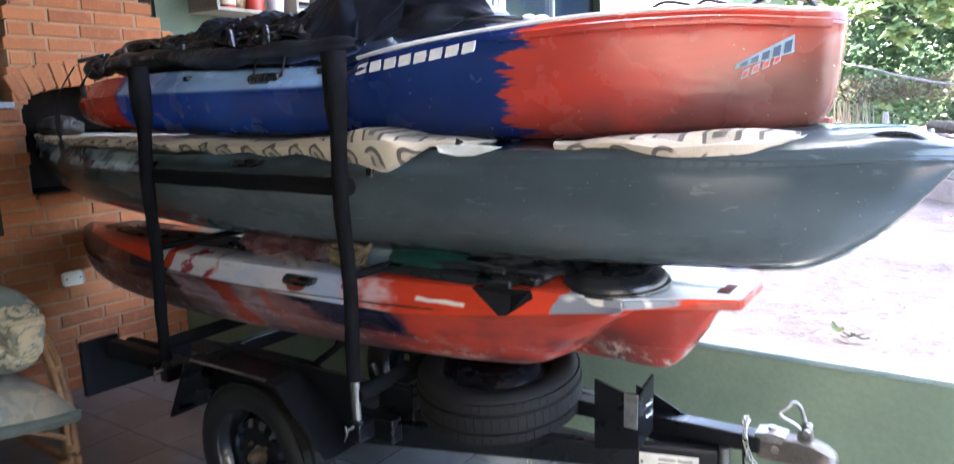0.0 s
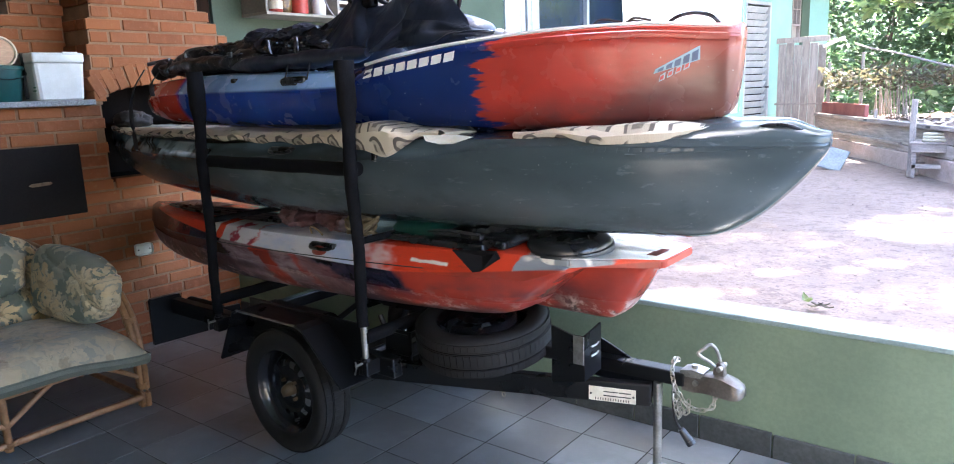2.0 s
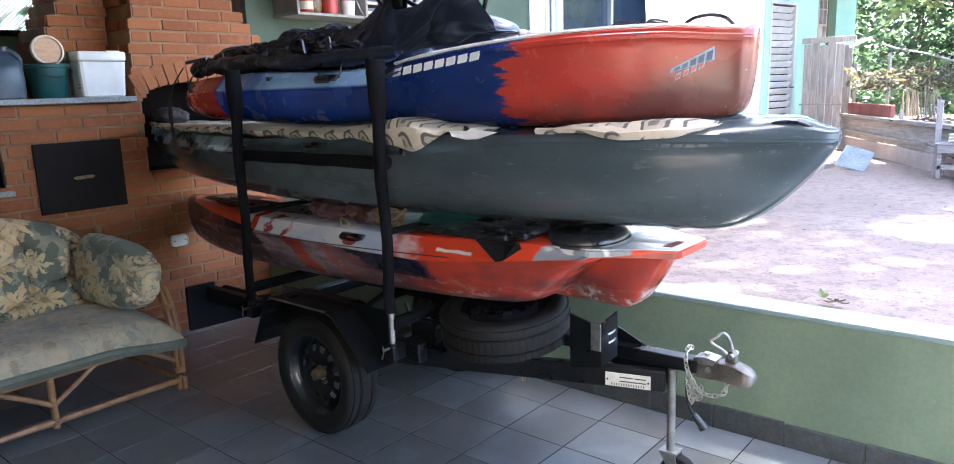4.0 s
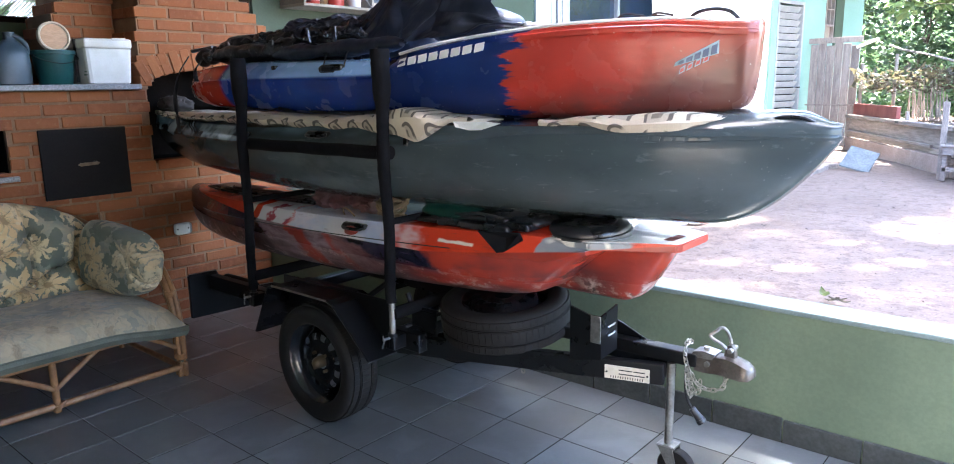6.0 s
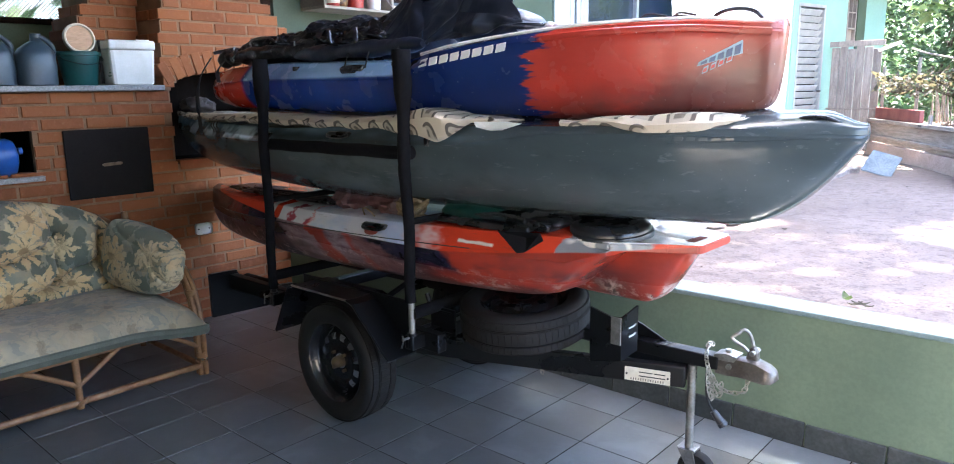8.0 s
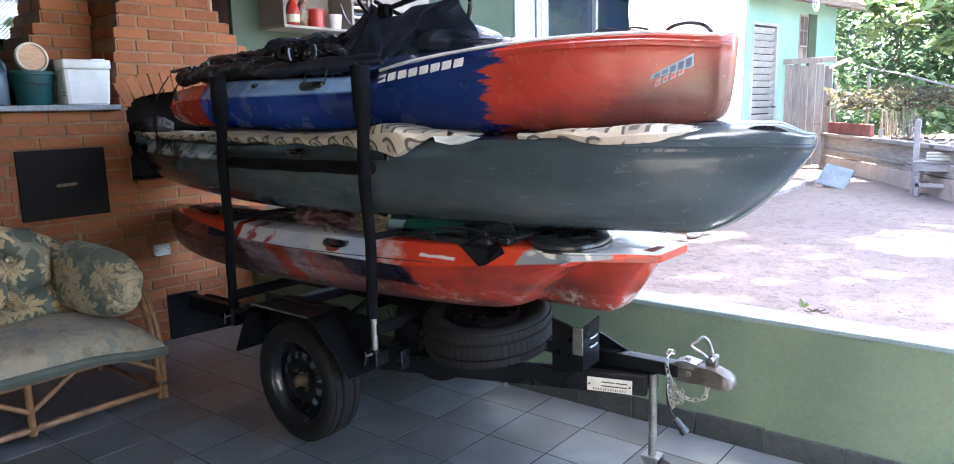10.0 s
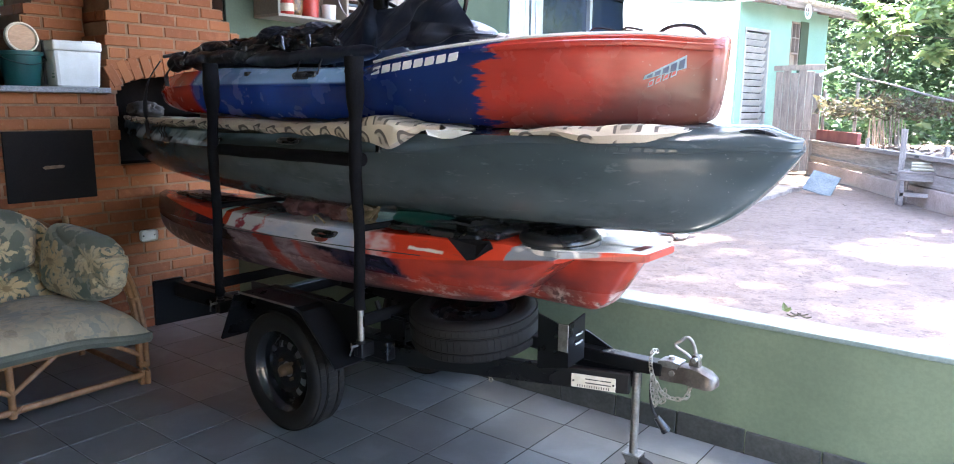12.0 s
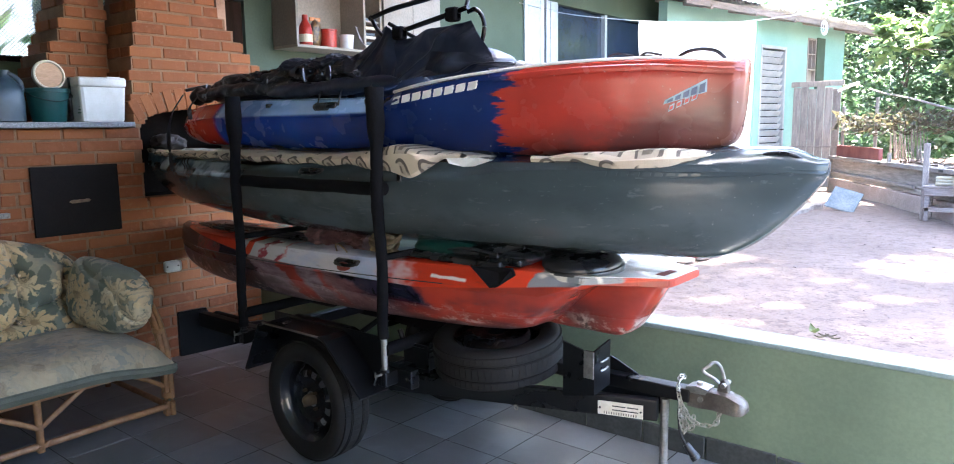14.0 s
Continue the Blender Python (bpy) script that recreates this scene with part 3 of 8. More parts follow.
    if fold:
        b = n.bump(n.math("ABSOLUTE", n.math("SUBTRACT", n.noise(6, 3, None, 0.5, 0.6), 0.5)), fold, 0.05, b)
    return n.done(c, 0.9, 0.0, b, Sheen_Weight=0.1)


def canvas_mat():
    """Blue black coated canvas with sharp creases."""
    n = Nodes("blue black coated canvas")
    c = n.mix(n.step(n.noise(5, 4), 0.35, 0.65), (0.018, 0.024, 0.038), (0.03, 0.039, 0.06))
    r = n.math("ADD", n.math("MULTIPLY", n.noise(9, 3), 0.18), 0.22)
    fold_a = n.math("ABSOLUTE", n.math("SUBTRACT", n.noise(5.5, 3, (1, 1, 0.6), 0.5, 0.6), 0.5))
    fold_b = n.math("ABSOLUTE", n.math("SUBTRACT", n.noise(9, 2, (1, 1, 0.7), 0.5, 0.4, 4.0), 0.5))
    h = n.math("ADD", n.math("MULTIPLY", fold_a, 2.0), n.math("MULTIPLY", fold_b, 0.5))
    b = n.bump(h, 0.32, 0.03, n.bump(n.noise(380, 2), 0.15, 0.002))
    return n.done(c, r, 0.0, b)


M_DARK_FABRIC = canvas_mat()
M_BLANKET, M_CAMO = mat_cloth(), mat_camo_bag()
M_FLORAL = mat_floral("floral cushion cloth", (1, 2), (0.33, 0.27, 0.17), (0.17, 0.175, 0.13), (0.58, 0.345, 0.135), (0.62, 0.45, 0.24), (0.078, 0.088, 0.06), 0.85, 0.25)
M_FADED = mat_floral("faded floral seat cloth", (0, 1), (0.44, 0.325, 0.19), (0.25, 0.225, 0.165), (0.40, 0.27, 0.15), (0.43, 0.33, 0.21), (0.16, 0.165, 0.14), 0.5, 0.4)
M_SEAT_EDGE = surf("grey green piping cloth", (0.115, 0.115, 0.085), (0.085, 0.088, 0.066), 0.9, fine=240, bump=0.3)


def leaf_mat(name, a, b):
    n = Nodes(name)
    c = n.mix(n.island(), a, b)
    m = n.done(c, 0.5)
    tr = n.add("ShaderNodeBsdfTranslucent")
    n.link(n.mix(1.0, c, (0.95, 1.0, 0.75), "MULTIPLY"), tr.inputs["Color"])
    mx = n.add("ShaderNodeMixShader")
    mx.inputs[0].default_value = 0.55
    out = n.t.nodes["Material Output"]
    n.t.links.new(n.p.outputs[0], mx.inputs[1])
    n.t.links.new(tr.outputs[0], mx.inputs[2])
    n.t.links.new(mx.outputs[0], out.inputs["Surface"])
    return m


M_LEAF = leaf_mat("leaves", (0.09, 0.155, 0.075), (0.21, 0.27, 0.155))
M_LEAF_DARK = leaf_mat("dark leaves", (0.05, 0.09, 0.05), (0.10, 0.15, 0.085))
M_LEAF_SUNNY = leaf_mat("leaves lightened for sun", (0.15, 0.23, 0.10), (0.30, 0.36, 0.19))
M_LEAF_DRY = leaf_mat("dry leaves", (0.10, 0.08, 0.058), (0.06, 0.056, 0.04))

# ---- the large structure ----
WALL_X, LOW_Y, GROUND_Z = -3.44, 2.45, 0.30
HOUSE_X = -4.05

# ground: one sheet to the horizon, a little uneven near the porch
bm = B()
xs = sorted({round(v, 3) for v in [-400, -150, -60, -30, -16] + [-10 + 0.25 * k for k in range(81)] + [14, 20, 40, 90, 200, 400]})
ys = sorted({round(v, 3) for v in [2.52] + [2.75 + 0.25 * k for k in range(70)] + [22, 26, 34, 50, 90, 200, 500]})
grid = [[bm.verts.new((x, y, GROUND_Z + (0.03 * noise.noise((x * 0.7, y * 0.7, 0)) + 0.012 * noise.noise((x * 3, y * 3, 2)) if abs(x) < 10 and y < 20 else 0))) for x in xs] for y in ys]
for r, s in zip(grid, grid[1:]):
    for i in range(len(xs) - 1):
        bm.faces.new((r[i], r[i + 1], s[i + 1], s[i]))
ground = lone("ground", bm, M_GROUND, "trodden reddish bare earth of the yard", "ground", kind="structure", smooth=True)
bm = B()
box(bm, -400, 400, -400, 2.52, -0.4, -0.22)
lone("ground_under", bm, M_GROUND, "reddish earth under and around the porch", "ground", kind="structure")

# porch floor bed; the tiles lie on it
bm = B()
box(bm, -6.0, 4.6, -3.6, LOW_Y + 0.1, -0.2, -0.0013)
floor = lone("floor", bm, M_GROUT, "porch floor of grey slate tiles with dark joints", "floor", kind="structure")

# low parapet wall towards the yard
bm = B()
box(bm, WALL_X, 4.6, LOW_Y, LOW_Y + 0.15, -0.1, 0.548)
low_wall = lone("wall_parapet", bm, M_GREEN_WALL, "low green painted wall between porch and yard", "wall", kind="structure")
bm = B()
box(bm, WALL_X, 4.6, LOW_Y - 0.004, LOW_Y + 0.16, 0.548, 0.572, 0.006)
part("coping", bm, M_SILL, low_wall, "pale mint painted top of the wall")
x = WALL_X
i = 0
while x < 4.4:
    bm = B()
    box(bm, x + 0.003, x + 0.297, LOW_Y - 0.012, LOW_Y + 0.002, -0.004, 0.098 + 0.003 * ((i * 7) % 3), 0.003, seg=1)
    part("skirting_tile", bm, M_BASEBOARD, low_wall)
    x += 0.30
    i += 1

# unseen porch roof, its edge stepped to shape the light below
bm = B()
box(bm, -6.0, -2.0, -1.6, LOW_Y + 1.7, 2.86, 2.92)
box(bm, -2.0, -0.8, -1.6, LOW_Y - 0.15, 2.86, 2.92)
box(bm, -0.8, 3.0, -1.6, 1.75, 2.86, 2.92)
for k in range(8):
    box(bm, -5.9 + 1.2 * k, -5.8 + 1.2 * k, -1.6, LOW_Y + 1.7 if k < 4 else LOW_Y - 0.15 if k < 5 else 1.75, 2.72, 2.86)
lone("ceiling", bm, M_CEIL, "unseen boarded porch roof, edge stepped to shape the light", "ceiling", kind="structure")
bm = B()
box(bm, -4.5, -2.0, -1.05, -0.9, -0.2, 2.86)
box(bm, -2.0, -1.6, -1.05, -0.9, -0.2, 1.65)
box(bm, -2.0, -1.6, -1.05, -0.9, 2.4, 2.86)
box(bm, -1.6, 0.3, -1.05, -0.9, -0.2, 2.86)
box(bm, -2.6, -0.9, -2.5, -1.05, 2.46, 2.52)
box(bm, 0.3, 3.0, -1.6, -1.45, 2.12, 2.72)
lone("wall_corner", bm, M_GREEN_WALL, "unseen green wall with a window, added to shape the light", "wall", kind="structure")
# unseen cream wall added to bounce warm sunlight into the porch
bm = B()
box(bm, -6.0, 4.6, -3.75, -3.6, -0.2, 3.0)
lone("wall_south", bm, surf("cream bounce plaster", (0.66, 0.55, 0.42), (0.56, 0.46, 0.35), 0.9, scale=2, grain=0.2), "unseen cream wall added to bounce sunlight", "wall", kind="structure")
bm = B()
box(bm, 2.2, 2.35, -1.5, 0.45, -0.2, 2.86)
lone("wall_east", bm, M_GREEN_WALL, "unseen green wall added to block eastern light", "wall", kind="structure")
for px_, py_ in ((2.9, LOW_Y + 0.075), (2.9, -1.525)):
    bm = B()
    box(bm, px_ - 0.1, px_ + 0.1, py_ - 0.075, py_ + 0.075, -0.2 if py_ < 0 else 0.573, 2.86, 0.01)
    lone("wall_pier", bm, M_GREEN_WALL, "green painted roof pier of the porch", "pier", kind="structure")

# rear wall behind the oven with a wire screen above it
bm = B()
box(bm, -4.65, -4.5, -3.9, 2.6, -0.2, 1.965)
box(bm, -4.65, -4.5, -3.9, 0.2, 1.965, 2.9)
box(bm, -4.65, -4.5, 0.2, 2.6, 2.72, 2.9)
box(bm, -4.65, -4.5, 2.05, 2.6, 1.965, 2.72)
lone("wall_west", bm, M_GREEN_WALL, "dark green rear wall behind the brick oven", "wall", kind="structure")
bm = B()
box(bm, -4.52, -4.44, 0.2, 2.05, 1.93, 1.967, 0.004)
lone("trim", bm, M_DARK_WOOD, "brown wooden sill under the wire screen", "sill", kind="structure")
M_WIRE = surf("dull wire", (0.3, 0.28, 0.24), (0.2, 0.19, 0.16), 0.5, metal=0.6)
bm = B()
for k in range(-34, 80):
    for s_ in (1, -1):
        y0 = 0.2 + k * 0.025
        pts = [(-4.55 + 0.004 * s_, y0 + q * s_, 1.967 + q) for q in (0.0, 0.75)]
        lo = [p for p in pts]
        (xa, ya, za), (xb, yb, zb) = lo
        t0, t1 = 0.0, 1.0
        for lim, sg in ((0.2, 1), (2.05, -1)):
            da, db = (ya - lim) * sg, (yb - lim) * sg
            if da < 0 and db < 0:
                t0, t1 = 1.0, 0.0
            elif da < 0:
                t0 = max(t0, da / (da - db))
            elif db < 0:
                t1 = min(t1, da / (da - db))
        if t1 - t0 > 0.02:
            A_, B_ = Vector((xa, ya, za)), Vector((xb, yb, zb))
            tube(bm, [A_.lerp(B_, t0), A_.lerp(B_, t1)], 0.0050, 4)
lone("wire_screen", bm, M_WIRE, "diagonal wire mesh screen in the wall opening", "screen", kind="structure")

# house wall that runs on into the yard
bm = B()
hx0, hx1 = HOUSE_X - 0.2, HOUSE_X
box(bm, hx0, hx1, 2.62, 2.66, 0, 3.4)
box(bm, hx0, hx1, 2.66, 2.85, 2.45, 3.4)
box(bm, hx0, hx1, 2.85, 6.55, 0, 3.4)
box(bm, hx0, hx1, 6.55, 9.9, 2.95, 3.4)
box(bm, hx0, hx1, 9.9, 10.75, 0, 3.4)
house = lone("wall_house", bm, M_HOUSE, "green painted house wall with a wide glazed door", "wall", kind="structure")
# glazed door: frame, dark panes, curtain of the room behind
for y0, y1, mt in ((6.55, 6.62, M_ALU), (6.62, 6.86, M_ALU), (6.87, 6.95, M_ALU), (6.97, 7.05, M_ALU), (7.07, 7.22, M_ALU)):
    bm = B()
    box(bm, HOUSE_X - 0.12, HOUSE_X + (0.03 if y0 < 6.9 else 0.05), y0, y1, 0.0, 2.95, 0.006)
    part("door_frame", bm, mt, house, "blue grey aluminium door profile")
for y0, y1 in ((7.22, 8.5), (8.56, 9.86)):
    bm = B()
    box(bm, HOUSE_X - 0.10, HOUSE_X - 0.08, y0, y1, 0.05, 2.95)
    part("door_panel", bm, M_NAVY, house, "dark blue tinted door panel")
bm = B()
box(bm, HOUSE_X - 0.11, HOUSE_X - 0.02, 8.5, 8.56, 0.05, 2.95, 0.004)
part("door_frame", bm, M_ALU, house)
bm = B()
box(bm, HOUSE_X - 3.0, HOUSE_X - 0.2, 2.45, 10.7, -0.1, 0.0)
box(bm, HOUSE_X - 3.0, HOUSE_X - 2.8, 2.45, 10.7, 0, 3.4)
box(bm, HOUSE_X - 3.2, HOUSE_X - 0.2, 10.7, 10.9, 0, 3.4)
lone("wall_inner", bm, M_HOUSE, "dim inner walls of the house", "wall", kind="structure")
bm = B()
box(bm, HOUSE_X - 3.2, HOUSE_X + 0.55, LOW_Y + 0.06, 10.9, 3.4, 3.46)
box(bm, HOUSE_X + 0.55, HOUSE_X + 1.6, LOW_Y + 0.06, 10.9, 3.4, 3.46)
box(bm, HOUSE_X - 3.2, HOUSE_X + 3.2, LOW_Y + 0.0, LOW_Y + 0.06, 2.86, 3.46)
lone("roof_house", bm, M_ROOF, "unseen fibre cement roof, widened to shade the house wall", "roof", kind="structure")
# dark door beside the oven
door = thing("door_1", (HOUSE_X, 2.75, 0.0), "dark brown wooden house door, shut", "door", kind="structure")
bm = B()
box(bm, HOUSE_X - 0.06, HOUSE_X - 0.02, 2.68, 2.84, 0.02, 2.44, 0.004)
part("door_leaf", bm, M_DARK_WOOD, door)
bm = B()
box(bm, HOUSE_X - 0.05, HOUSE_X + 0.02, 2.60, 2.675, 0.0, 2.46, 0.004)
part("jamb", bm, M_PINK_TRIM, door, "bare pinkish door jamb")

# brick oven: mortar bed of the body; bricks are laid on it at the end of the file
COURSE, BRICK_L = 0.0715, 0.235


def hood_right(z):
    """Left and right end of the tapering hood over the arch."""
    zs = [1.45, 1.75, 1.87, 1.95, 2.03, 2.08, 2.17, 2.30, 2.86]
    l = [1.63, 1.63, 1.64, 1.655, 1.67, 1.68, 1.70, 1.725, 1.80]
    r = [2.62, 2.60, 2.51, 2.44, 2.37, 2.33, 2.26, 2.205, 2.10]
    return float(np.interp(z, zs, l)), float(np.interp(z, zs, r))


def hood_left(z):
    return float(np.interp(z, [1.5, 1.84, 2.0, 2.24, 2.86], [1.13, 1.265, 1.345, 1.42, 1.52])), 1.64


def arch_z(y):
    """Underside of the arch."""
    t = (y - 2.11) / 0.45
    return 1.495 + 0.112 * math.sqrt(max(0.0, 1 - t * t)) if abs(t) < 1 else 1.495


DEEP = -4.1
bm = B()
fx = WALL_X - 0.006
box(bm, DEEP, fx, -1.6, 2.62, -0.1, 1.03)
box(bm, DEEP, fx, 0.875, 1.665, 1.03, 1.485)
box(bm, DEEP, fx, -1.6, 0.2, 1.03, 1.485)
box(bm, DEEP, fx, 0.2, 0.875, 1.295, 1.485)
box(bm, DEEP, DEEP + 0.1, 0.2, 0.875, 1.03, 1.295)
box(bm, DEEP, DEEP + 0.1, 1.665, 2.56, 1.03, 1.62)
box(bm, DEEP, fx, 2.555, 2.62, 1.03, 1.62)
oven = lone("wall_oven", bm, M_MORTAR, "brick barbecue oven with arch, hoods and an iron door", "oven", kind="structure")
for side in ("right", "left"):
    bm = B()
    z = 1.62 if side == "right" else 1.50
    while z < 2.86:
        l, r = hood_right(z) if side == "right" else hood_left(z)
        f = fx if side == "right" else -3.726
        box(bm, DEEP + (0.2 if side == "right" else 0.0), f, l + 0.006, r - 0.006, z - 0.0005, z + COURSE)
        z += COURSE
    if side == "right":
        n = 24
        for k in range(n):
            ya, yb = 1.635 + (2.62 - 1.635) * k / n, 1.635 + (2.62 - 1.635) * (k + 1) / n
            zl = min(arch_z(ya), arch_z(yb)) + 0.006
            if ya < 1.66:
                zl = 1.485
            box(bm, DEEP, fx - 0.001, ya, yb, zl, 1.62)
    part("hood_core", bm, M_MORTAR, oven)
bm = B()
box(bm, -4.08, WALL_X - 0.02, 1.672, 2.55, 1.031, 1.036)
box(bm, -4.0, -3.995, 1.672, 2.55, 1.03, 1.6)
box(bm, -3.99, WALL_X - 0.05, 1.668, 1.673, 1.03, 1.5)
box(bm, -3.70, -3.69, 1.672, 2.55, 1.36, 1.612)
part("soot_lining", bm, M_SOOT, oven, "sooty black inside of the arch, with an added dark sheet")
bm = B()
box(bm, -3.95, WALL_X - 0.1, 0.205, 0.21, 1.032, 1.29)
box(bm, -3.99, -3.985, 0.2, 0.87, 1.032, 1.29)
box(bm, -3.95, WALL_X - 0.03, 0.868, 0.873, 1.032, 1.29)
part("soot_lining", bm, M_SOOT, oven, "sooty inside of the small niche")
bm = B()
box(bm, -3.74, WALL_X + 0.055, -1.6, 1.612, 1.487, 1.518, 0.004)
part("granite_ledge", bm, M_GRANITE, oven, "speckled grey granite ledge")
bm = B()
box(bm, -3.95, WALL_X + 0.03, 0.2, 0.905, 1.005, 1.033, 0.004)
part("granite_shelf", bm, M_GRANITE, oven, "speckled grey granite shelf of the niche")
bm = B()
box(bm, WALL_X + 0.003, WALL_X + 0.018, 1.022, 1.5, 0.878, 1.272, 0.004)
iron = part("iron_door", bm, M_BLACK_PLATE, oven, "flat black iron oven door")
bm = B()
slab(bm, [(1.21, 1.066), (1.225, 1.075), (1.32, 1.077), (1.33, 1.070), (1.32, 1.060), (1.225, 1.056)], "x", WALL_X + 0.018, WALL_X + 0.023)
part("handle", bm, M_RUST, iron, "rusty slot handle")
bm = B()
box(bm, WALL_X, WALL_X + 0.012, 1.745, 1.857, 0.562, 0.634, 0.02, seg=3)
switch = lone("socket_plate", bm, M_WHITE_PLASTIC, "white blank socket plate on the brick wall", "socket", smooth=True)
for yy in (1.765, 1.837):
    bm = B()
    cyl(bm, (WALL_X + 0.011, yy, 0.598), (WALL_X + 0.0135, yy, 0.598), 0.005, seg=10)
    part("screw", bm, M_INK, switch)

# ---- the three kayaks ----
YC = 1.92


def smooth_rows(rows, n):
    return [tuple(v) for v in spline_n(rows, n)]


def spline_n(rows, n):
    p = [np.array(r, float) for r in rows]
    p = [2 * p[0] - p[1]] + p + [2 * p[-1] - p[-2]]
    out = []
    for i in range(1, len(p) - 2):
        for k in range(n):
            t = k / n
            a, b, c, d = p[i - 1], p[i], p[i + 1], p[i + 2]
            out.append(0.5 * (2 * b + (c - a) * t + (2 * a - 5 * b + 4 * c - d) * t * t + (3 * b - a - 3 * c + d) * t ** 3))
    out.append(p[-2])
    return out


def hull_ring(x, w, zs, zk, inset, drop, yc, bilge=0.45, deck=0.02):
    """One closed section: deck, gunwale, a band that leans out to a crease, side, rounded bilge, keel."""
    w = max(w, 0.012)
    h = max(zs - zk, 0.02)
    drop = min(drop, 0.45 * h)
    g = w * (1 - inset)
    half = [(0.0, zs + deck), (0.5 * g, zs + deck * 0.8), (0.86 * g, zs + deck * 0.35), (0.95 * g, zs + 0.004), (0.99 * g, zs - 0.001), (g, zs - 0.009)]
    half += [(g + (w - g) * 0.5, zs - 0.009 - (drop - 0.009) * 0.45), (w - 0.003, zs - drop + 0.004), (w, zs - drop - 0.004), (w - 0.006, zs - drop - 0.011)]
    n = 9
    z0 = zs - drop - 0.011
    for k in range(1, n + 1):
        t = k / n
        a = t * math.pi / 2
        c = math.cos(a) ** bilge if t < 1 else 0.0
        half.append(((w - 0.006) * c, z0 - (z0 - zk) * math.sin(a) ** 1.15))
    near = [Vector((x, yc - a, z)) for a, z in half]
    far = [Vector((x, yc + a, z)) for a, z in half[1:-1]][::-1]
    return near + far


def hull(rows, yc, n=6, band=lambda x: (0.1, 0.05), **kw):
    bm = B()
    loft(bm, [hull_ring(x, w, zs, zk, *band(x), yc, **{k: v(x) if callable(v) else v for k, v in kw.items()}) for x, w, zs, zk in smooth_rows(rows, n)])
    bmesh.ops.remove_doubles(bm, verts=bm.verts, dist=0.0005)
    return bm


def ramp01(v, a, b):
    """0 at a, 1 at b."""
    t = min(max((v - a) / (b - a), 0.0), 1.0)
    return t * t * (3 - 2 * t)


# top kayak
K1 = [(-3.22, 0.03, 1.535, 1.475), (-3.16, 0.10, 1.55, 1.44), (-3.0, 0.21, 1.565, 1.40), (-2.7, 0.31, 1.59, 1.37), (-2.2, 0.37, 1.60, 1.355), (-1.6, 0.385, 1.585, 1.345), (-1.25, 0.38, 1.582, 1.34), (-1.05, 0.37, 1.605, 1.337),
      (-0.7, 0.33, 1.645, 1.335), (-0.4, 0.27, 1.665, 1.338), (-0.1, 0.17, 1.668, 1.352), (0.06, 0.105, 1.655, 1.372), (0.13, 0.07, 1.65, 1.40), (0.155, 0.045, 1.648, 1.48), (0.165, 0.03, 1.645, 1.58)]
kayak_a = thing("kayak", (-1.5, YC, 1.34), "blue and red plastic fishing kayak lying on top of the rack", "kayak", "kayaks on the rack")
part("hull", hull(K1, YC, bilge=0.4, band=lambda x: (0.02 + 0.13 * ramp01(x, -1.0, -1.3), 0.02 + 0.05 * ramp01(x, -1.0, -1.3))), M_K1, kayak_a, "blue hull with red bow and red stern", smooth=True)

# middle kayak
K2 = [(-3.84, 0.02, 1.33, 1.29), (-3.76, 0.07, 1.325, 1.22), (-3.55, 0.16, 1.315, 1.12), (-3.2, 0.26, 1.305, 1.04), (-2.8, 0.33, 1.295, 1.0), (-2.2, 0.39, 1.29, 0.965), (-1.5, 0.41, 1.305, 0.955), (-0.9, 0.40, 1.325, 0.965),
      (-0.4, 0.34, 1.333, 0.985), (-0.1, 0.27, 1.333, 0.995), (0.05, 0.215, 1.33, 1.0), (0.15, 0.17, 1.33, 1.025), (0.25, 0.12, 1.328, 1.09), (0.34, 0.075, 1.326, 1.18), (0.40, 0.04, 1.324, 1.255), (0.425, 0.018, 1.322, 1.295)]
kayak_b = thing("kayak", (-1.7, YC, 0.96), "long slate grey plastic kayak in the middle of the rack", "kayak", "kayaks on the rack")
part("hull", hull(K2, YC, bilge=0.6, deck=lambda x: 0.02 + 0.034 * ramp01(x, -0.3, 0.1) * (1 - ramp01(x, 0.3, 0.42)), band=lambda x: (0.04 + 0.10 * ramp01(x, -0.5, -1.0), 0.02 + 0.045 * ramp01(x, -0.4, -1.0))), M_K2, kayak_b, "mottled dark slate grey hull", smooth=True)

# bottom kayak
K3 = [(-3.405, 0.03, 0.865, 0.74), (-3.36, 0.08, 0.867, 0.68), (-3.2, 0.15, 0.872, 0.625), (-2.8, 0.27, 0.88, 0.60), (-2.2, 0.36, 0.888, 0.60), (-1.6, 0.395, 0.898, 0.615), (-1.0, 0.40, 0.917, 0.64), (-0.65, 0.375, 0.928, 0.665),
      (-0.52, 0.352, 0.932, 0.705), (-0.44, 0.335, 0.929, 0.765), (-0.37, 0.318, 0.922, 0.825), (-0.325, 0.305, 0.916, 0.86), (-0.30, 0.29, 0.913, 0.88)]
kayak_c = thing("kayak", (-1.7, YC, 0.62), "red white and navy swirled plastic kayak lowest on the rack", "kayak", "kayaks on the rack")
part("hull", hull(K3, YC, bilge=0.42, band=lambda x: (0.14, 0.075)), M_K3, kayak_c, "scraped red and white hull", smooth=True)
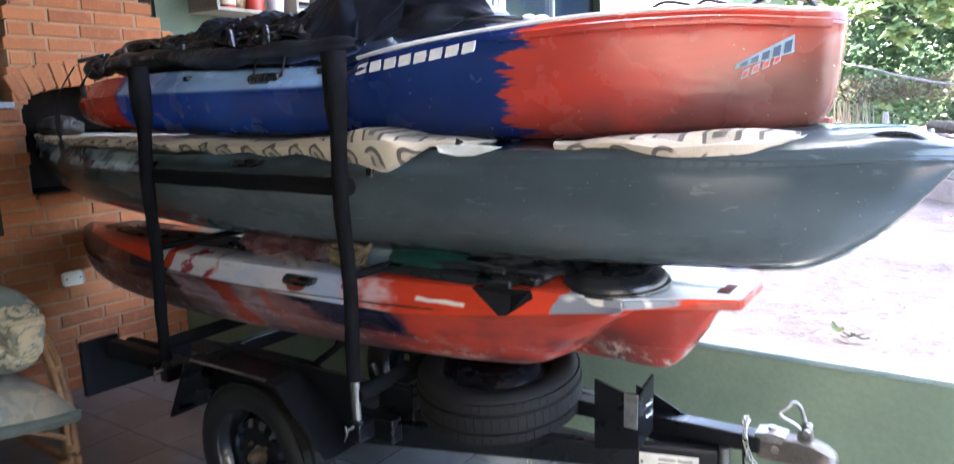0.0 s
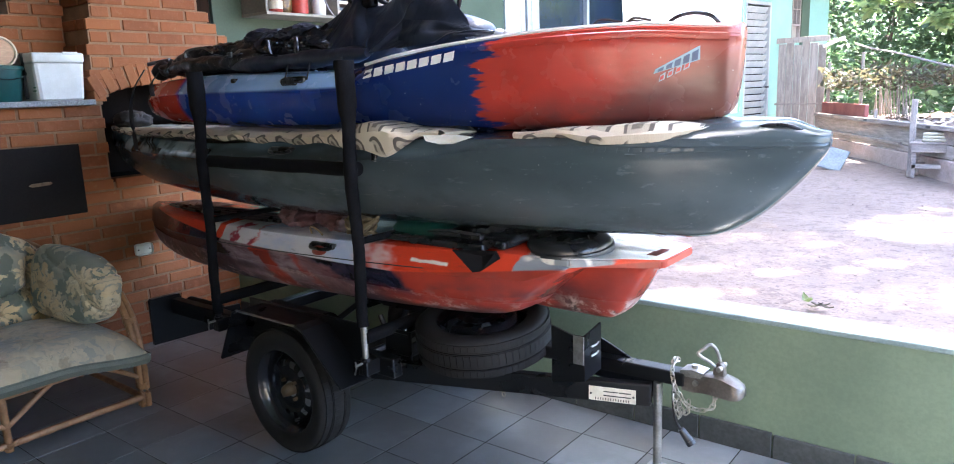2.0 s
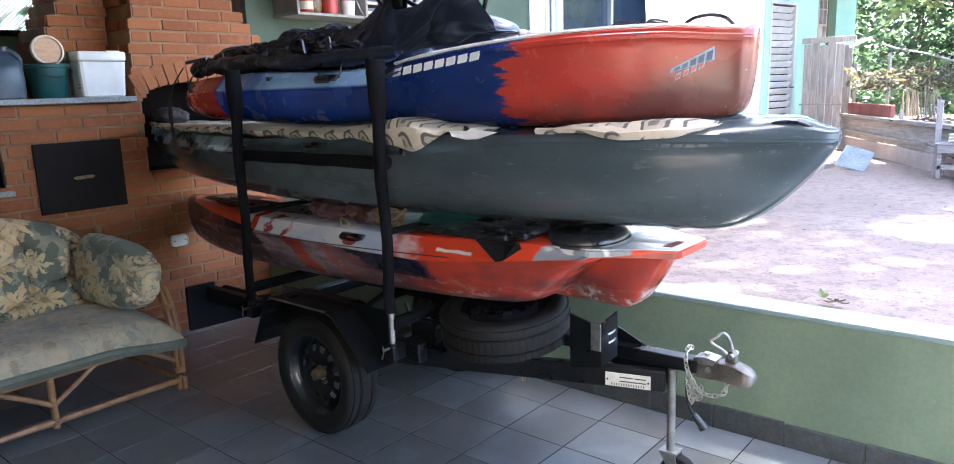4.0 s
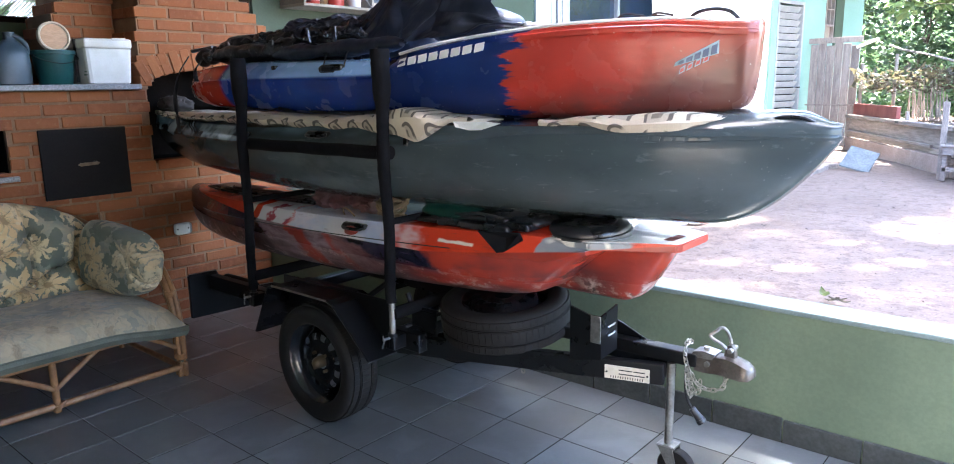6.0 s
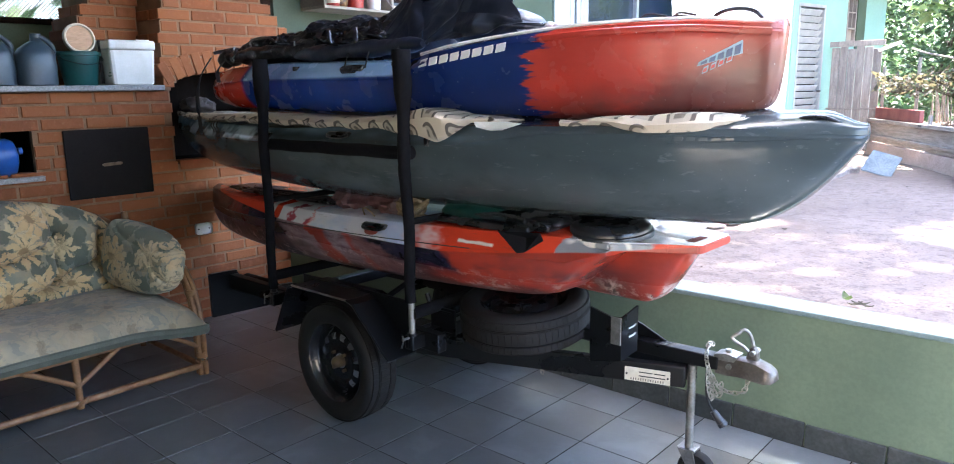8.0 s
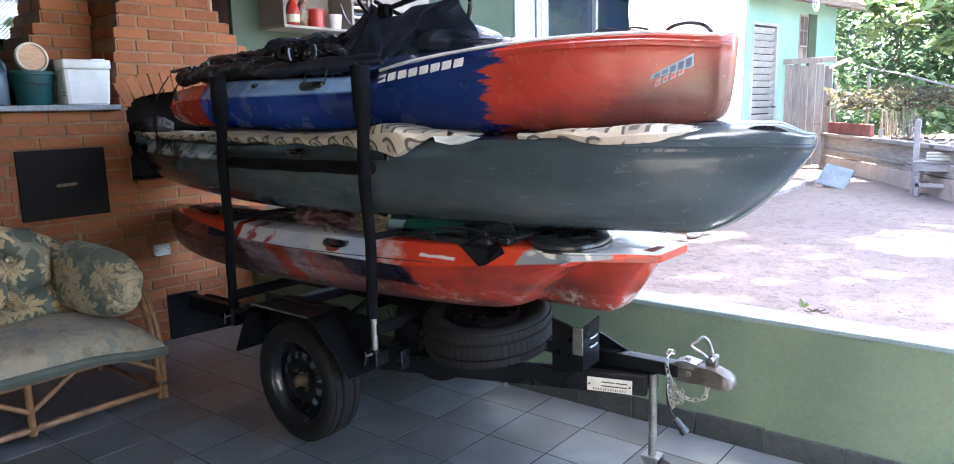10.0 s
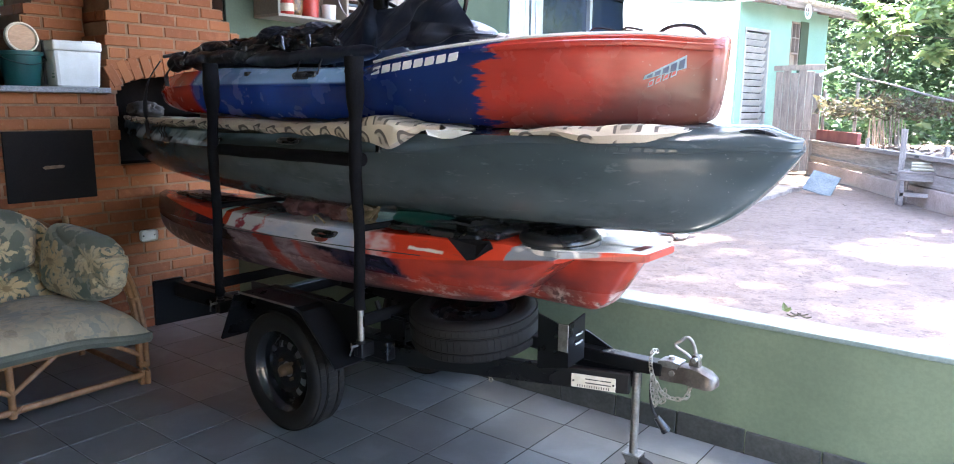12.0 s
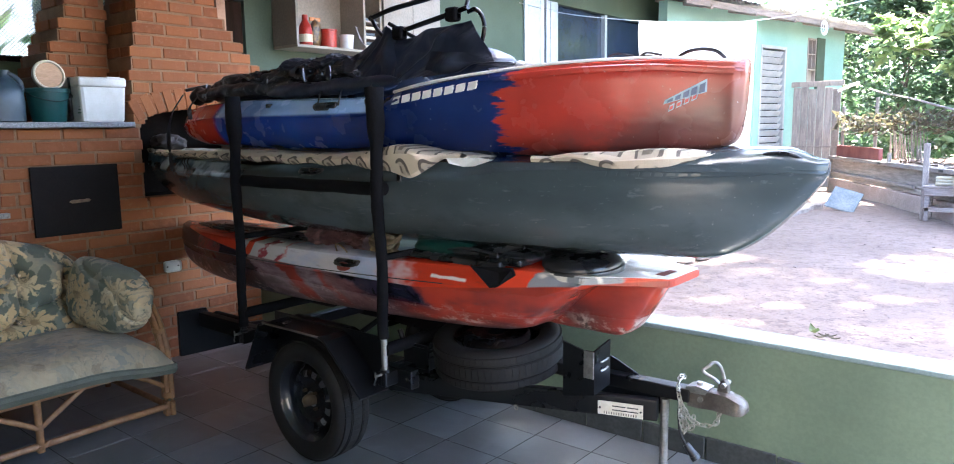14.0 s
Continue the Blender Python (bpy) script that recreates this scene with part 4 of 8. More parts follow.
K3B = [(-1.0, 0.10, 0.9, 0.68), (-0.6, 0.13, 0.91, 0.675), (-0.35, 0.13, 0.915, 0.672), (-0.24, 0.12, 0.915, 0.68), (-0.17, 0.105, 0.915, 0.76), (-0.1, 0.085, 0.915, 0.88)]
part("skeg_hull", hull(K3B, YC, band=lambda x: (0.0, 0.02)), M_K3, kayak_c, "red centre keel with scraped heel", smooth=True)
bm = B()
slab(bm, [(-0.55, YC - 0.30), (-0.3, YC - 0.27), (-0.13, YC - 0.17), (-0.035, YC - 0.13), (-0.024, YC - 0.11), (-0.024, YC + 0.11), (-0.035, YC + 0.13), (-0.13, YC + 0.17), (-0.3, YC + 0.27), (-0.55, YC + 0.30)], "z", 0.90, 0.931)
bmesh.ops.bevel(bm, geom=list(bm.edges), offset=0.006, segments=2, affect="EDGES")
part("stern_platform", bm, M_K3, kayak_c, "flat pale stern platform")


def bar_letters(bm, path, n, height, slant, stroke, y_of, gap=0.2, off=0.006):
    """Slanted letter-like blocks along a line from path[0] to path[1] (x, z), plain blocks, lying on the near side."""
    (x0, z0), (x1, z1) = path
    dx, dz = (x1 - x0) / n, (z1 - z0) / n
    for i in range(n):
        ox, oz = x0 + dx * i, z0 + dz * i
        w = dx * (1 - gap)

        def quad(u0, v0, u1, v1):
            vs = []
            for u, v in ((u0, v0), (u1, v0), (u1, v1), (u0, v1)):
                xx = ox + u * w + slant * v * height
                zz = oz + dz * u + v * height
                vs.append((xx, zz))
            front = [bm.verts.new((a, y_of(a, b) - off, b)) for a, b in vs]
            back = [bm.verts.new((a, y_of(a, b) + 0.004, b)) for a, b in vs]
            bm.faces.new(front[::-1])
            for q in range(4):
                bm.faces.new((front[q], front[(q + 1) % 4], back[(q + 1) % 4], back[q]))
        quad(0, 0, 1, 1)
    return bm


def side_of(rows, band, yc, bilge):
    """The near side's y at a place (x, z) on a hull."""
    pts = smooth_rows(rows, 6)

    def y_of(x, z):
        for (xa, *a), (xb, *b) in zip(pts, pts[1:]):
            if xa <= x <= xb:
                t = (x - xa) / (xb - xa)
                w, zs, zk = [p + (q - p) * t for p, q in zip(a, b)]
                ring = hull_ring(x, w, zs, zk, *band(x), yc, bilge=bilge)[5:19]
                for p, q in zip(ring, ring[1:]):
                    if min(p.z, q.z) <= z <= max(p.z, q.z) and abs(p.z - q.z) > 1e-6:
                        f = (z - p.z) / (q.z - p.z)
                        return p.y + (q.y - p.y) * f
                return yc - w
        return yc
    return y_of


y_k1 = side_of(K1, lambda x: (0.02 + 0.13 * ramp01(x, -1.0, -1.3), 0.02 + 0.05 * ramp01(x, -1.0, -1.3)), YC, 0.4)
y_k2 = side_of(K2, lambda x: (0.04 + 0.10 * ramp01(x, -0.5, -1.0), 0.02 + 0.045 * ramp01(x, -0.4, -1.0)), YC, 0.6)
y_k3 = side_of(K3, lambda x: (0.14, 0.075), YC, 0.42)

# top kayak: lettering, sticker, cords, handles
lettering = part("lettering", bar_letters(B(), ((-1.115, 1.549), (-0.70, 1.597)), 8, 0.029, 0.4, 0.26, y_k1, 0.3), M_WHITE_PAINT, kayak_a, "white slanted lettering film")
M_STICK_A = surf("dark blue sticker film", (0.03, 0.07, 0.16), (0.02, 0.05, 0.12), 0.35)
M_STICK_B = surf("pale blue sticker film", (0.3, 0.45, 0.55), None, 0.35)
M_STICK_C = surf("red sticker film", (0.5, 0.05, 0.04), None, 0.35)


def patch(rows, off):
    """A thin film of slanted outline (x, z) on the bow's side."""
    bm = B()
    v = [bm.verts.new((x, y_k1(x, z) - off, z)) for x, z in rows]
    w = [bm.verts.new((x, y_k1(x, z) + 0.003, z)) for x, z in rows]
    bm.faces.new(v[::-1])
    for q in range(len(v)):
        bm.faces.new((v[q], v[(q + 1) % len(v)], w[(q + 1) % len(v)], w[q]))
    return bm


sticker = part("sticker", patch([(-0.062, 1.523), (-0.056, 1.537), (0.066, 1.602), (0.066, 1.560)], 0.002), M_STICK_B, kayak_a, "slanted blue and red sticker")
for k in range(5):
    a, b = -0.05 + k * 0.0235, -0.034 + k * 0.0235
    lo = 1.524 + (a + 0.062) * 0.30
    hi = 1.537 + (a + 0.056) * 0.5
    part("sticker_stroke", patch([(a, lo), (a + 0.003, hi - 0.004), (b + 0.003, hi + 0.004), (b, lo + 0.005)], 0.0045), M_STICK_A, sticker)
for k in range(4):
    a = -0.048 + k * 0.023
    z = 1.498 + k * 0.0108
    part("sticker_stroke", patch([(a, z), (a + 0.005, z + 0.02), (a + 0.02, z + 0.029), (a + 0.016, z + 0.0085)], 0.003), M_STICK_B, sticker)
    part("sticker_stroke", patch([(a + 0.004, z + 0.005), (a + 0.007, z + 0.017), (a + 0.017, z + 0.022), (a + 0.0145, z + 0.01)], 0.005), M_STICK_C, sticker)

lip = [(x, zz - 0.024) for x, zz in ((-0.64, 1.650), (-0.55, 1.657), (-0.4, 1.665), (-0.25, 1.669), (-0.1, 1.668), (0.0, 1.661), (0.06, 1.655), (0.11, 1.651), (0.14, 1.649))]
part("gunwale_lip", tube(B(), spline([(x, y_k1(x, z) - 0.001, z) for x, z in lip], 4), 0.007, 8, flat=1.8), M_K1, kayak_a, "rolled lip under the gunwale", smooth=True)
pts = spline([(x, y_k1(x, z - 0.02) + 0.016, z) for x, z in ((-1.14, 1.602), (-0.95, 1.628), (-0.7, 1.654), (-0.4, 1.674), (-0.1, 1.677), (0.05, 1.664), (0.13, 1.658))], 6)
part("edge_cord", tube(B(), pts, 0.0065, 6), M_WHITE_PAINT, kayak_a, "white strip standing in for glare along the gunwale", smooth=True)
part("bow_handle", tube(B(), spline([(-0.06, YC - 0.07, 1.67), (-0.02, YC - 0.07, 1.694), (0.03, YC - 0.06, 1.702), (0.075, YC - 0.045, 1.692), (0.10, YC - 0.03, 1.668)], 6), 0.006, 8), M_BLACK_PLASTIC, kayak_a, "black arched bow carrying handle", smooth=True)
for xa, xb, dy in ((-0.26, -0.14, 0.03), (-0.2, -0.1, -0.05), (-0.3, -0.18, -0.1)):
    part("deck_cord", tube(B(), spline([(xa, YC + dy, 1.69), ((xa + xb) / 2, YC + dy - 0.05, 1.70), (xb, YC + dy - 0.03, 1.69)], 6), 0.004, 6), M_CORD, kayak_a, smooth=True)


def side_handle(kayak, x, z, yf, w=0.15, coil=True):
    y = yf(x, z) - 0.004
    bm = B()
    box(bm, x - w / 2, x + w / 2, y - 0.004, y + 0.02, z - 0.019, z + 0.019, 0.008)
    tray = part("side_handle", bm, M_BLACK_PLASTIC, kayak, "black recessed carrying handle")
    bm = B()
    tube(bm, spline([(x - w * 0.46, y - 0.004, z + 0.006), (x - w * 0.3, y - 0.022, z - 0.002), (x + w * 0.3, y - 0.022, z - 0.002), (x + w * 0.46, y - 0.004, z + 0.006)], 5), 0.0075, 8)
    part("grip", bm, M_BLACK_PLASTIC, tray, smooth=True)
    if coil:
        for k in range(6):
            xx = x - w * 0.28 + k * w * 0.11
            bm = B()
            tube(bm, [(xx, y - 0.022 + 0.010 * math.cos(a), z - 0.002 + 0.013 * math.sin(a)) for a in [q * math.pi / 4 for q in range(8)]], 0.003, 5, True)
            part("grip_ring", bm, M_CORD, tray)


side_handle(kayak_a, -1.55, 1.555, y_k1, 0.14)
for xx in (-1.98, -1.3):
    bm = B()
    yy = y_k1(xx, 1.567)
    box(bm, xx - 0.016, xx + 0.016, yy - 0.006, yy + 0.02, 1.556, 1.58, 0.003)
    part("pad_eye", bm, M_BLACK_PLASTIC, kayak_a)
bm = bar_letters(B(), ((-2.93, 1.545), (-2.8, 1.552)), 4, 0.022, 0.2, 0.3, lambda x, z: y_k1(x, min(z, 1.55)) + 0.02)
part("lettering", bm, M_WHITE_PAINT, kayak_a, "white block lettering on the red stern")

# middle kayak: handle, pad eyes, raised lettering, crease, bow loop, hanging cords
side_handle(kayak_b, -1.63, 1.268, y_k2, 0.15, False)
for xx, zz in ((-1.05, 1.262), (-2.2, 1.25), (-2.72, 1.24)):
    yy = y_k2(xx, zz)
    bm = B()
    box(bm, xx - 0.012, xx + 0.012, yy - 0.009, yy + 0.02, zz - 0.016, zz + 0.016, 0.004)
    part("pad_eye", bm, M_BLACK_PLASTIC, kayak_b)
part("raised_lettering", bar_letters(B(), ((-0.22, 1.288), (0.10, 1.292)), 9, 0.026, 0.3, 0.28, y_k2, 0.3, 0.0007), M_K2, kayak_b, "raised lettering moulded in the grey hull")
part("bow_crease", tube(B(), [(x, y_k2(x, z) + 0.001, z) for x, z in ((-0.1, 1.283), (0.05, 1.287), (0.2, 1.292), (0.3, 1.297), (0.38, 1.302))], 0.0035, 6), M_K2, kayak_b, smooth=True)
part("bow_handle", tube(B(), spline([(0.22, YC - 0.07, 1.338), (0.26, YC - 0.075, 1.362), (0.32, YC - 0.06, 1.36), (0.37, YC - 0.03, 1.335)], 6), 0.006, 8), M_BLACK_PLASTIC, kayak_b, "black bow carrying loop", smooth=True)
for k, (xx, ln) in enumerate(((-2.86, 0.055), (-2.83, 0.07), (-2.79, 0.05))):
    yy = y_k2(xx, 1.26) - 0.006
    part("hanging_cord", tube(B(), spline([(xx, yy, 1.31), (xx - 0.01, yy - 0.004, 1.285), (xx + 0.014, yy - 0.004, 1.26), (xx + 0.004, yy, 1.31 - ln - 0.03)], 5), 0.0035, 6), M_CORD, kayak_b, smooth=True)

# bottom kayak: handle with recess, scupper, hatch, seam, handle slot in the platform
side_handle(kayak_c, -1.43, 0.872, y_k3, 0.15, False)
M_RECESS = surf("red recess", (0.28, 0.035, 0.02), None, 0.4)
bm = B()
yy = y_k3(-1.44, 0.845)
lump(bm, (-1.44, yy + 0.008, 0.852), (0.045, 0.012, 0.028), 2, 0.02, 4, 3)
part("scupper_recess", bm, M_RECESS, kayak_c, "red moulded grip recess", smooth=True)
bm = B()
lump(bm, (-1.22, y_k3(-1.22, 0.875) + 0.008, 0.875), (0.02, 0.012, 0.016), 3, 0.02, 4, 3)
part("scupper_recess", bm, M_RECESS, kayak_c, smooth=True)
part("seam_cord", tube(B(), [(x, y_k3(x, z) - 0.003, z) for x, z in [(-2.75 + 0.1 * q, 0.80 + 0.0028 * q + 0.0008 * max(q - 12, 0)) for q in range(20)]], 0.0022, 6), M_CORD, kayak_c, "dark seam line along the hull", smooth=True)
hatch_m = pose(-0.385, 1.80, 0.952, 5, 0, 0)
bm = B()
lathe(bm, [(0.0, 0.030), (0.06, 0.029), (0.115, 0.026), (0.140, 0.019), (0.149, 0.008), (0.149, -0.008), (0.13, -0.014), (0.0, -0.014)], hatch_m, 48)
hatch = part("hatch", bm, M_BLACK_PLASTIC, kayak_c, "round black stern hatch lid", smooth=True)
bm = B()
lathe(bm, [(0.149, -0.002), (0.158, -0.004), (0.160, -0.010), (0.157, -0.03), (0.14, -0.034)], hatch_m, 48)
part("hatch_ring", bm, M_BLACK_PLASTIC, hatch, smooth=True)
bm = B()
tube(bm, [hatch_m @ Vector((0.105 * math.cos(a), 0.105 * math.sin(a), 0.0268)) for a in [q * math.pi / 20 for q in range(40)]], 0.0025, 5, True)
part("hatch_rib", bm, M_BLACK_PLASTIC, hatch, smooth=True)
M_DARK_SLOT = surf("dark slot", (0.22, 0.035, 0.022), None, 0.8)
bm = B()
slab(bm, [(-0.105, YC - 0.085), (-0.07, YC - 0.085), (-0.07, YC + 0.02), (-0.105, YC + 0.02)], "z", 0.927, 0.9325)
part("handle_slot", bm, M_DARK_SLOT, kayak_c, "slot for carrying the stern")

# ---- the trailer ----
trailer = thing("trailer", (-1.53, 1.88, 0.0), "black single axle kayak trailer with padded posts on its jockey wheel", "trailer")


def wheel(parent_thing, m, name="wheel", hub=True, lift=0.0):
    """A steel wheel with tyre; local z is the axle, the outer face at +z."""
    bm = B()
    prof = [(0.180, -0.066), (0.198, -0.078), (0.232, -0.0825), (0.255, -0.076), (0.266, -0.060), (0.2685, -0.035), (0.269, -0.0345), (0.2645, -0.034), (0.2645, -0.028), (0.2695, -0.0275), (0.270, 0.0),
            (0.2695, 0.0275), (0.2645, 0.028), (0.2645, 0.034), (0.269, 0.0345), (0.2685, 0.035), (0.266, 0.060), (0.255, 0.076), (0.232, 0.0825), (0.198, 0.078), (0.180, 0.066), (0.174, 0.05), (0.174, -0.05)]
    lathe(bm, prof, m, 64, True)
    tyre = part(name, bm, M_RUBBER, parent_thing, "black rubber tyre on a black steel rim", smooth=True)
    bm = B()
    for k in range(64):
        a = 2 * math.pi * k / 64
        for lo, hi, sh in ((-0.064, -0.038, 0.0), (-0.024, 0.024, 0.02), (0.038, 0.064, 0.0)):
            mm = m @ Matrix.Rotation(a + sh, 4, "Z")
            r0 = 0.263 if abs(lo + hi) > 0.01 else 0.266
            box(bm, r0, r0 + 0.0075, -0.0126, 0.0126, lo, hi, 0, mm)
    part("tread", bm, M_RUBBER, tyre)
    bm = B()
    lathe(bm, [(0.174, -0.06), (0.183, -0.066), (0.186, -0.064), (0.184, -0.058), (0.172, -0.052), (0.162, -0.02), (0.158, 0.03), (0.168, 0.05), (0.184, 0.058), (0.187, 0.066), (0.182, 0.068), (0.172, 0.056), (0.160, 0.046), (0.152, 0.028), (0.152, -0.02), (0.16, -0.05)], m, 64, True)
    rim = part("rim", bm, M_RIM, tyre, "gloss black steel rim", smooth=True)
    # vented disc: a ring of faces with the vents left out
    bm = B()
    rad = [0.035, 0.05, 0.062, 0.078, 0.092, 0.102, 0.112, 0.122, 0.132, 0.142, 0.153]
    hgt = [h + lift for h in (0.028, 0.03, 0.031, 0.026, 0.03, 0.036, 0.038, 0.037, 0.032, 0.022, 0.008)]
    seg = 96
    ring = [[bm.verts.new(m @ Vector((r * math.cos(2 * math.pi * k / seg), r * math.sin(2 * math.pi * k / seg), h))) for k in range(seg)] for r, h in zip(rad, hgt)]
    for i in range(len(rad) - 1):
        for k in range(seg):
            ph = (k % 8) - 3.5
            rm = (rad[i] + rad[i + 1]) / 2
            if ((rm - 0.117) / 0.0145) ** 2 + (ph / 2.2) ** 2 < 1.0:
                continue
            bm.faces.new((ring[i][k], ring[i][(k + 1) % seg], ring[i + 1][(k + 1) % seg], ring[i + 1][k]))
    gone = bmesh.ops.solidify(bm, geom=list(bm.faces), thickness=0.004)
    part("disc", bm, M_RIM, tyre, "vented black wheel disc", smooth=True)
    if not hub:
        return tyre
    bm = B()
    cyl(bm, m @ Vector((0, 0, -0.02)), m @ Vector((0, 0, 0.05)), 0.03, 0.027, 20)
    lump(bm, m @ Vector((0, 0, 0.05)), (0.026, 0.026, 0.026), 1, 0.02, 3, 2)
    part("hub_cap", bm, M_RUST, tyre, "rusty grease cap", smooth=True)
    for k in range(4):
        a = math.pi / 4 + k * math.pi / 2
        p = Vector((0.05 * math.cos(a), 0.05 * math.sin(a), 0.0))
        bm = B()
        cyl(bm, m @ (p + Vector((0, 0, 0.02))), m @ (p + Vector((0, 0, 0.046))), 0.0095, 0.0075, 6)
        part("wheel_bolt", bm, M_RUST, tyre)
    return tyre


AX, AZ = -1.53, 0.271
wheel(trailer, pose(AX, 1.435, AZ, 90, 0, 0))
wheel(trailer, pose(AX, 2.325, AZ, -90, 0, 0))
bm = B()
cyl(bm, (AX, 1.46, AZ), (AX, 2.30, AZ), 0.03, seg=12)
part("axle", bm, M_BLACK_PAINT, trailer)


def fender(y0, y1):
    prof = [(-1.955, 0.34), (-1.83, 0.575), (-1.80, 0.588), (-1.40, 0.588), (-1.36, 0.575), (-1.145, 0.375)]
    inner = [(x * 1.0, z - 0.006) for x, z in prof]
    bm = B()
    slab(bm, prof + [(x + (0.006 if i > 2 else -0.0) * -1, z - 0.008) for i, (x, z) in reversed(list(enumerate(prof)))], "y", y0, y1)
    ob = part("fender", bm, M_BLACK_PAINT, trailer, "flat topped black sheet fender")
    yy = y0 if y0 < 1.8 else y1
    s = 1 if y0 < 1.8 else -1
    for (xa, za), (xb, zb) in zip(prof, prof[1:]):
        d = Vector((xb - xa, 0, zb - za))
        a, b = Vector((xa, yy, za)), Vector((xb, yy, zb))
        part("rolled_edge", tube(B(), [a, b], 0.005, 6), M_STEEL if za == zb else M_BLACK_PAINT, ob)
    # skirt behind the wheel
    bm = B()
    slab(bm, [(-1.79, 0.58), (-1.41, 0.58), (-1.30, 0.50), (-1.30, 0.40), (-1.76, 0.40), (-1.86, 0.48)], "y", (y1 if s > 0 else y0) - 0.004, (y1 if s > 0 else y0) + 0.004)
    part("skirt", bm, M_BLACK_PAINT, ob)


fender(1.355, 1.56)
fender(2.20, 2.405)

# chassis
bm = B()
box(bm, -2.62, -1.0, 1.50, 1.55, 0.40, 0.48, 0.006)
part("side_rail", bm, M_BLACK_PAINT, trailer)
bm = B()
box(bm, -2.62, -1.0, 2.21, 2.26, 0.40, 0.48, 0.006)
part("side_rail", bm, M_BLACK_PAINT, trailer)
for xx in (-2.1, -1.1):
    bm = B()
    box(bm, xx - 0.025, xx + 0.025, 1.43, 2.33, 0.415, 0.475, 0.006)
    part("cross_member", bm, M_BLACK_PAINT, trailer)
bm = B()
box(bm, -1.9, -1.16, 1.49, 1.502, 0.44, 0.60, 0.004)
part("side_panel", bm, M_BLACK_PAINT, trailer)
# converging drawbar rails
for s in (-1, 1):
    bm = B()
    a, b = Vector((-1.15, 1.88 + s * 0.355, 0.412)), Vector((-0.09, 1.885 + s * 0.035, 0.435))
    d = b - a
    mm = Matrix.Translation((a + b) / 2) @ d.to_track_quat("X", "Z").to_matrix().to_4x4()
    box(bm, -d.length / 2, d.length / 2, -0.02, 0.02, -0.044, 0.036, 0.006, mm)
    part("drawbar_rail", bm, M_BLACK_PAINT, trailer)
bm = B()
box(bm, -1.12, 0.03, 1.864, 1.926, 0.466, 0.516, 0.006, Matrix.Translation((0.0, 0.0, 0.008)) @ Matrix.Rotation(radians(-1.0), 4, "Y"))
part("drawbar", bm, M_BLACK_PAINT, trailer, "square black drawbar tube")

# rear lamp board
bm = B()
slab(bm, [(1.385, 0.262), (1.75, 0.25), (1.90, 0.25), (1.90, 0.35), (1.76, 0.36), (1.62, 0.41), (1.565, 0.46), (1.545, 0.50), (1.395, 0.503), (1.385, 0.495)], "x", -2.63, -2.61)
board = part("lamp_board", bm, M_BLACK_PAINT, trailer, "black rear lamp board")
bm = B()
box(bm, -2.655, -2.63, 1.40, 1.54, 0.30, 0.47, 0.008)
part("tail_lamp", bm, M_BLACK_PLASTIC, board, "black tail lamp housing")
bm = B()
cyl(bm, (-2.60, 1.60, 0.425), (-2.35, 1.60, 0.425), 0.045, seg=20)
part("rear_roller", bm, M_RUBBER, trailer, "black rubber rear roller", smooth=True)
bm = B()
for k in range(2):
    box(bm, -2.602, -2.598, 1.585 + 0.022 * k, 1.598 + 0.022 * k, 0.445, 0.462)
part("lettering", bm, M_LABEL, board, "two small pale marks")
# posts: steel rod below, foam sleeve above, cap knob
for py, lean in ((1.45, 0.0), (2.34, 0.0)):
    for xx, tilt in ((-2.10, 0.015), (-1.098, -0.012)):
        bm = B()
        cyl(bm, (xx, py, 0.42), (xx, py, 0.66), 0.0135, seg=14)
        rod = part("post", bm, M_STEEL if xx > -1.5 else M_BLACK_PAINT, trailer, "steel rack post in a black foam sleeve", smooth=True)
        bm = B()
        z_lo = 0.50 if xx < -1.5 else 0.615
        rings = []
        for q in range(49):
            z = z_lo + (1.615 - z_lo) * q / 48
            c = Vector((xx + tilt * (z - 0.6) + 0.004 * math.sin(9 * z), py + 0.003 * math.sin(14 * z + 1), z))
            r = 0.0225 + 0.0105 * ramp01(z, 1.38, 1.47) + 0.003 * ramp01(z, 1.0, 1.2)
            rings.append([c + Vector((math.cos(a), math.sin(a), 0)) * r * (1 + 0.13 * noise.noise((math.cos(a) * 1.2, math.sin(a) * 1.2 + xx, z * 16)) + 0.07 * noise.noise((math.cos(a) * 2.5, math.sin(a) * 2.5 + xx, z * 45))) for a in [2 * math.pi * k / 18 for k in range(18)]])
        loft(bm, rings)
        part("sleeve", bm, M_PAD, rod, "wrinkled black foam sleeve", smooth=True)
        bm = B()
        cyl(bm, (xx, py, 0.425), (xx, py, 0.485), 0.021, seg=12)
        part("socket", bm, M_BLACK_PAINT, rod)
        bm = B()
        cyl(bm, (xx + 0.0, py - 0.055, 0.468), (xx, py - 0.015, 0.468), 0.006, seg=8)
        tube(bm, spline([(xx, py - 0.055, 0.485), (xx + 0.012, py - 0.062, 0.466), (xx, py - 0.058, 0.445), (xx - 0.012, py - 0.05, 0.43)], 4), 0.0035, 6)
        part("locking_pin", bm, M_STEEL, rod, smooth=True)
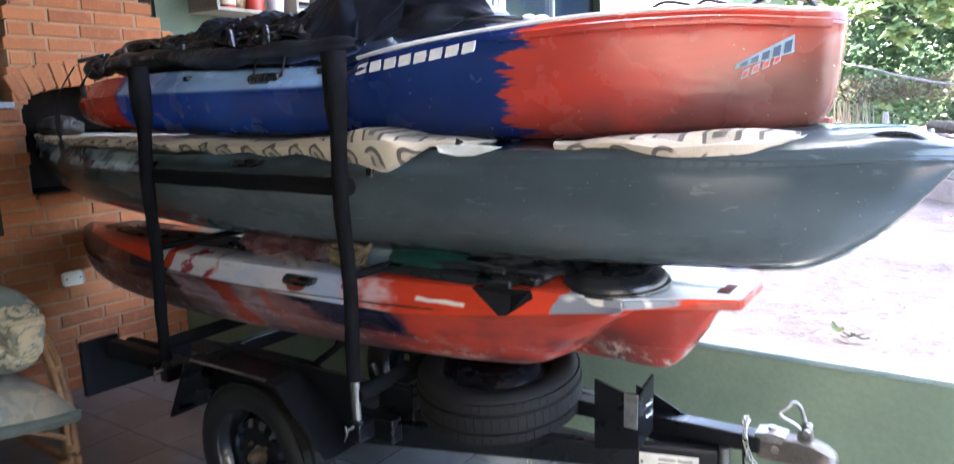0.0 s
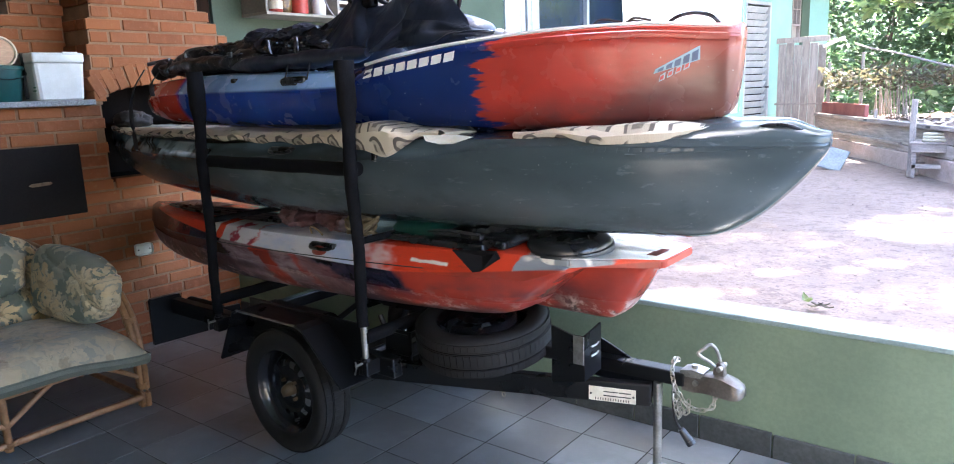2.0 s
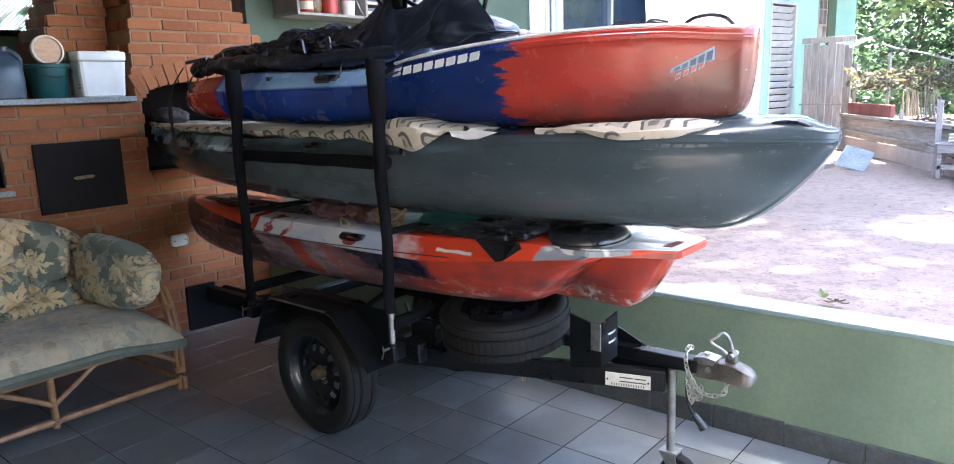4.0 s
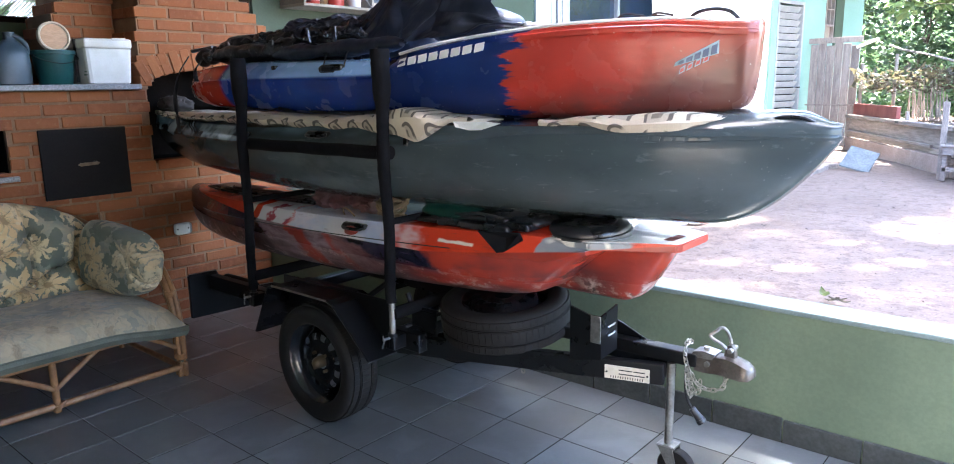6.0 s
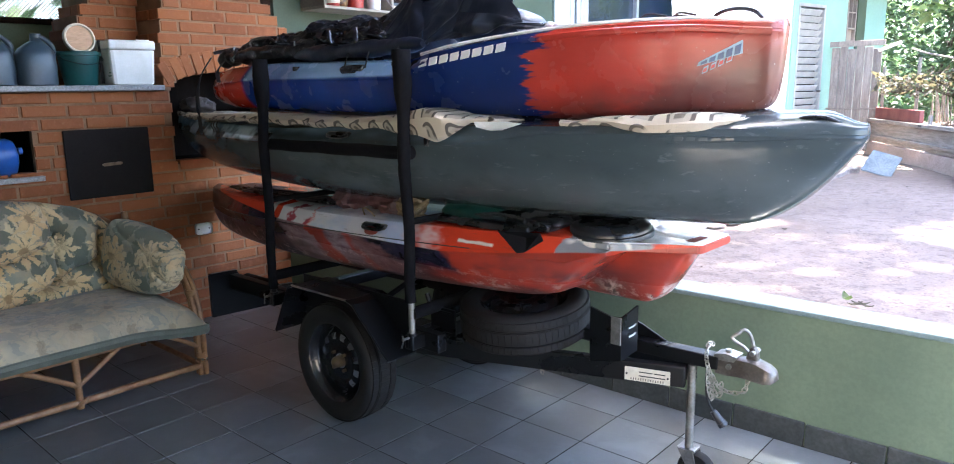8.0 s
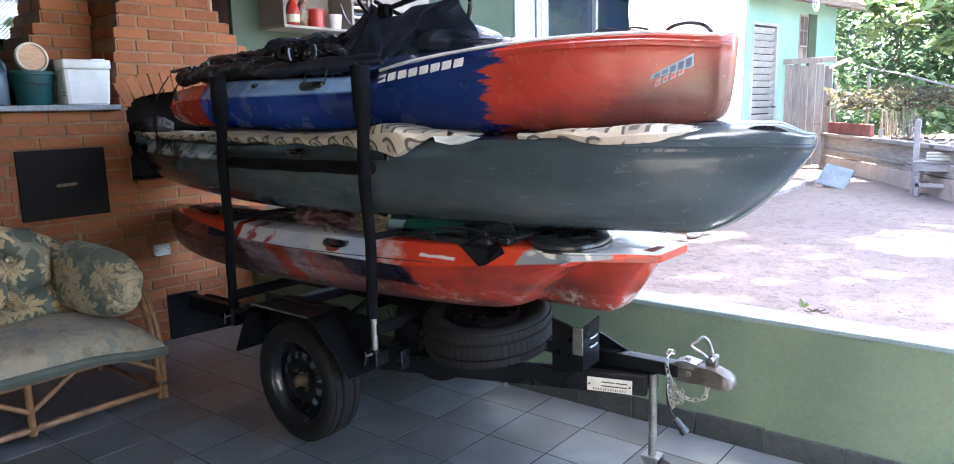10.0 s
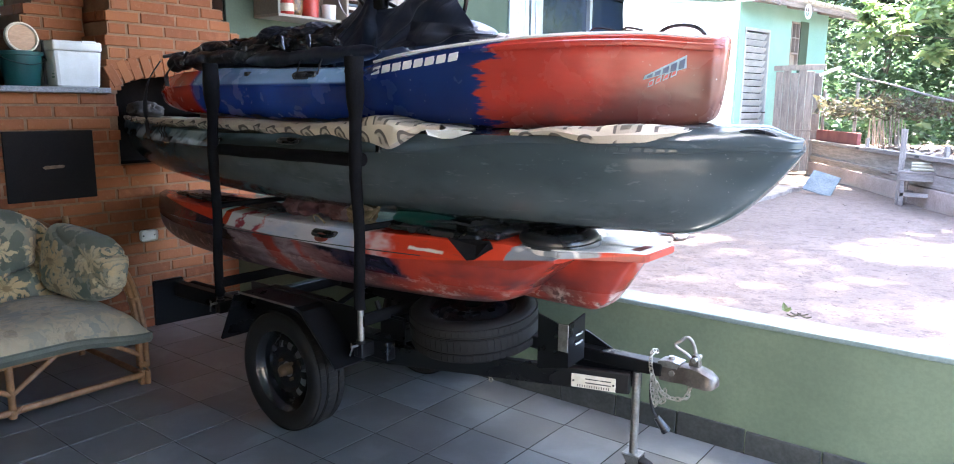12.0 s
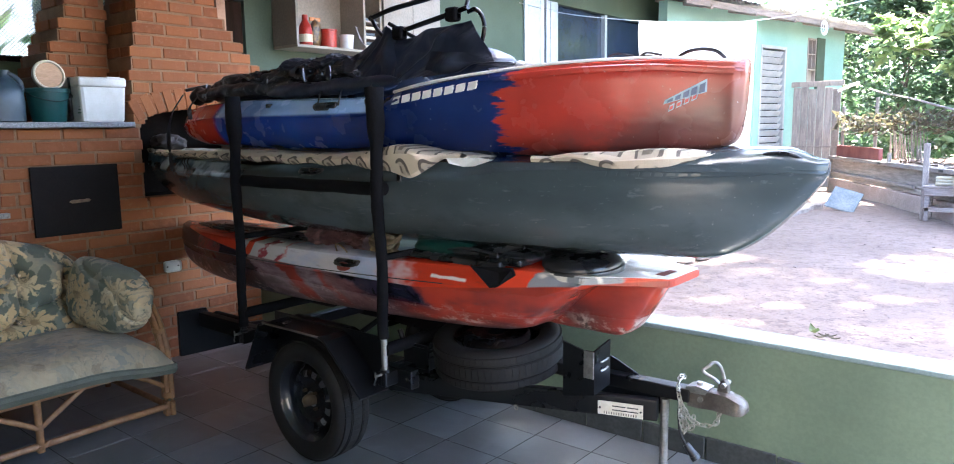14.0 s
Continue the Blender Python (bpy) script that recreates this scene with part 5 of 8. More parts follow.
# padded bars: one along at the middle kayak, cross arms under each kayak
bm = B()
tube(bm, [(-2.10 + 0.1 * q, 1.478, 1.218 + 0.002 * math.sin(q * 2)) for q in range(11)], 0.027, 14)
part("side_bar", bm, M_PAD, trailer, "black padded bar between the posts", smooth=True)
for xx in (-2.10, -1.098):
    for zz, rr in ((0.946, 0.014), (0.565, 0.026)):
        bm = B()
        tube(bm, [(xx, 1.45 + 0.0989 * q, zz + 0.002 * math.sin(3 * q)) for q in range(10)], rr, 12)
        part("cross_arm", bm, M_PAD, trailer, "black padded cross arm", smooth=True)
# struts seen under the lowest kayak
for a, b, r, mt in (((-1.62, 1.75, 0.46), (-1.45, 1.9, 0.62), 0.014, M_BLACK_PAINT), ((-1.12, 1.62, 0.47), (-1.18, 1.62, 0.60), 0.012, M_BLACK_PAINT), ((-1.95, 2.2, 0.46), (-1.95, 2.2, 0.62), 0.02, M_STEEL)):
    bm = B()
    cyl(bm, a, b, r, seg=10)
    part("strut", bm, mt, trailer, smooth=True)
bm = B()
box(bm, -1.14, -1.0, 1.60, 1.612, 0.44, 0.56, 0.003)
part("apron_plate", bm, M_BLACK_PAINT, trailer, "black side plate behind the spare wheel")
for zz in (0.455, 0.545):
    bm = B()
    box(bm, -1.13, -1.01, 1.594, 1.602, zz - 0.004, zz + 0.004, 0.002)
    part("plate_edge", bm, M_BLACK_PAINT, trailer)
# notched bow stop with a reflector strip
bm = B()
slab(bm, [(1.70, 0.49), (1.812, 0.50), (1.812, 0.672), (1.80, 0.669), (1.70, 0.652)], "x", -0.275, -0.267)
stop = part("bow_stop", bm, M_BLACK_PAINT, trailer, "notched black bow stop plate")
bm = B()
slab(bm, [(-0.40, 0.46), (-0.267, 0.49), (-0.267, 0.652), (-0.315, 0.65), (-0.40, 0.672)], "y", 1.695, 1.703)
part("wing", bm, M_BLACK_PAINT, stop)
bm = B()
box(bm, -0.309, -0.268, 1.690, 1.6955, 0.55, 0.652, 0.001)
part("reflector_strip", bm, M_STEEL, stop, "pale grey reflector strip")
for zz in (0.605, 0.572):
    bm = B()
    tube(bm, [(-0.262, 1.735, zz), (-0.256, 1.76, zz + 0.004), (-0.262, 1.785, zz + 0.004)], 0.004, 6)
    part("clip", bm, M_STEEL, stop)
bm = B()
slab(bm, [(-0.36, 0.515), (-0.185, 0.505), (-0.20, 0.52), (-0.30, 0.565), (-0.36, 0.585)], "y", 1.915, 1.921)
part("gusset", bm, M_BLACK_PAINT, stop)
# data plate on the near rail
d = Vector((1.06, 0.32, 0.005)).normalized()
mm = Matrix.Translation((-0.217, 1.8095, 0.421)) @ Vector((0.957, 0.29, 0)).to_track_quat("X", "Z").to_matrix().to_4x4()
bm = B()
box(bm, -0.083, 0.083, -0.0245, -0.0205, -0.026, 0.026, 0.001, mm)
tag = part("data_plate", bm, M_LABEL, trailer, "cream metal data plate with printed lines")
for u0, u1, v0, v1 in ((-0.03, 0.02, 0.009, 0.013), (0.025, 0.066, 0.009, 0.013), (-0.03, 0.066, -0.006, -0.002)):
    bm = B()
    box(bm, u0, u1, -0.0255, -0.0243, v0, v1, 0, mm)
    part("printed_line", bm, M_INK, tag)
for k in range(14):
    bm = B()
    box(bm, -0.06 + k * 0.009, -0.057 + k * 0.009, -0.0255, -0.0243, -0.022, -0.013, 0, mm)
    part("printed_bar", bm, M_INK, tag)
for uu in (-0.075, 0.075):
    bm = B()
    cyl(bm, mm @ Vector((uu, -0.0275, 0.0)), mm @ Vector((uu, -0.022, 0.0)), 0.004, seg=8)
    part("rivet", bm, M_INK, tag)
# jockey wheel
bm = B()
cyl(bm, (-0.077, 1.874, 0.15), (-0.077, 1.874, 0.47), 0.0155, seg=18)
jockey = part("jockey_leg", bm, M_STEEL, trailer, "scratched steel jockey wheel leg", smooth=True)
bm = B()
box(bm, -0.112, -0.042, 1.845, 1.905, 0.143, 0.153, 0.003)
for yy in (1.842, 1.902):
    slab(bm, [(-0.108, 0.15), (-0.048, 0.15), (-0.028, 0.065), (-0.04, 0.052), (-0.056, 0.06)], "y", yy, yy + 0.005)
part("fork", bm, M_STEEL, jockey, "pressed steel fork")
bm = B()
jm = pose(-0.044, 1.8745, 0.069, 90, 0, 0)
lathe(bm, [(0.02, -0.018), (0.05, -0.020), (0.064, -0.02), (0.069, -0.014), (0.069, 0.014), (0.064, 0.02), (0.05, 0.020), (0.02, 0.018)], jm, 32)
part("jockey_tyre", bm, M_RUBBER, jockey, smooth=True)
bm = B()
cyl(bm, (-0.044, 1.838, 0.069), (-0.044, 1.912, 0.069), 0.012, seg=12)
part("jockey_axle", bm, M_STEEL, jockey, smooth=True)
# coupling head
bm = B()
rings = []
for x, w, zl, zh in ((0.012, 0.035, 0.464, 0.524), (0.05, 0.036, 0.463, 0.527), (0.09, 0.033, 0.466, 0.531), (0.12, 0.034, 0.466, 0.534), (0.15, 0.039, 0.465, 0.532), (0.18, 0.04, 0.464, 0.522), (0.203, 0.033, 0.467, 0.508), (0.213, 0.018, 0.474, 0.496)):
    sec = [(-1, 0.15), (-0.86, 0.9), (-0.5, 1.0), (0.5, 1.0), (0.86, 0.9), (1, 0.15), (0.98, 0.0), (0.6, 0.0), (-0.6, 0.0), (-0.98, 0.0)]
    rings.append([Vector((x, 1.90 + u * w, zl + v * (zh - zl))) for u, v in sec])
loft(bm, rings)
M_CAST = surf("grey brown cast iron", (0.15, 0.13, 0.112), (0.085, 0.07, 0.06), 0.36, metal=0.45, scale=16, fine=120, bump=0.3)
head = part("coupling", bm, M_CAST, trailer, "scuffed cast iron coupling head", smooth=True)
bm = B()
slab(bm, [(0.108, 0.525), (0.15, 0.525), (0.146, 0.562), (0.135, 0.576), (0.12, 0.574), (0.112, 0.55)], "y", 1.886, 1.914)
bmesh.ops.bevel(bm, geom=list(bm.edges), offset=0.003, segments=1, affect="EDGES")
part("latch", bm, M_CAST, head, "grey latch block")
part("lifting_loop", tube(B(), spline([(0.118, 1.885, 0.562), (0.102, 1.878, 0.578), (0.078, 1.870, 0.592), (0.066, 1.868, 0.604), (0.074, 1.874, 0.614), (0.084, 1.882, 0.622), (0.090, 1.89, 0.630), (0.102, 1.898, 0.630), (0.114, 1.905, 0.614), (0.122, 1.912, 0.585), (0.128, 1.912, 0.562)], 5), 0.0062, 8), M_STEEL, head, "bent steel lifting loop", smooth=True)
for p, q, r in (((0.045, 1.895, 0.53), (0.045, 1.895, 0.551), 0.011), ((0.06, 1.858, 0.498), (0.06, 1.868, 0.498), 0.010), ((0.135, 1.868, 0.56), (0.135, 1.93, 0.56), 0.009)):
    bm = B()
    cyl(bm, p, q, r, seg=8)
    part("bolt", bm, M_STEEL, head)
bm = B()
slab(bm, [(0.0, 0.512), (0.075, 0.515), (0.085, 0.535), (0.04, 0.541), (0.005, 0.532)], "y", 1.868, 1.93)
part("cover_plate", bm, M_STEEL, head)


def chain(pts, r_link=0.012):
    """Interlocked links along a path, one part each."""
    pts = spline(pts, 12)
    acc, last, flip = 0.0, pts[0], False
    for p, q in zip(pts, pts[1:]):
        acc += (q - p).length
        if acc >= r_link * 1.35:
            acc = 0.0
            d = (q - p).normalized()
            s = d.cross(Vector((0.3, 1, 0.2))).normalized()
            u = d.cross(s)
            w = s if flip else u
            flip = not flip
            loop = [q + d * (r_link * 1.15 * math.cos(a)) + w * (r_link * 0.62 * math.sin(a)) for a in [k * math.pi / 5 for k in range(10)]]
            part("chain_link", tube(B(), loop, 0.0028, 5, True), M_BRASS, head, smooth=True)


chain([(-0.02, 1.93, 0.54), (-0.025, 1.90, 0.555), (-0.02, 1.862, 0.54), (-0.015, 1.855, 0.50), (0.0, 1.86, 0.45), (0.01, 1.862, 0.40), (0.03, 1.865, 0.385), (0.035, 1.87, 0.42)])
chain([(0.0, 1.86, 0.46), (0.03, 1.858, 0.42), (0.07, 1.865, 0.405), (0.11, 1.88, 0.415), (0.12, 1.89, 0.455)])
chain([(-0.01, 1.856, 0.49), (-0.005, 1.85, 0.42), (0.01, 1.852, 0.37), (0.02, 1.855, 0.40)])
part("plug_cable", tube(B(), spline([(-0.03, 1.90, 0.46), (-0.02, 1.87, 0.42), (-0.012, 1.86, 0.36), (0.0, 1.855, 0.33), (0.015, 1.86, 0.303)], 5), 0.005, 8), M_CORD, trailer, smooth=True)
bm = B()
cyl(bm, (0.014, 1.86, 0.305), (0.042, 1.868, 0.268), 0.012, 0.016, 14)
cyl(bm, (0.042, 1.868, 0.268), (0.051, 1.87, 0.256), 0.018, 0.018, 14)
part("plug", bm, M_BLACK_PLASTIC, trailer, "black trailer plug hanging on its cable", smooth=True)
for o in [c for c in trailer.children_recursive if c.name.split(".")[0] in ("coupling", "plug", "plug_cable")]:
    o.location.z += 0.002 if o.name.startswith("coupling") else 0.018
# wheel chain seen hanging at the rail
for zz, xx in ((0.40, -0.63), (0.385, -0.632), (0.37, -0.628), (0.355, -0.624)):
    part("shackle", tube(B(), [(xx + 0.008 * math.cos(a), 1.705, zz + 0.009 * math.sin(a)) for a in [k * math.pi / 4 for k in range(8)]], 0.0025, 5, True), M_BRASS, trailer)

# spare wheel lying flat on the drawbar
spare = thing("spare_wheel", (-0.82, 1.9, 0.475), "spare tyre on a black steel rim lying flat on the drawbar", "spare wheel")
wheel(spare, pose(-0.80, 1.82, 0.540, 7, 0, 0), hub=False, lift=0.045)

# ---- things on the oven ledge ----
LEDGE = 1.518
cooler = thing("cooler", (-3.55, 1.42, LEDGE), "white foam cooler box with lid on the granite ledge", "cooler")
bm = B()
rings = []
for z, g in ((LEDGE + 0.001, 0.0), (LEDGE + 0.008, 0.006), (LEDGE + 0.20, 0.018)):
    x0, x1, y0, y1 = -3.70 - g, -3.42 + g, 1.332 - g, 1.565 + g
    c = 0.022
    rings.append([Vector(p) for p in ((x0 + c, y0, z), (x1 - c, y0, z), (x1 - c * 0.3, y0 + c * 0.3, z), (x1, y0 + c, z), (x1, y1 - c, z), (x1 - c * 0.3, y1 - c * 0.3, z), (x1 - c, y1, z), (x0 + c, y1, z), (x0, y1 - c, z), (x0, y0 + c, z))])
loft(bm, rings)
part("body", bm, M_STYRO, cooler)
bm = B()
box(bm, -3.72, -3.40, 1.312, 1.585, LEDGE + 0.203, LEDGE + 0.258, 0.013, seg=3)
part("lid", bm, M_STYRO, cooler, smooth=True)
bm = B()
box(bm, -3.405, -3.398, 1.47, 1.55, LEDGE + 0.247, LEDGE + 0.262, 0.003)
part("lid_notch", bm, M_STYRO, cooler)
part("carry_strap", tube(B(), [(-3.52, 1.308, LEDGE + z) for z in (0.012, 0.08, 0.15, 0.21, 0.258)], 0.009, 6, flat=0.4), M_CORD, cooler, "dark carrying strap")
M_STAMP = surf("green stamped marks", (0.12, 0.22, 0.14), None, 0.7)
for k in range(3):
    bm = B()
    box(bm, -3.47 + 0.012 * k, -3.43, 1.322 - 0.0005 * k, 1.327, LEDGE + 0.05 + 0.018 * k, LEDGE + 0.058 + 0.018 * k)
    part("stamp_bar", bm, M_STAMP, cooler)

bucket = thing("bucket", (-3.53, 1.17, LEDGE), "teal green plastic bucket standing on the ledge", "bucket")
bm = B()
lathe(bm, [(0.0, 0.0), (0.082, 0.0), (0.086, 0.004), (0.108, 0.165), (0.116, 0.168), (0.118, 0.186), (0.113, 0.19), (0.107, 0.186), (0.084, 0.012), (0.0, 0.01)], pose(-3.54, 1.195, LEDGE), 40)
part("body", bm, M_BUCKET, bucket, smooth=True)
part("wire_handle", tube(B(), spline([(-3.54, 1.08, LEDGE + 0.175), (-3.46, 1.095, LEDGE + 0.14), (-3.415, 1.195, LEDGE + 0.115), (-3.46, 1.295, LEDGE + 0.14), (-3.54, 1.31, LEDGE + 0.175)], 6), 0.003, 6), M_CORD, bucket, smooth=True)

disc = thing("sieve", (-3.56, 1.16, LEDGE + 0.19), "round tan sieve with a cream rim leaning over the bucket", "sieve")
dm = pose(-3.50, 1.195, LEDGE + 0.262, 0, 80, 0)
bm = B()
lathe(bm, [(0.0, 0.006), (0.07, 0.006), (0.07, -0.004), (0.0, -0.004)], dm, 40)
part("mesh", bm, M_TAN, disc)
bm = B()
lathe(bm, [(0.07, -0.012), (0.084, -0.012), (0.086, 0.0), (0.083, 0.016), (0.075, 0.018), (0.07, 0.01)], dm, 40, True)
part("rim", bm, M_CREAM, disc, smooth=True)


def jug(y, x, label):
    ob = thing("jug", (x, y, LEDGE), label, "jug", "plastic jugs on the ledge")
    bm = B()
    rings = []
    for z, rx, ry, sh in ((0.0, 0.075, 0.088, 0.0), (0.006, 0.084, 0.098, 0.0), (0.10, 0.086, 0.101, 0.0), (0.165, 0.082, 0.097, 0.0), (0.20, 0.066, 0.08, 0.006), (0.225, 0.045, 0.052, 0.012), (0.24, 0.03, 0.03, 0.016), (0.262, 0.026, 0.026, 0.016)):
        rings.append([Vector((x + rx * math.copysign(abs(math.cos(a)) ** 0.7, math.cos(a)), y + sh + ry * math.copysign(abs(math.sin(a)) ** 0.7, math.sin(a)), LEDGE + z)) for a in [2 * math.pi * k / 32 for k in range(32)]])
    loft(bm, rings)
    part("body", bm, M_JUG, ob, smooth=True)
    part("handle", tube(B(), spline([(x + 0.02, y + 0.09, LEDGE + 0.17), (x + 0.03, y + 0.085, LEDGE + 0.215), (x + 0.02, y + 0.05, LEDGE + 0.255), (x + 0.01, y + 0.0, LEDGE + 0.262)], 6), 0.013, 10), M_JUG, ob, smooth=True)
    bm = B()
    cyl(bm, (x, y + 0.016, LEDGE + 0.255), (x, y + 0.016, LEDGE + 0.28), 0.028, seg=18)
    part("cap", bm, M_JUG, ob, smooth=True)


jug(0.965, -3.53, "grey blue plastic jug with a moulded handle")
jug(0.765, -3.55, "dark grey plastic jug beside the other jug")
jug(0.56, -3.55, "dark grey plastic jug at the end of the ledge")

drum = thing("canister", (-3.5, 0.7, 1.034), "bright blue plastic canister lying in the niche", "canister")
bm = B()
rings = []
for y, r in ((0.47, 0.02), (0.472, 0.075), (0.49, 0.098), (0.60, 0.104), (0.62, 0.101), (0.64, 0.104), (0.76, 0.104), (0.785, 0.092), (0.798, 0.06), (0.80, 0.02)):
    rings.append([Vector((-3.5 + r * math.cos(a), y, 1.139 + r * math.sin(a))) for a in [2 * math.pi * k / 36 for k in range(36)]])
loft(bm, rings)
part("body", bm, M_BLUE_PLASTIC, drum, smooth=True)
bm = B()
cyl(bm, (-3.44, 0.795, 1.175), (-3.44, 0.815, 1.175), 0.018, seg=16)
part("cap", bm, M_BLUE_PLASTIC, drum, smooth=True)
bm = B()
lump(bm, (-3.52, 1.88, 1.385), (0.08, 0.10, 0.055), 4, 0.3, 14, 4)
bag = lone("crumpled_bag", bm, surf("pale dusty plastic", (0.045, 0.036, 0.03), (0.02, 0.016, 0.014), 0.6, scale=9), "crumpled dusty bag on the kayak inside the arch", "bag", smooth=True)

# ---- cane sofa ----
sofa = thing("sofa", (-2.9, 0.35, 0.0), "cane sofa with tufted floral back and faded seat cushion", "sofa")
FX = -2.525


def cane(pts, r=0.0155, n=6, name="cane"):
    """A cane with slight knots."""
    p = spline(pts, n)
    return part(name, tube(B(), p, r, 10, taper=lambda t: 1 + 0.10 * max(0, math.sin(t * 40)) ** 8), M_CANE, sofa, smooth=True)


for dx, dy in ((0.0, 0.0), (-0.028, 0.004), (0.012, 0.022)):
    for ye, sg in ((1.245, 1), (-0.60, -1)):
        y = ye + sg * dy
        cane([(FX + dx, y, 0.0), (FX + dx, y, 0.14), (FX + dx - 0.004, y, 0.28), (FX + dx - 0.03, y, 0.40), (FX + dx - 0.085, y, 0.50), (FX + dx - 0.17, y, 0.575), (FX + dx - 0.30, y, 0.622), (FX + dx - 0.45, y, 0.635)], 0.0145, 6, "arm_cane")
for k, (z, th) in enumerate(((0.10, 0.03), (0.26, 0.03), (0.43, 0.028))):
    bm = B()
    yy, xx = 1.255, FX - (0.0 if z < 0.4 else 0.05)
    for q in range(5):
        tube(bm, [(xx + 0.034 * math.cos(a) - 0.006, yy + 0.027 * math.sin(a), z + 0.006 * q + 0.002 * math.sin(3 * a)) for a in [w * math.pi / 6 for w in range(12)]], 0.0035, 5, True)
    part("binding", bm, M_CANE, sofa, "wound cane binding", smooth=True)
cane([(FX, 1.25, 0.05), (FX, 0.9, 0.052), (FX, 0.645, 0.05), (FX, 0.3, 0.052), (FX, -0.6, 0.05)], 0.0165, 8, "bottom_rail")
cane([(FX, 1.25, 0.275), (FX, 0.645, 0.27), (FX, 0.1, 0.272), (FX, -0.6, 0.27)], 0.0165, 8, "seat_rail")
cane([(FX, 0.645, 0.02), (FX, 0.645, 0.15), (FX, 0.645, 0.275)], 0.017, 4, "leg")
cane([(FX + 0.004, 0.645, 0.13), (FX, 0.75, 0.20), (FX, 0.86, 0.275)], 0.0125, 4, "brace")
cane([(FX + 0.004, 0.645, 0.13), (FX, 0.54, 0.195), (FX, 0.40, 0.275)], 0.0125, 4, "brace")
cane([(FX, 1.235, 0.16), (FX - 0.01, 1.16, 0.21), (FX - 0.02, 1.05, 0.27)], 0.012, 4, "brace")
bm = B()
for q in range(5):
    tube(bm, [(FX + 0.026 * math.cos(a), 0.645 + 0.026 * math.sin(a) + 0.003 * q, 0.04 + 0.006 * q + 0.006 * math.sin(2 * a)) for a in [w * math.pi / 6 for w in range(12)]], 0.0032, 5, True)
part("binding", bm, M_CANE, sofa, "wound cane binding", smooth=True)
for yy in (1.25, -0.6):
    cane([(-3.22, yy, 0.0), (-3.24, yy, 0.4), (-3.29, yy, 0.80)], 0.016, 5, "rear_leg")
    cane([(FX, yy, 0.05), (-2.9, yy, 0.052), (-3.22, yy, 0.05)], 0.015, 5, "side_rail")
for dz in (0.0, 0.03, 0.055):
    cane([(-3.29, 1.25, 0.58 + 0.6 * dz), (-3.31, 1.19, 0.70 + 0.6 * dz), (-3.33, 1.02, 0.79 + 0.6 * dz), (-3.33, 0.7, 0.82 + 0.6 * dz), (-3.33, 0.0, 0.82 + 0.6 * dz), (-3.31, -0.6, 0.75 + dz)], 0.011, 6, "back_cane")
# seat cushion
bm = B()
NX, NY = 18, 46
top, bot = [], []
for i in range(NX + 1):
    u = i / NX
    rt, rb = [], []
    for j in range(NY + 1):
        v = j / NY
        x = -3.16 + 0.70 * u
        y = -0.56 + 1.835 * v
        edge = (1 - abs(2 * u - 1) ** 5) * (1 - abs(2 * v - 1) ** 14)
        sag = 0.016 * math.sin(y * 6.0 + 0.8) + 0.010 * noise.noise((x * 5, y * 4, 1.0))
        base = 0.325 - 0.05 * ramp01(y, 0.85, 1.27) - 0.012 * u
        zt = base + 0.018 + (0.105 + sag - 0.02 * ramp01(y, 0.2, -0.4)) * edge ** 0.6 + 0.006 * (1 - abs(noise.noise((x * 9, y * 5, 3.0)))) ** 3 * edge
        x += 0.012 * noise.noise((y * 3, 4.0, 0)) * u
        rt.append(bm.verts.new((x, y, zt)))
        rb.append(bm.verts.new((x - 0.012 * u, y - 0.01 * v, base - 0.04 + 0.010 * noise.noise((y * 4, 2.0, x)))))
    top.append(rt)
    bot.append(rb)
for i in range(NX):
    for j in range(NY):
        bm.faces.new((top[i][j], top[i + 1][j], top[i + 1][j + 1], top[i][j + 1]))
seat_top = part("seat_cushion", bm, M_FADED, sofa, "faded floral seat cushion", smooth=True)
bm = B()


def rim_pts(u, v):
    x = -3.16 + 0.70 * u
    y = -0.56 + 1.835 * v
    base = 0.325 - 0.05 * ramp01(y, 0.85, 1.27) - 0.012 * u
    x += 0.012 * noise.noise((y * 3, 4.0, 0)) * u
    return Vector((x, y, base + 0.018))


path = [(u / 12, 0.0) for u in range(13)] + [(1.0, v / 40) for v in range(1, 41)] + [(1 - u / 12, 1.0) for u in range(1, 13)]
rings = []
for u, v in path:
    p = rim_pts(u, v)
    q = rim_pts(min(max(u, 0.03), 0.97), min(max(v, 0.01), 0.99))
    out = (p - q)
    out = Vector((out.x, out.y, 0)).normalized() if out.length > 1e-6 else Vector((1, 0, 0))
    rings.append([p + out * 0.001, p + out * 0.008 + Vector((0, 0, -0.02)), p - out * 0.006 + Vector((0, 0, -0.046)), p - out * 0.03 + Vector((0, 0, -0.05)), p - out * 0.03])
loft(bm, rings, False)
part("cushion_border", bm, M_SEAT_EDGE, seat_top, "grey green border of the seat cushion", smooth=True)
part("piping", tube(B(), [rim_pts(u, v) + Vector((0.004, 0.002, 0.003)) for u, v in path], 0.0045, 6), M_SEAT_EDGE, seat_top, smooth=True)
bm = B()
box(bm, -3.14, -2.5, -0.5, 1.2, 0.272, 0.284)
part("cushion_base", bm, M_SEAT_EDGE, sofa)
bm = B()
box(bm, -2.465, -2.461, 0.965, 0.99, 0.285, 0.297)
part("fabric_tag", bm, M_WHITE_PLASTIC, seat_top, "small white fabric tag")


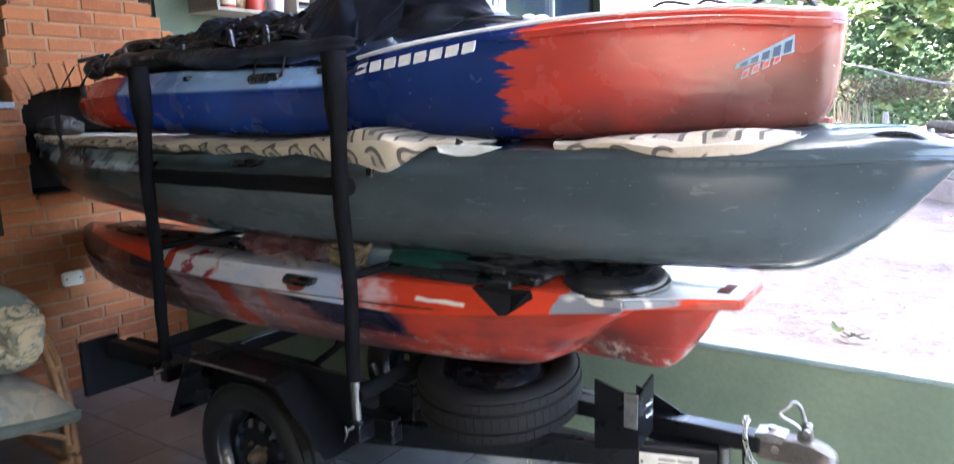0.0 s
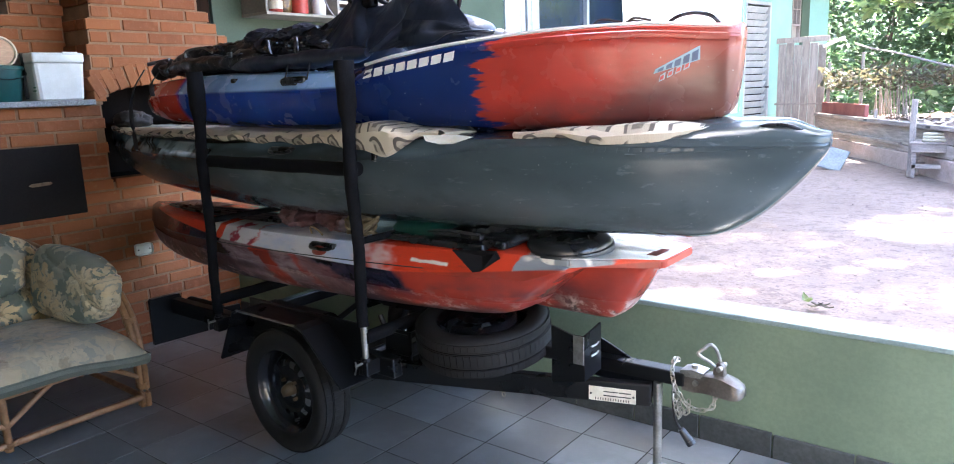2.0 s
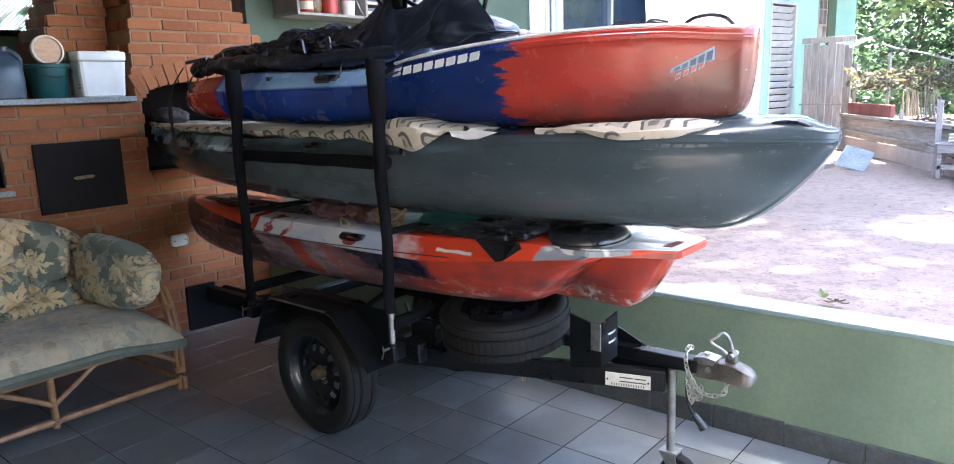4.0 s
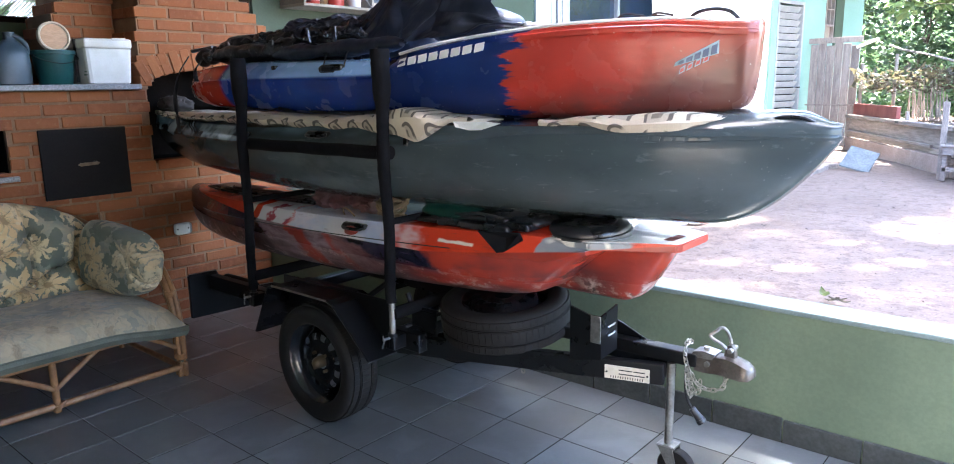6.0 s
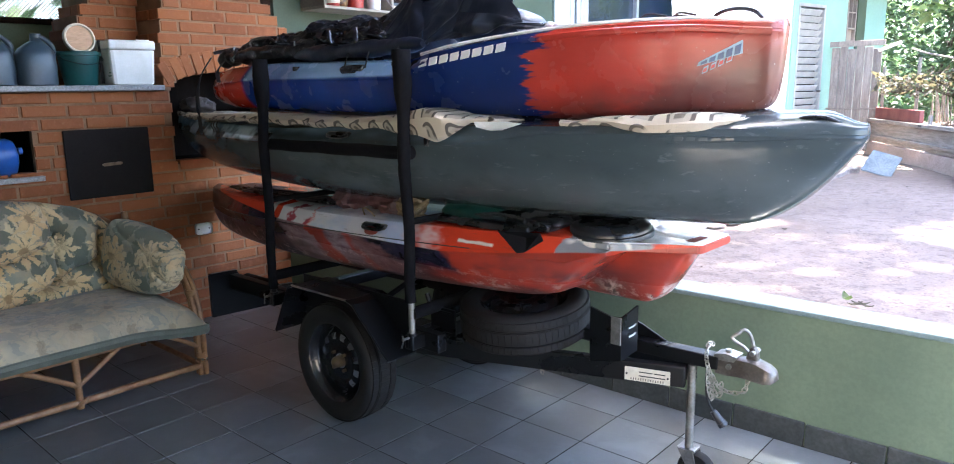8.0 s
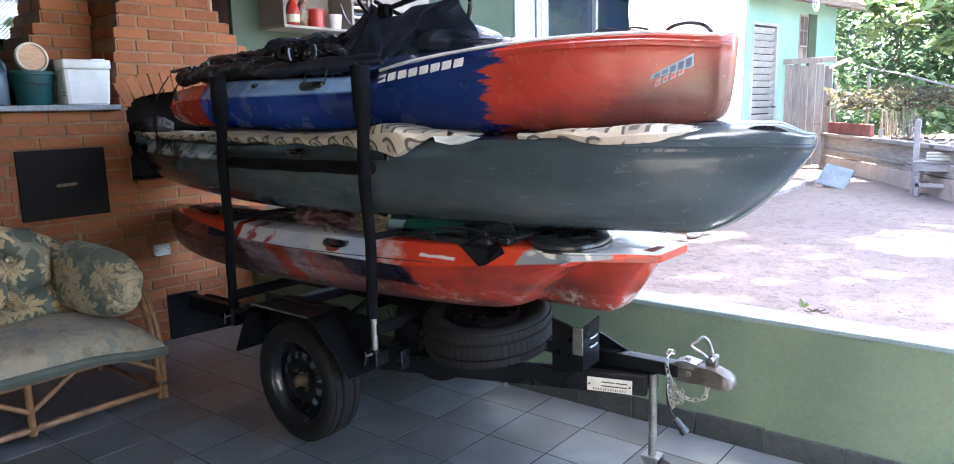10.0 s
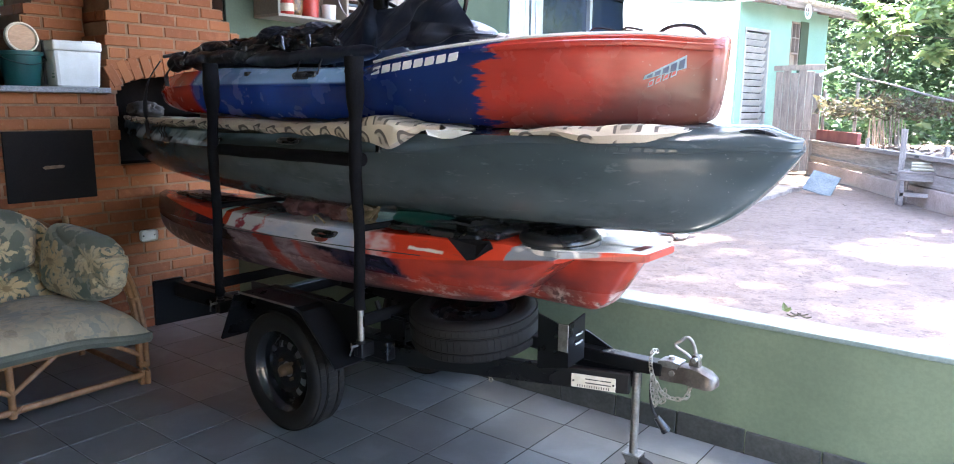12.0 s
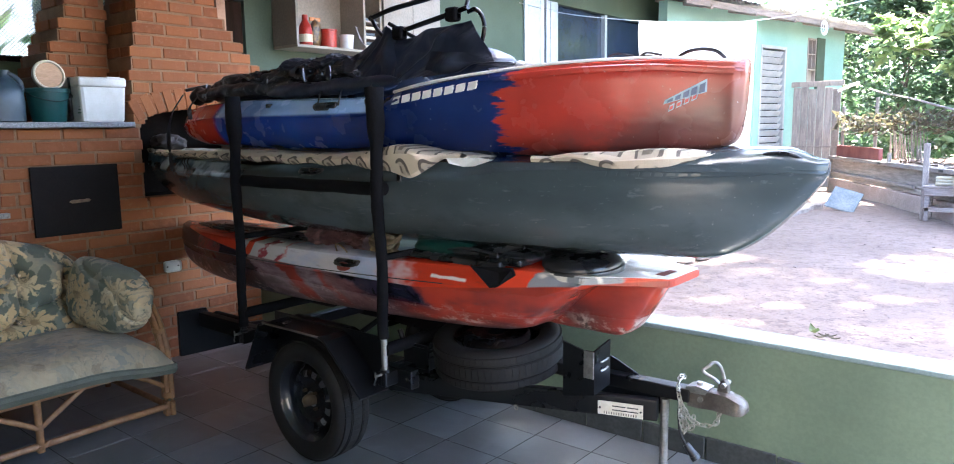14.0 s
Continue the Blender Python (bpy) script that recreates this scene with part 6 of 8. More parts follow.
# back cushion: tufted, with stitched creases that run from button to button
TUFTS = [(0.81, 0.486), (1.04, 0.57), (0.837, 0.728), (0.51, 0.606), (0.16, 0.48), (0.14, 0.75), (-0.2, 0.6)]
SEAMS = [((0.51, 0.606), (0.65, 0.634)), ((0.65, 0.634), (0.767, 0.676)), ((0.767, 0.676), (0.837, 0.728)), ((0.81, 0.486), (0.9, 0.548)), ((0.9, 0.548), (1.04, 0.57)), ((0.81, 0.486), (0.822, 0.6)), ((0.822, 0.6), (0.837, 0.728)),
         ((1.04, 0.57), (1.052, 0.66)), ((1.052, 0.66), (1.076, 0.76)), ((1.04, 0.57), (1.10, 0.49)), ((1.10, 0.49), (1.14, 0.40)), ((0.81, 0.486), (0.68, 0.445)), ((0.68, 0.445), (0.6, 0.38)), ((0.837, 0.728), (0.80, 0.93)),
         ((0.51, 0.606), (0.3, 0.56)), ((0.3, 0.56), (0.16, 0.48)), ((0.16, 0.48), (0.14, 0.75)), ((0.51, 0.606), (0.14, 0.75)), ((0.51, 0.606), (0.5, 0.94)), ((0.14, 0.75), (-0.2, 0.6)), ((0.16, 0.48), (-0.2, 0.6))]


def off_seam(y, z):
    """Distance to the nearest crease."""
    best = 9.0
    for (ya, za), (yb, zb) in SEAMS:
        ay, az = yb - ya, zb - za
        t = min(max(((y - ya) * ay + (z - za) * az) / (ay * ay + az * az), 0), 1)
        best = min(best, math.hypot(y - ya - t * ay, z - za - t * az))
    return best


def back_top(y):
    return float(np.interp(y, [-0.56, -0.1, 0.3, 0.55, 0.82, 1.0, 1.1, 1.2], [0.80, 0.90, 0.94, 0.945, 0.905, 0.855, 0.80, 0.70]))


bm = B()
nu, nv, Y0, Y1 = 110, 52, -0.56, 1.19
grid_ = []
for i in range(nu + 1):
    row = []
    u = i / nu
    y = Y0 + (Y1 - Y0) * u
    for j in range(nv + 1):
        v = j / nv
        z = 0.345 + (back_top(y) - 0.345) * v
        e = (1 - abs(2 * u - 1) ** 10) * (1 - abs(2 * v - 1) ** 4)
        c = off_seam(y, z)
        d = 0.15 * e ** 0.5 * (1 - 0.34 * math.exp(-c / 0.045) - 0.2 * math.exp(-(c / 0.009) ** 2))
        for ty, tz in TUFTS:
            d -= 0.05 * math.exp(-(((y - ty) / 0.035) ** 2 + ((z - tz) / 0.032) ** 2))
        pull = 0.006 * math.exp(-c / 0.06) * math.sin(70 * y + 50 * z)
        d += 0.010 * noise.fractal((y * 6, z * 6, 0.0), 1.0, 2.0, 3) * e + pull * e
        row.append(bm.verts.new((-3.21 - 0.08 * v + d, y, z)))
    grid_.append(row)
for i in range(nu):
    for j in range(nv):
        bm.faces.new((grid_[i][j], grid_[i + 1][j], grid_[i + 1][j + 1], grid_[i][j + 1]))
rim_v = [grid_[i][0] for i in range(nu + 1)] + [grid_[nu][j] for j in range(1, nv + 1)] + [grid_[i][nv] for i in range(nu - 1, -1, -1)] + [grid_[0][j] for j in range(nv - 1, 0, -1)]
rear = [bm.verts.new((v.co.x - 0.06, v.co.y, v.co.z)) for v in rim_v]
for k in range(len(rim_v)):
    bm.faces.new((rim_v[k], rim_v[(k + 1) % len(rim_v)], rear[(k + 1) % len(rim_v)], rear[k]))
bmesh.ops.recalc_face_normals(bm, faces=bm.faces)
back = part("back_cushion", bm, M_FLORAL, sofa, "tufted blue green floral back cushion", smooth=True)
for ty, tz in TUFTS:
    bm = B()
    lump(bm, (-3.125 - 0.08 * (tz - 0.345) / 0.58, ty, tz), (0.008, 0.011, 0.011), 2, 0.02, 5, 2)
    part("button", bm, M_FLORAL, back, smooth=True)
# arm cushion leaning on the cane arm, its upper corner folded over
bm = B()
made = bmesh.ops.create_icosphere(bm, subdivisions=5, radius=1.0)["verts"]
am = pose(0, 0, 0, -6, 6, 12)
for v in made:
    d = v.co.copy()
    q = Vector([math.copysign(abs(c) ** 0.6, c) for c in d])
    p = Vector((q.x * 0.285, q.y * 0.085, q.z * (0.18 - 0.035 * d.x)))
    crease = 0.10 * math.exp(-((d.x * 0.75 + d.z * 0.9 - 0.35) / 0.07) ** 2) + 0.06 * math.exp(-((d.x * 0.5 - d.z + 0.1) / 0.06) ** 2)
    p *= 1 - crease + 0.045 * noise.fractal(p * 7, 1.0, 2.0, 3)
    v.co = Vector((-2.85, 1.14, 0.605)) + am @ p
part("arm_cushion", bm, mat_floral("floral arm cushion cloth", (0, 2), (0.32, 0.275, 0.185), (0.18, 0.19, 0.15), (0.54, 0.35, 0.16), (0.58, 0.44, 0.26), (0.09, 0.105, 0.075), 0.8, 0.25), sofa, "floral arm cushion folded over the cane", smooth=True)

# ---- blankets between the two upper kayaks ----
def blanket(name, rows, label, seed, far=2.28):
    """rows: x, y of the near edge, top height, hanging height, roll thickness. A thick folded cloth with a rounded near edge."""
    rows = smooth_rows(rows, 5)
    rings = []
    for x, y, zt, zb, th in rows:
        w = 0.006 * math.sin(x * 23 + seed) + 0.008 * noise.noise((x * 6, seed, 0))
        f = far - 0.02 * math.sin(x * 3)
        zt += 0.5 * w
        zb += w + 0.012
        mid = (zt + zb) / 2
        r = [(f, zt - 0.012), (y + 0.30, zt - 0.010), (y + 0.12, zt - 0.002), (y + 0.05, zt), (y + 0.018, zt - 0.005), (y + 0.003 + w, zt - 0.022), (y - 0.004 + w, mid), (y + 0.004 + w, zb + 0.012), (y + 0.016, zb), (y + 0.03, zb + 0.003),
             (y + 0.045, min(zb + 0.03, zt - 0.02)), (y + 0.12, zt - 0.022), (y + 0.30, zt - 0.024), (f, zt - 0.024)]
        rings.append([Vector((x + 0.012 * noise.noise((x * 4, k * 0.7, seed)), a, z)) for k, (a, z) in enumerate(r)])
    bm = loft(B(), rings)
    return lone(name, bm, M_BLANKET, label, "blanket", "blankets under the top kayak", smooth=True)


blanket("blanket", [(-3.76, 1.86, 1.352, 1.325, 0), (-3.5, 1.76, 1.345, 1.315, 0), (-3.2, 1.66, 1.342, 1.312, 0), (-2.9, 1.59, 1.342, 1.31, 0), (-2.6, 1.55, 1.352, 1.305, 0), (-2.3, 1.525, 1.358, 1.30, 0), (-2.1, 1.515, 1.36, 1.30, 0), (-1.9, 1.505, 1.355, 1.297, 0),
                    (-1.6, 1.50, 1.352, 1.293, 0), (-1.4, 1.50, 1.356, 1.292, 0), (-1.25, 1.495, 1.368, 1.29, 0), (-1.12, 1.485, 1.385, 1.275, 0), (-1.04, 1.48, 1.392, 1.262, 0), (-0.97, 1.482, 1.385, 1.258, 0), (-0.9, 1.49, 1.372, 1.29, 0), (-0.82, 1.51, 1.362, 1.325, 0), (-0.74, 1.53, 1.352, 1.338, 0)],
        "cream blanket with dark hooked pattern rolled along the grey kayak", 1.0)
blanket("blanket", [(-0.47, 1.60, 1.352, 1.338, 0), (-0.36, 1.60, 1.36, 1.322, 0), (-0.25, 1.61, 1.368, 1.31, 0), (-0.15, 1.63, 1.374, 1.298, 0), (-0.06, 1.655, 1.378, 1.292, 0), (0.01, 1.69, 1.378, 1.305, 0), (0.08, 1.75, 1.372, 1.332, 0), (0.12, 1.82, 1.36, 1.345, 0)],
        "cream patterned blanket under the bow of the top kayak", 3.0, 2.1)
bm = B()
pts = [(-0.80, 1.345), (-0.66, 1.346), (-0.60, 1.34), (-0.64, 1.328), (-0.70, 1.314), (-0.75, 1.312), (-0.79, 1.325)]
v = [bm.verts.new((x, y_k2(x, min(z, 1.325)) - 0.012, z)) for x, z in pts]
w = [bm.verts.new((x, y_k2(x, min(z, 1.325)) - 0.004, z)) for x, z in pts]
bm.faces.new(v[::-1])
bm.faces.new(w)
for q in range(len(v)):
    bm.faces.new((v[q], v[(q + 1) % len(v)], w[(q + 1) % len(v)], w[q]))
lone("cloth_flap", bm, M_TOWEL, "white folded cloth corner hanging over the grey kayak", "cloth")

# ---- folding kayak seat on the top kayak ----
seat = thing("folding_seat", (-1.25, 1.9, 1.61), "black canvas folding seat on a steel tube frame", "seat")
for pts, r in (([(-1.53, 1.84, 1.957), (-1.40, 1.85, 1.985), (-1.22, 1.88, 2.01), (-1.02, 1.92, 2.045)], 0.011),
               ([(-1.41, 1.80, 1.857), (-1.25, 1.80, 1.882), (-1.08, 1.80, 1.908), (-0.92, 1.80, 1.933)], 0.011),
               ([(-1.53, 1.84, 1.957), (-1.48, 1.82, 1.91), (-1.41, 1.80, 1.857), (-1.36, 1.79, 1.80)], 0.009),
               ([(-0.93, 1.80, 1.93), (-0.96, 1.85, 1.985), (-1.02, 1.92, 2.045)], 0.009),
               ([(-0.92, 1.80, 1.915), (-0.885, 1.80, 1.922), (-0.855, 1.80, 1.90), (-0.838, 1.80, 1.86), (-0.842, 1.80, 1.82), (-0.86, 1.80, 1.77)], 0.009),
               ([(-1.56, 1.98, 1.95), (-1.3, 2.05, 1.8), (-1.2, 2.1, 1.66)], 0.010)):
    part("frame_tube", tube(B(), spline(pts, 6), r, 10), M_BLACK_PAINT, seat, "black lacquered steel tube", smooth=True)
bm = B()
lump(bm, (-1.53, 1.84, 1.957), (0.015, 0.015, 0.015), 1, 0.02, 4, 2)
part("end_cap", bm, M_BLACK_PLASTIC, seat, smooth=True)


def drape(rows, name, label, seed, fold=0.03, nu=64, nv=40, thick=0.004, material=None):
    """A creased sheet hung through four or more (top, bottom) pairs of points."""
    a = spline([r[0] for r in rows], nu // (len(rows) - 1))
    b = spline([r[1] for r in rows], nu // (len(rows) - 1))
    bm = B()
    g = []
    for i, (p, q) in enumerate(zip(a, b)):
        row = []
        for j in range(nv + 1):
            t = j / nv
            c = p.lerp(q, t)
            u = i / (len(a) - 1)
            fall = 0.35 + 0.65 * t
            wave_ = math.sin(u * 11 + seed + 1.6 * t + 0.8 * math.sin(u * 5 + seed)) * fall
            crease = math.exp(-((u * 0.9 + t * 0.55 - 0.62 - 0.05 * seed % 0.3) / 0.055) ** 2) * (0.4 + t)
            low = noise.noise((u * 3.1 + seed, t * 2.3, seed))
            c = c + Vector((0.0, -fold * (0.55 * wave_ + 0.8 * crease + 0.9 * low), 0.25 * fold * low))
            row.append(bm.verts.new(c))
        g.append(row)
    faces = []
    for r, s in zip(g, g[1:]):
        for j in range(nv):
            faces.append(bm.faces.new((r[j], r[j + 1], s[j + 1], s[j])))
    bmesh.ops.solidify(bm, geom=faces, thickness=thick)
    return part(name, bm, material or M_DARK_FABRIC, seat, label, smooth=True)


drape([((-1.32, 1.80, 1.84), (-1.21, 1.65, 1.645)), ((-1.18, 1.79, 1.855), (-1.08, 1.64, 1.65)), ((-1.04, 1.79, 1.868), (-0.90, 1.645, 1.665)), ((-0.90, 1.80, 1.88), (-0.68, 1.69, 1.68))], "canvas_back", "creased black canvas back", 2.0, 0.036)
drape([((-1.03, 1.69, 1.765), (-1.02, 1.63, 1.655)), ((-0.86, 1.685, 1.745), (-0.84, 1.64, 1.665)), ((-0.74, 1.70, 1.715), (-0.73, 1.66, 1.675)), ((-0.63, 1.73, 1.692), (-0.63, 1.70, 1.68))], "canvas_flap", "folded black canvas flap", 5.0, 0.016)
drape([((-1.74, 1.85, 1.79), (-1.68, 1.66, 1.63)), ((-1.56, 1.83, 1.83), (-1.5, 1.66, 1.625)), ((-1.41, 1.82, 1.905), (-1.34, 1.67, 1.625)), ((-1.31, 1.80, 1.845), (-1.22, 1.665, 1.64))], "canvas_side", "black canvas side panel", 7.0, 0.03)
bm = B()
lump(bm, (-1.08, 2.0, 1.71), (0.24, 0.13, 0.09), 6, 0.08, 5, 4)
part("padding", bm, M_DARK_FABRIC, seat, "bulging black seat padding", smooth=True)
bm = B()
lump(bm, (-1.58, 2.0, 1.69), (0.22, 0.16, 0.10), 8, 0.1, 5, 4)
part("padding", bm, M_DARK_FABRIC, seat, smooth=True)
for x0, z0 in ((-1.31, 1.873), (-1.0, 1.92)):
    bm = B()
    for q in range(2):
        box(bm, x0 - 0.03, x0 + 0.03, 1.778 - 0.002 * q, 1.822, z0 - 0.035 + 0.0 * q, z0 + 0.022, 0.012)
    part("webbing", bm, M_PAD, seat, "black webbing loop on the tube")
for pts in ([(-1.62, 1.70, 1.66), (-1.55, 1.66, 1.70), (-1.46, 1.65, 1.69), (-1.40, 1.66, 1.65)], [(-1.9, 1.66, 1.62), (-1.8, 1.63, 1.67), (-1.7, 1.63, 1.66), (-1.64, 1.65, 1.62)]):
    part("strap", tube(B(), spline(pts, 6), 0.012, 8, flat=0.35), M_PAD, seat, "black webbing strap", smooth=True)
part("zip_edge", tube(B(), spline([(-1.47, 1.69, 1.90), (-1.41, 1.66, 1.84), (-1.36, 1.645, 1.80)], 6), 0.003, 5), M_STEEL, seat, "bright zip edge")

# ---- camouflage gear roll ----
roll = thing("gear_roll", (-2.35, 1.8, 1.61), "dark camouflage cloth roll strapped on the kayak deck", "gear roll")


def heap(name, label, x0, x1, tops, material, seed, rough_=0.03, near=1.64):
    """A crumpled cloth heaped along the deck; tops gives its height at even steps."""
    nx, ny = 150, 44
    bm = B()
    g = []
    for i in range(nx + 1):
        u = i / nx
        x = x0 + (x1 - x0) * u
        zt = float(np.interp(u, [k / (len(tops) - 1) for k in range(len(tops))], tops))
        end = min(1.0, 9 * u * (1 - u) + 0.25)
        line = spline([(x, near + 0.03 + 0.02 * math.sin(9 * x), 1.575), (x, near - 0.005, 1.605 + 0.45 * (zt - 1.605)), (x, near + 0.07, 1.605 + 0.9 * (zt - 1.605)), (x, near + 0.16, zt), (x, near + 0.28, zt - 0.02), (x, near + 0.4, 1.62)], ny // 5)
        row = []
        for j, p in enumerate(line):
            q = p * 1.0
            r1 = 1 - 2 * abs(noise.noise((q.x * 9 + seed, q.y * 13, q.z * 11)))
            r2 = 1 - 2 * abs(noise.noise((q.x * 16, q.y * 20 + seed, q.z * 20)))
            n3 = noise.noise((q.x * 4 + seed, q.y * 5, q.z * 5))
            amp = rough_ * end
            row.append(bm.verts.new(p + Vector((0.4 * amp * n3, -amp * (0.7 * r1 + 0.3 * r2), amp * (0.8 * r1 * 0.6 + 0.45 * r2 + 0.5 * n3)))))
        g.append(row)
    for a, b in zip(g, g[1:]):
        for k in range(len(a) - 1):
            bm.faces.new((a[k], b[k], b[k + 1], a[k + 1]))
    return part(name, bm, material, roll, label, smooth=True)


def sleeve(pts, r, seed, material, name, label, lump_=0.16):
    """A soft stuffed roll of cloth with puckers across it."""
    p = spline(pts, 20)
    rings = []
    n = len(p)
    for i, c in enumerate(p):
        d = (p[min(i + 1, n - 1)] - p[max(i - 1, 0)]).normalized()
        s_ = d.cross(Vector((0, 0, 1))).normalized()
        u_ = s_.cross(d)
        t = i / (n - 1)
        rr = r * (1 - abs(2 * t - 1) ** 8 * 0.6) * (1 + 0.12 * math.sin(t * 17 + seed))
        rings.append([c + (s_ * math.cos(a) + u_ * math.sin(a) * 0.8) * rr * (1 + lump_ * noise.noise((t * 14 + seed, math.cos(a) * 1.1, math.sin(a) * 1.1)) + 0.4 * lump_ * noise.noise((t * 40 + math.cos(a) * 2, seed, math.sin(a) * 2.0))) for a in [2 * math.pi * k / 24 for k in range(24)]])
    return part(name, loft(B(), rings), material, roll, label, smooth=True)


M_SHINY = surf("glossy black raincloth", (0.008, 0.009, 0.013), (0.014, 0.0155, 0.02), 0.2, scale=9, fine=240, bump=0.15)
M_NAVY_CLOTH = surf("navy black nylon", (0.010, 0.013, 0.024), (0.015, 0.018, 0.03), 0.4, scale=6, fine=260, bump=0.15)
sleeve([(-2.82, 1.72, 1.645), (-2.6, 1.69, 1.655), (-2.3, 1.68, 1.66), (-2.05, 1.68, 1.67), (-1.9, 1.70, 1.685)], 0.046, 1, M_CAMO, "camouflage_roll", "camouflage cloth roll", 0.35)
sleeve([(-2.80, 1.79, 1.69), (-2.6, 1.77, 1.715), (-2.35, 1.77, 1.72), (-2.1, 1.78, 1.725), (-1.9, 1.80, 1.73)], 0.04, 2, M_CAMO, "camouflage_roll", "camouflage cloth roll", 0.4)
sleeve([(-2.45, 1.86, 1.72), (-2.25, 1.84, 1.745), (-2.08, 1.84, 1.755), (-1.9, 1.86, 1.74), (-1.78, 1.88, 1.75)], 0.038, 3, M_SHINY, "black_roll", "glossy black cloth roll", 0.4)
sleeve([(-2.08, 1.655, 1.635), (-1.85, 1.645, 1.64), (-1.6, 1.64, 1.642), (-1.38, 1.645, 1.645), (-1.2, 1.66, 1.65)], 0.043, 4, M_NAVY_CLOTH, "black_roll", "smooth navy black nylon roll", 0.14)
heap("black_cloth", "glossy black crumpled cloth", -2.12, -1.5, (1.67, 1.71, 1.725, 1.74, 1.75, 1.755, 1.775, 1.78), M_SHINY, 5.0, 0.03, 1.70)


def crumple(c, r, seed, material, label):
    """A handful of cloth with sharp folds."""
    bm = B()
    made = bmesh.ops.create_icosphere(bm, subdivisions=5, radius=1.0)["verts"]
    for v in made:
        d = v.co.normalized()
        w = d * 1.7 + Vector((seed * 3.1, seed * 1.7, seed * 0.9))
        w += Vector((noise.noise(w * 1.3), noise.noise(w * 1.3 + Vector((7, 0, 0))), noise.noise(w * 1.3 + Vector((0, 7, 0))))) * 0.5
        k = 0.9 + 0.22 * (1 - abs(noise.noise(w * 0.8))) ** 4 - 0.22 * abs(noise.noise(w * 1.4)) + 0.03 * (1 - abs(noise.noise(w * 3.0))) ** 6
        v.co = Vector(c) + Vector((d.x * r[0], d.y * r[1], d.z * r[2])) * k
    part("cloth_fold", bm, material, roll, label, smooth=True)


for k, (c, r) in enumerate((((-2.33, 1.80, 1.715), (0.14, 0.09, 0.05)), ((-2.06, 1.84, 1.755), (0.15, 0.09, 0.06)), ((-1.9, 1.73, 1.695), (0.15, 0.07, 0.06)), ((-1.78, 1.82, 1.755), (0.15, 0.09, 0.06)), ((-1.6, 1.70, 1.69), (0.15, 0.06, 0.055)))):
    crumple(c, r, k + 1, M_NAVY_CLOTH if k % 2 else M_SHINY, "creased dark cloth")
for k, pts in enumerate(([(-1.86, 1.66, 1.72), (-1.80, 1.64, 1.74), (-1.77, 1.64, 1.68), (-1.76, 1.65, 1.62)],
                          [(-2.62, 1.66, 1.70), (-2.60, 1.63, 1.67), (-2.61, 1.62, 1.62)], [(-1.62, 1.65, 1.74), (-1.58, 1.62, 1.70), (-1.575, 1.615, 1.64)], [(-2.2, 1.64, 1.70), (-2.1, 1.63, 1.685), (-1.98, 1.63, 1.69)])):
    part("strap", tube(B(), spline(pts, 6), 0.010, 6, flat=0.3), M_CORD if k % 2 else M_SHINY, roll, "black webbing strap", smooth=True)
for x, z in ((-1.765, 1.655), (-2.607, 1.64), (-2.05, 1.69)):
    bm = B()
    box(bm, x - 0.016, x + 0.016, 1.612, 1.624, z - 0.012, z + 0.012, 0.004)
    part("buckle", bm, M_BLACK_PLASTIC, roll, "black plastic buckle")
bm = B()
lump(bm, (-2.25, 1.88, 1.64), (0.6, 0.18, 0.06), 12, 0.1, 5, 4)
part("under_layer", bm, M_NAVY_CLOTH, roll, "black cloth underneath the roll", smooth=True)
bm = B()
cyl(bm, (-3.07, 1.78, 1.697), (-2.88, 1.80, 1.712), 0.011, seg=12)
cyl(bm, (-2.96, 1.79, 1.704), (-2.93, 1.76, 1.645), 0.009, seg=10)
part("rod_holder", bm, M_BLACK_PLASTIC, roll, "black plastic rod holder", smooth=True)
bm = B()
lump(bm, (-2.9, 1.76, 1.655), (0.05, 0.05, 0.05), 5, 0.25, 12, 3)
part("reel", bm, M_CAMO, roll, "small dark fishing reel", smooth=True)
part("wire_frame", tube(B(), spline([(-2.55, 1.70, 1.70), (-2.53, 1.69, 1.735), (-2.38, 1.69, 1.742), (-2.30, 1.69, 1.715)], 5), 0.006, 6), M_STEEL, roll, smooth=True)
for pts in ([(-2.9, 1.66, 1.66), (-2.92, 1.60, 1.56), (-2.95, 1.585, 1.45), (-2.98, 1.60, 1.36), (-2.97, 1.60, 1.24)], [(-2.68, 1.62, 1.64), (-2.69, 1.575, 1.58), (-2.67, 1.565, 1.52)]):
    part("tie_strap", tube(B(), spline(pts, 6), 0.011, 6, flat=0.3), M_CORD, roll, "black tie strap hanging down", smooth=True)
for xx in (-1.62, -1.48):
    part("bungee", tube(B(), spline([(xx, 1.66, 1.66), (xx + 0.01, 1.60, 1.625), (xx + 0.03, 1.566, 1.585), (xx + 0.035, 1.552, 1.558)], 5), 0.0035, 6), M_CORD, roll, "thin black bungee", smooth=True)
part("bungee", tube(B(), spline([(-1.3, 1.66, 1.66), (-1.295, 1.61, 1.635), (-1.30, 1.58, 1.60)], 5), 0.005, 6), M_CORD, roll, smooth=True)
bm = B()
for k in range(5):
    lump(bm, (-0.74 + 0.035 * k, 1.72 + 0.012 * k, 1.685 + 0.004 * (k % 2)), (0.024, 0.02, 0.014), k, 0.2, 12, 2)
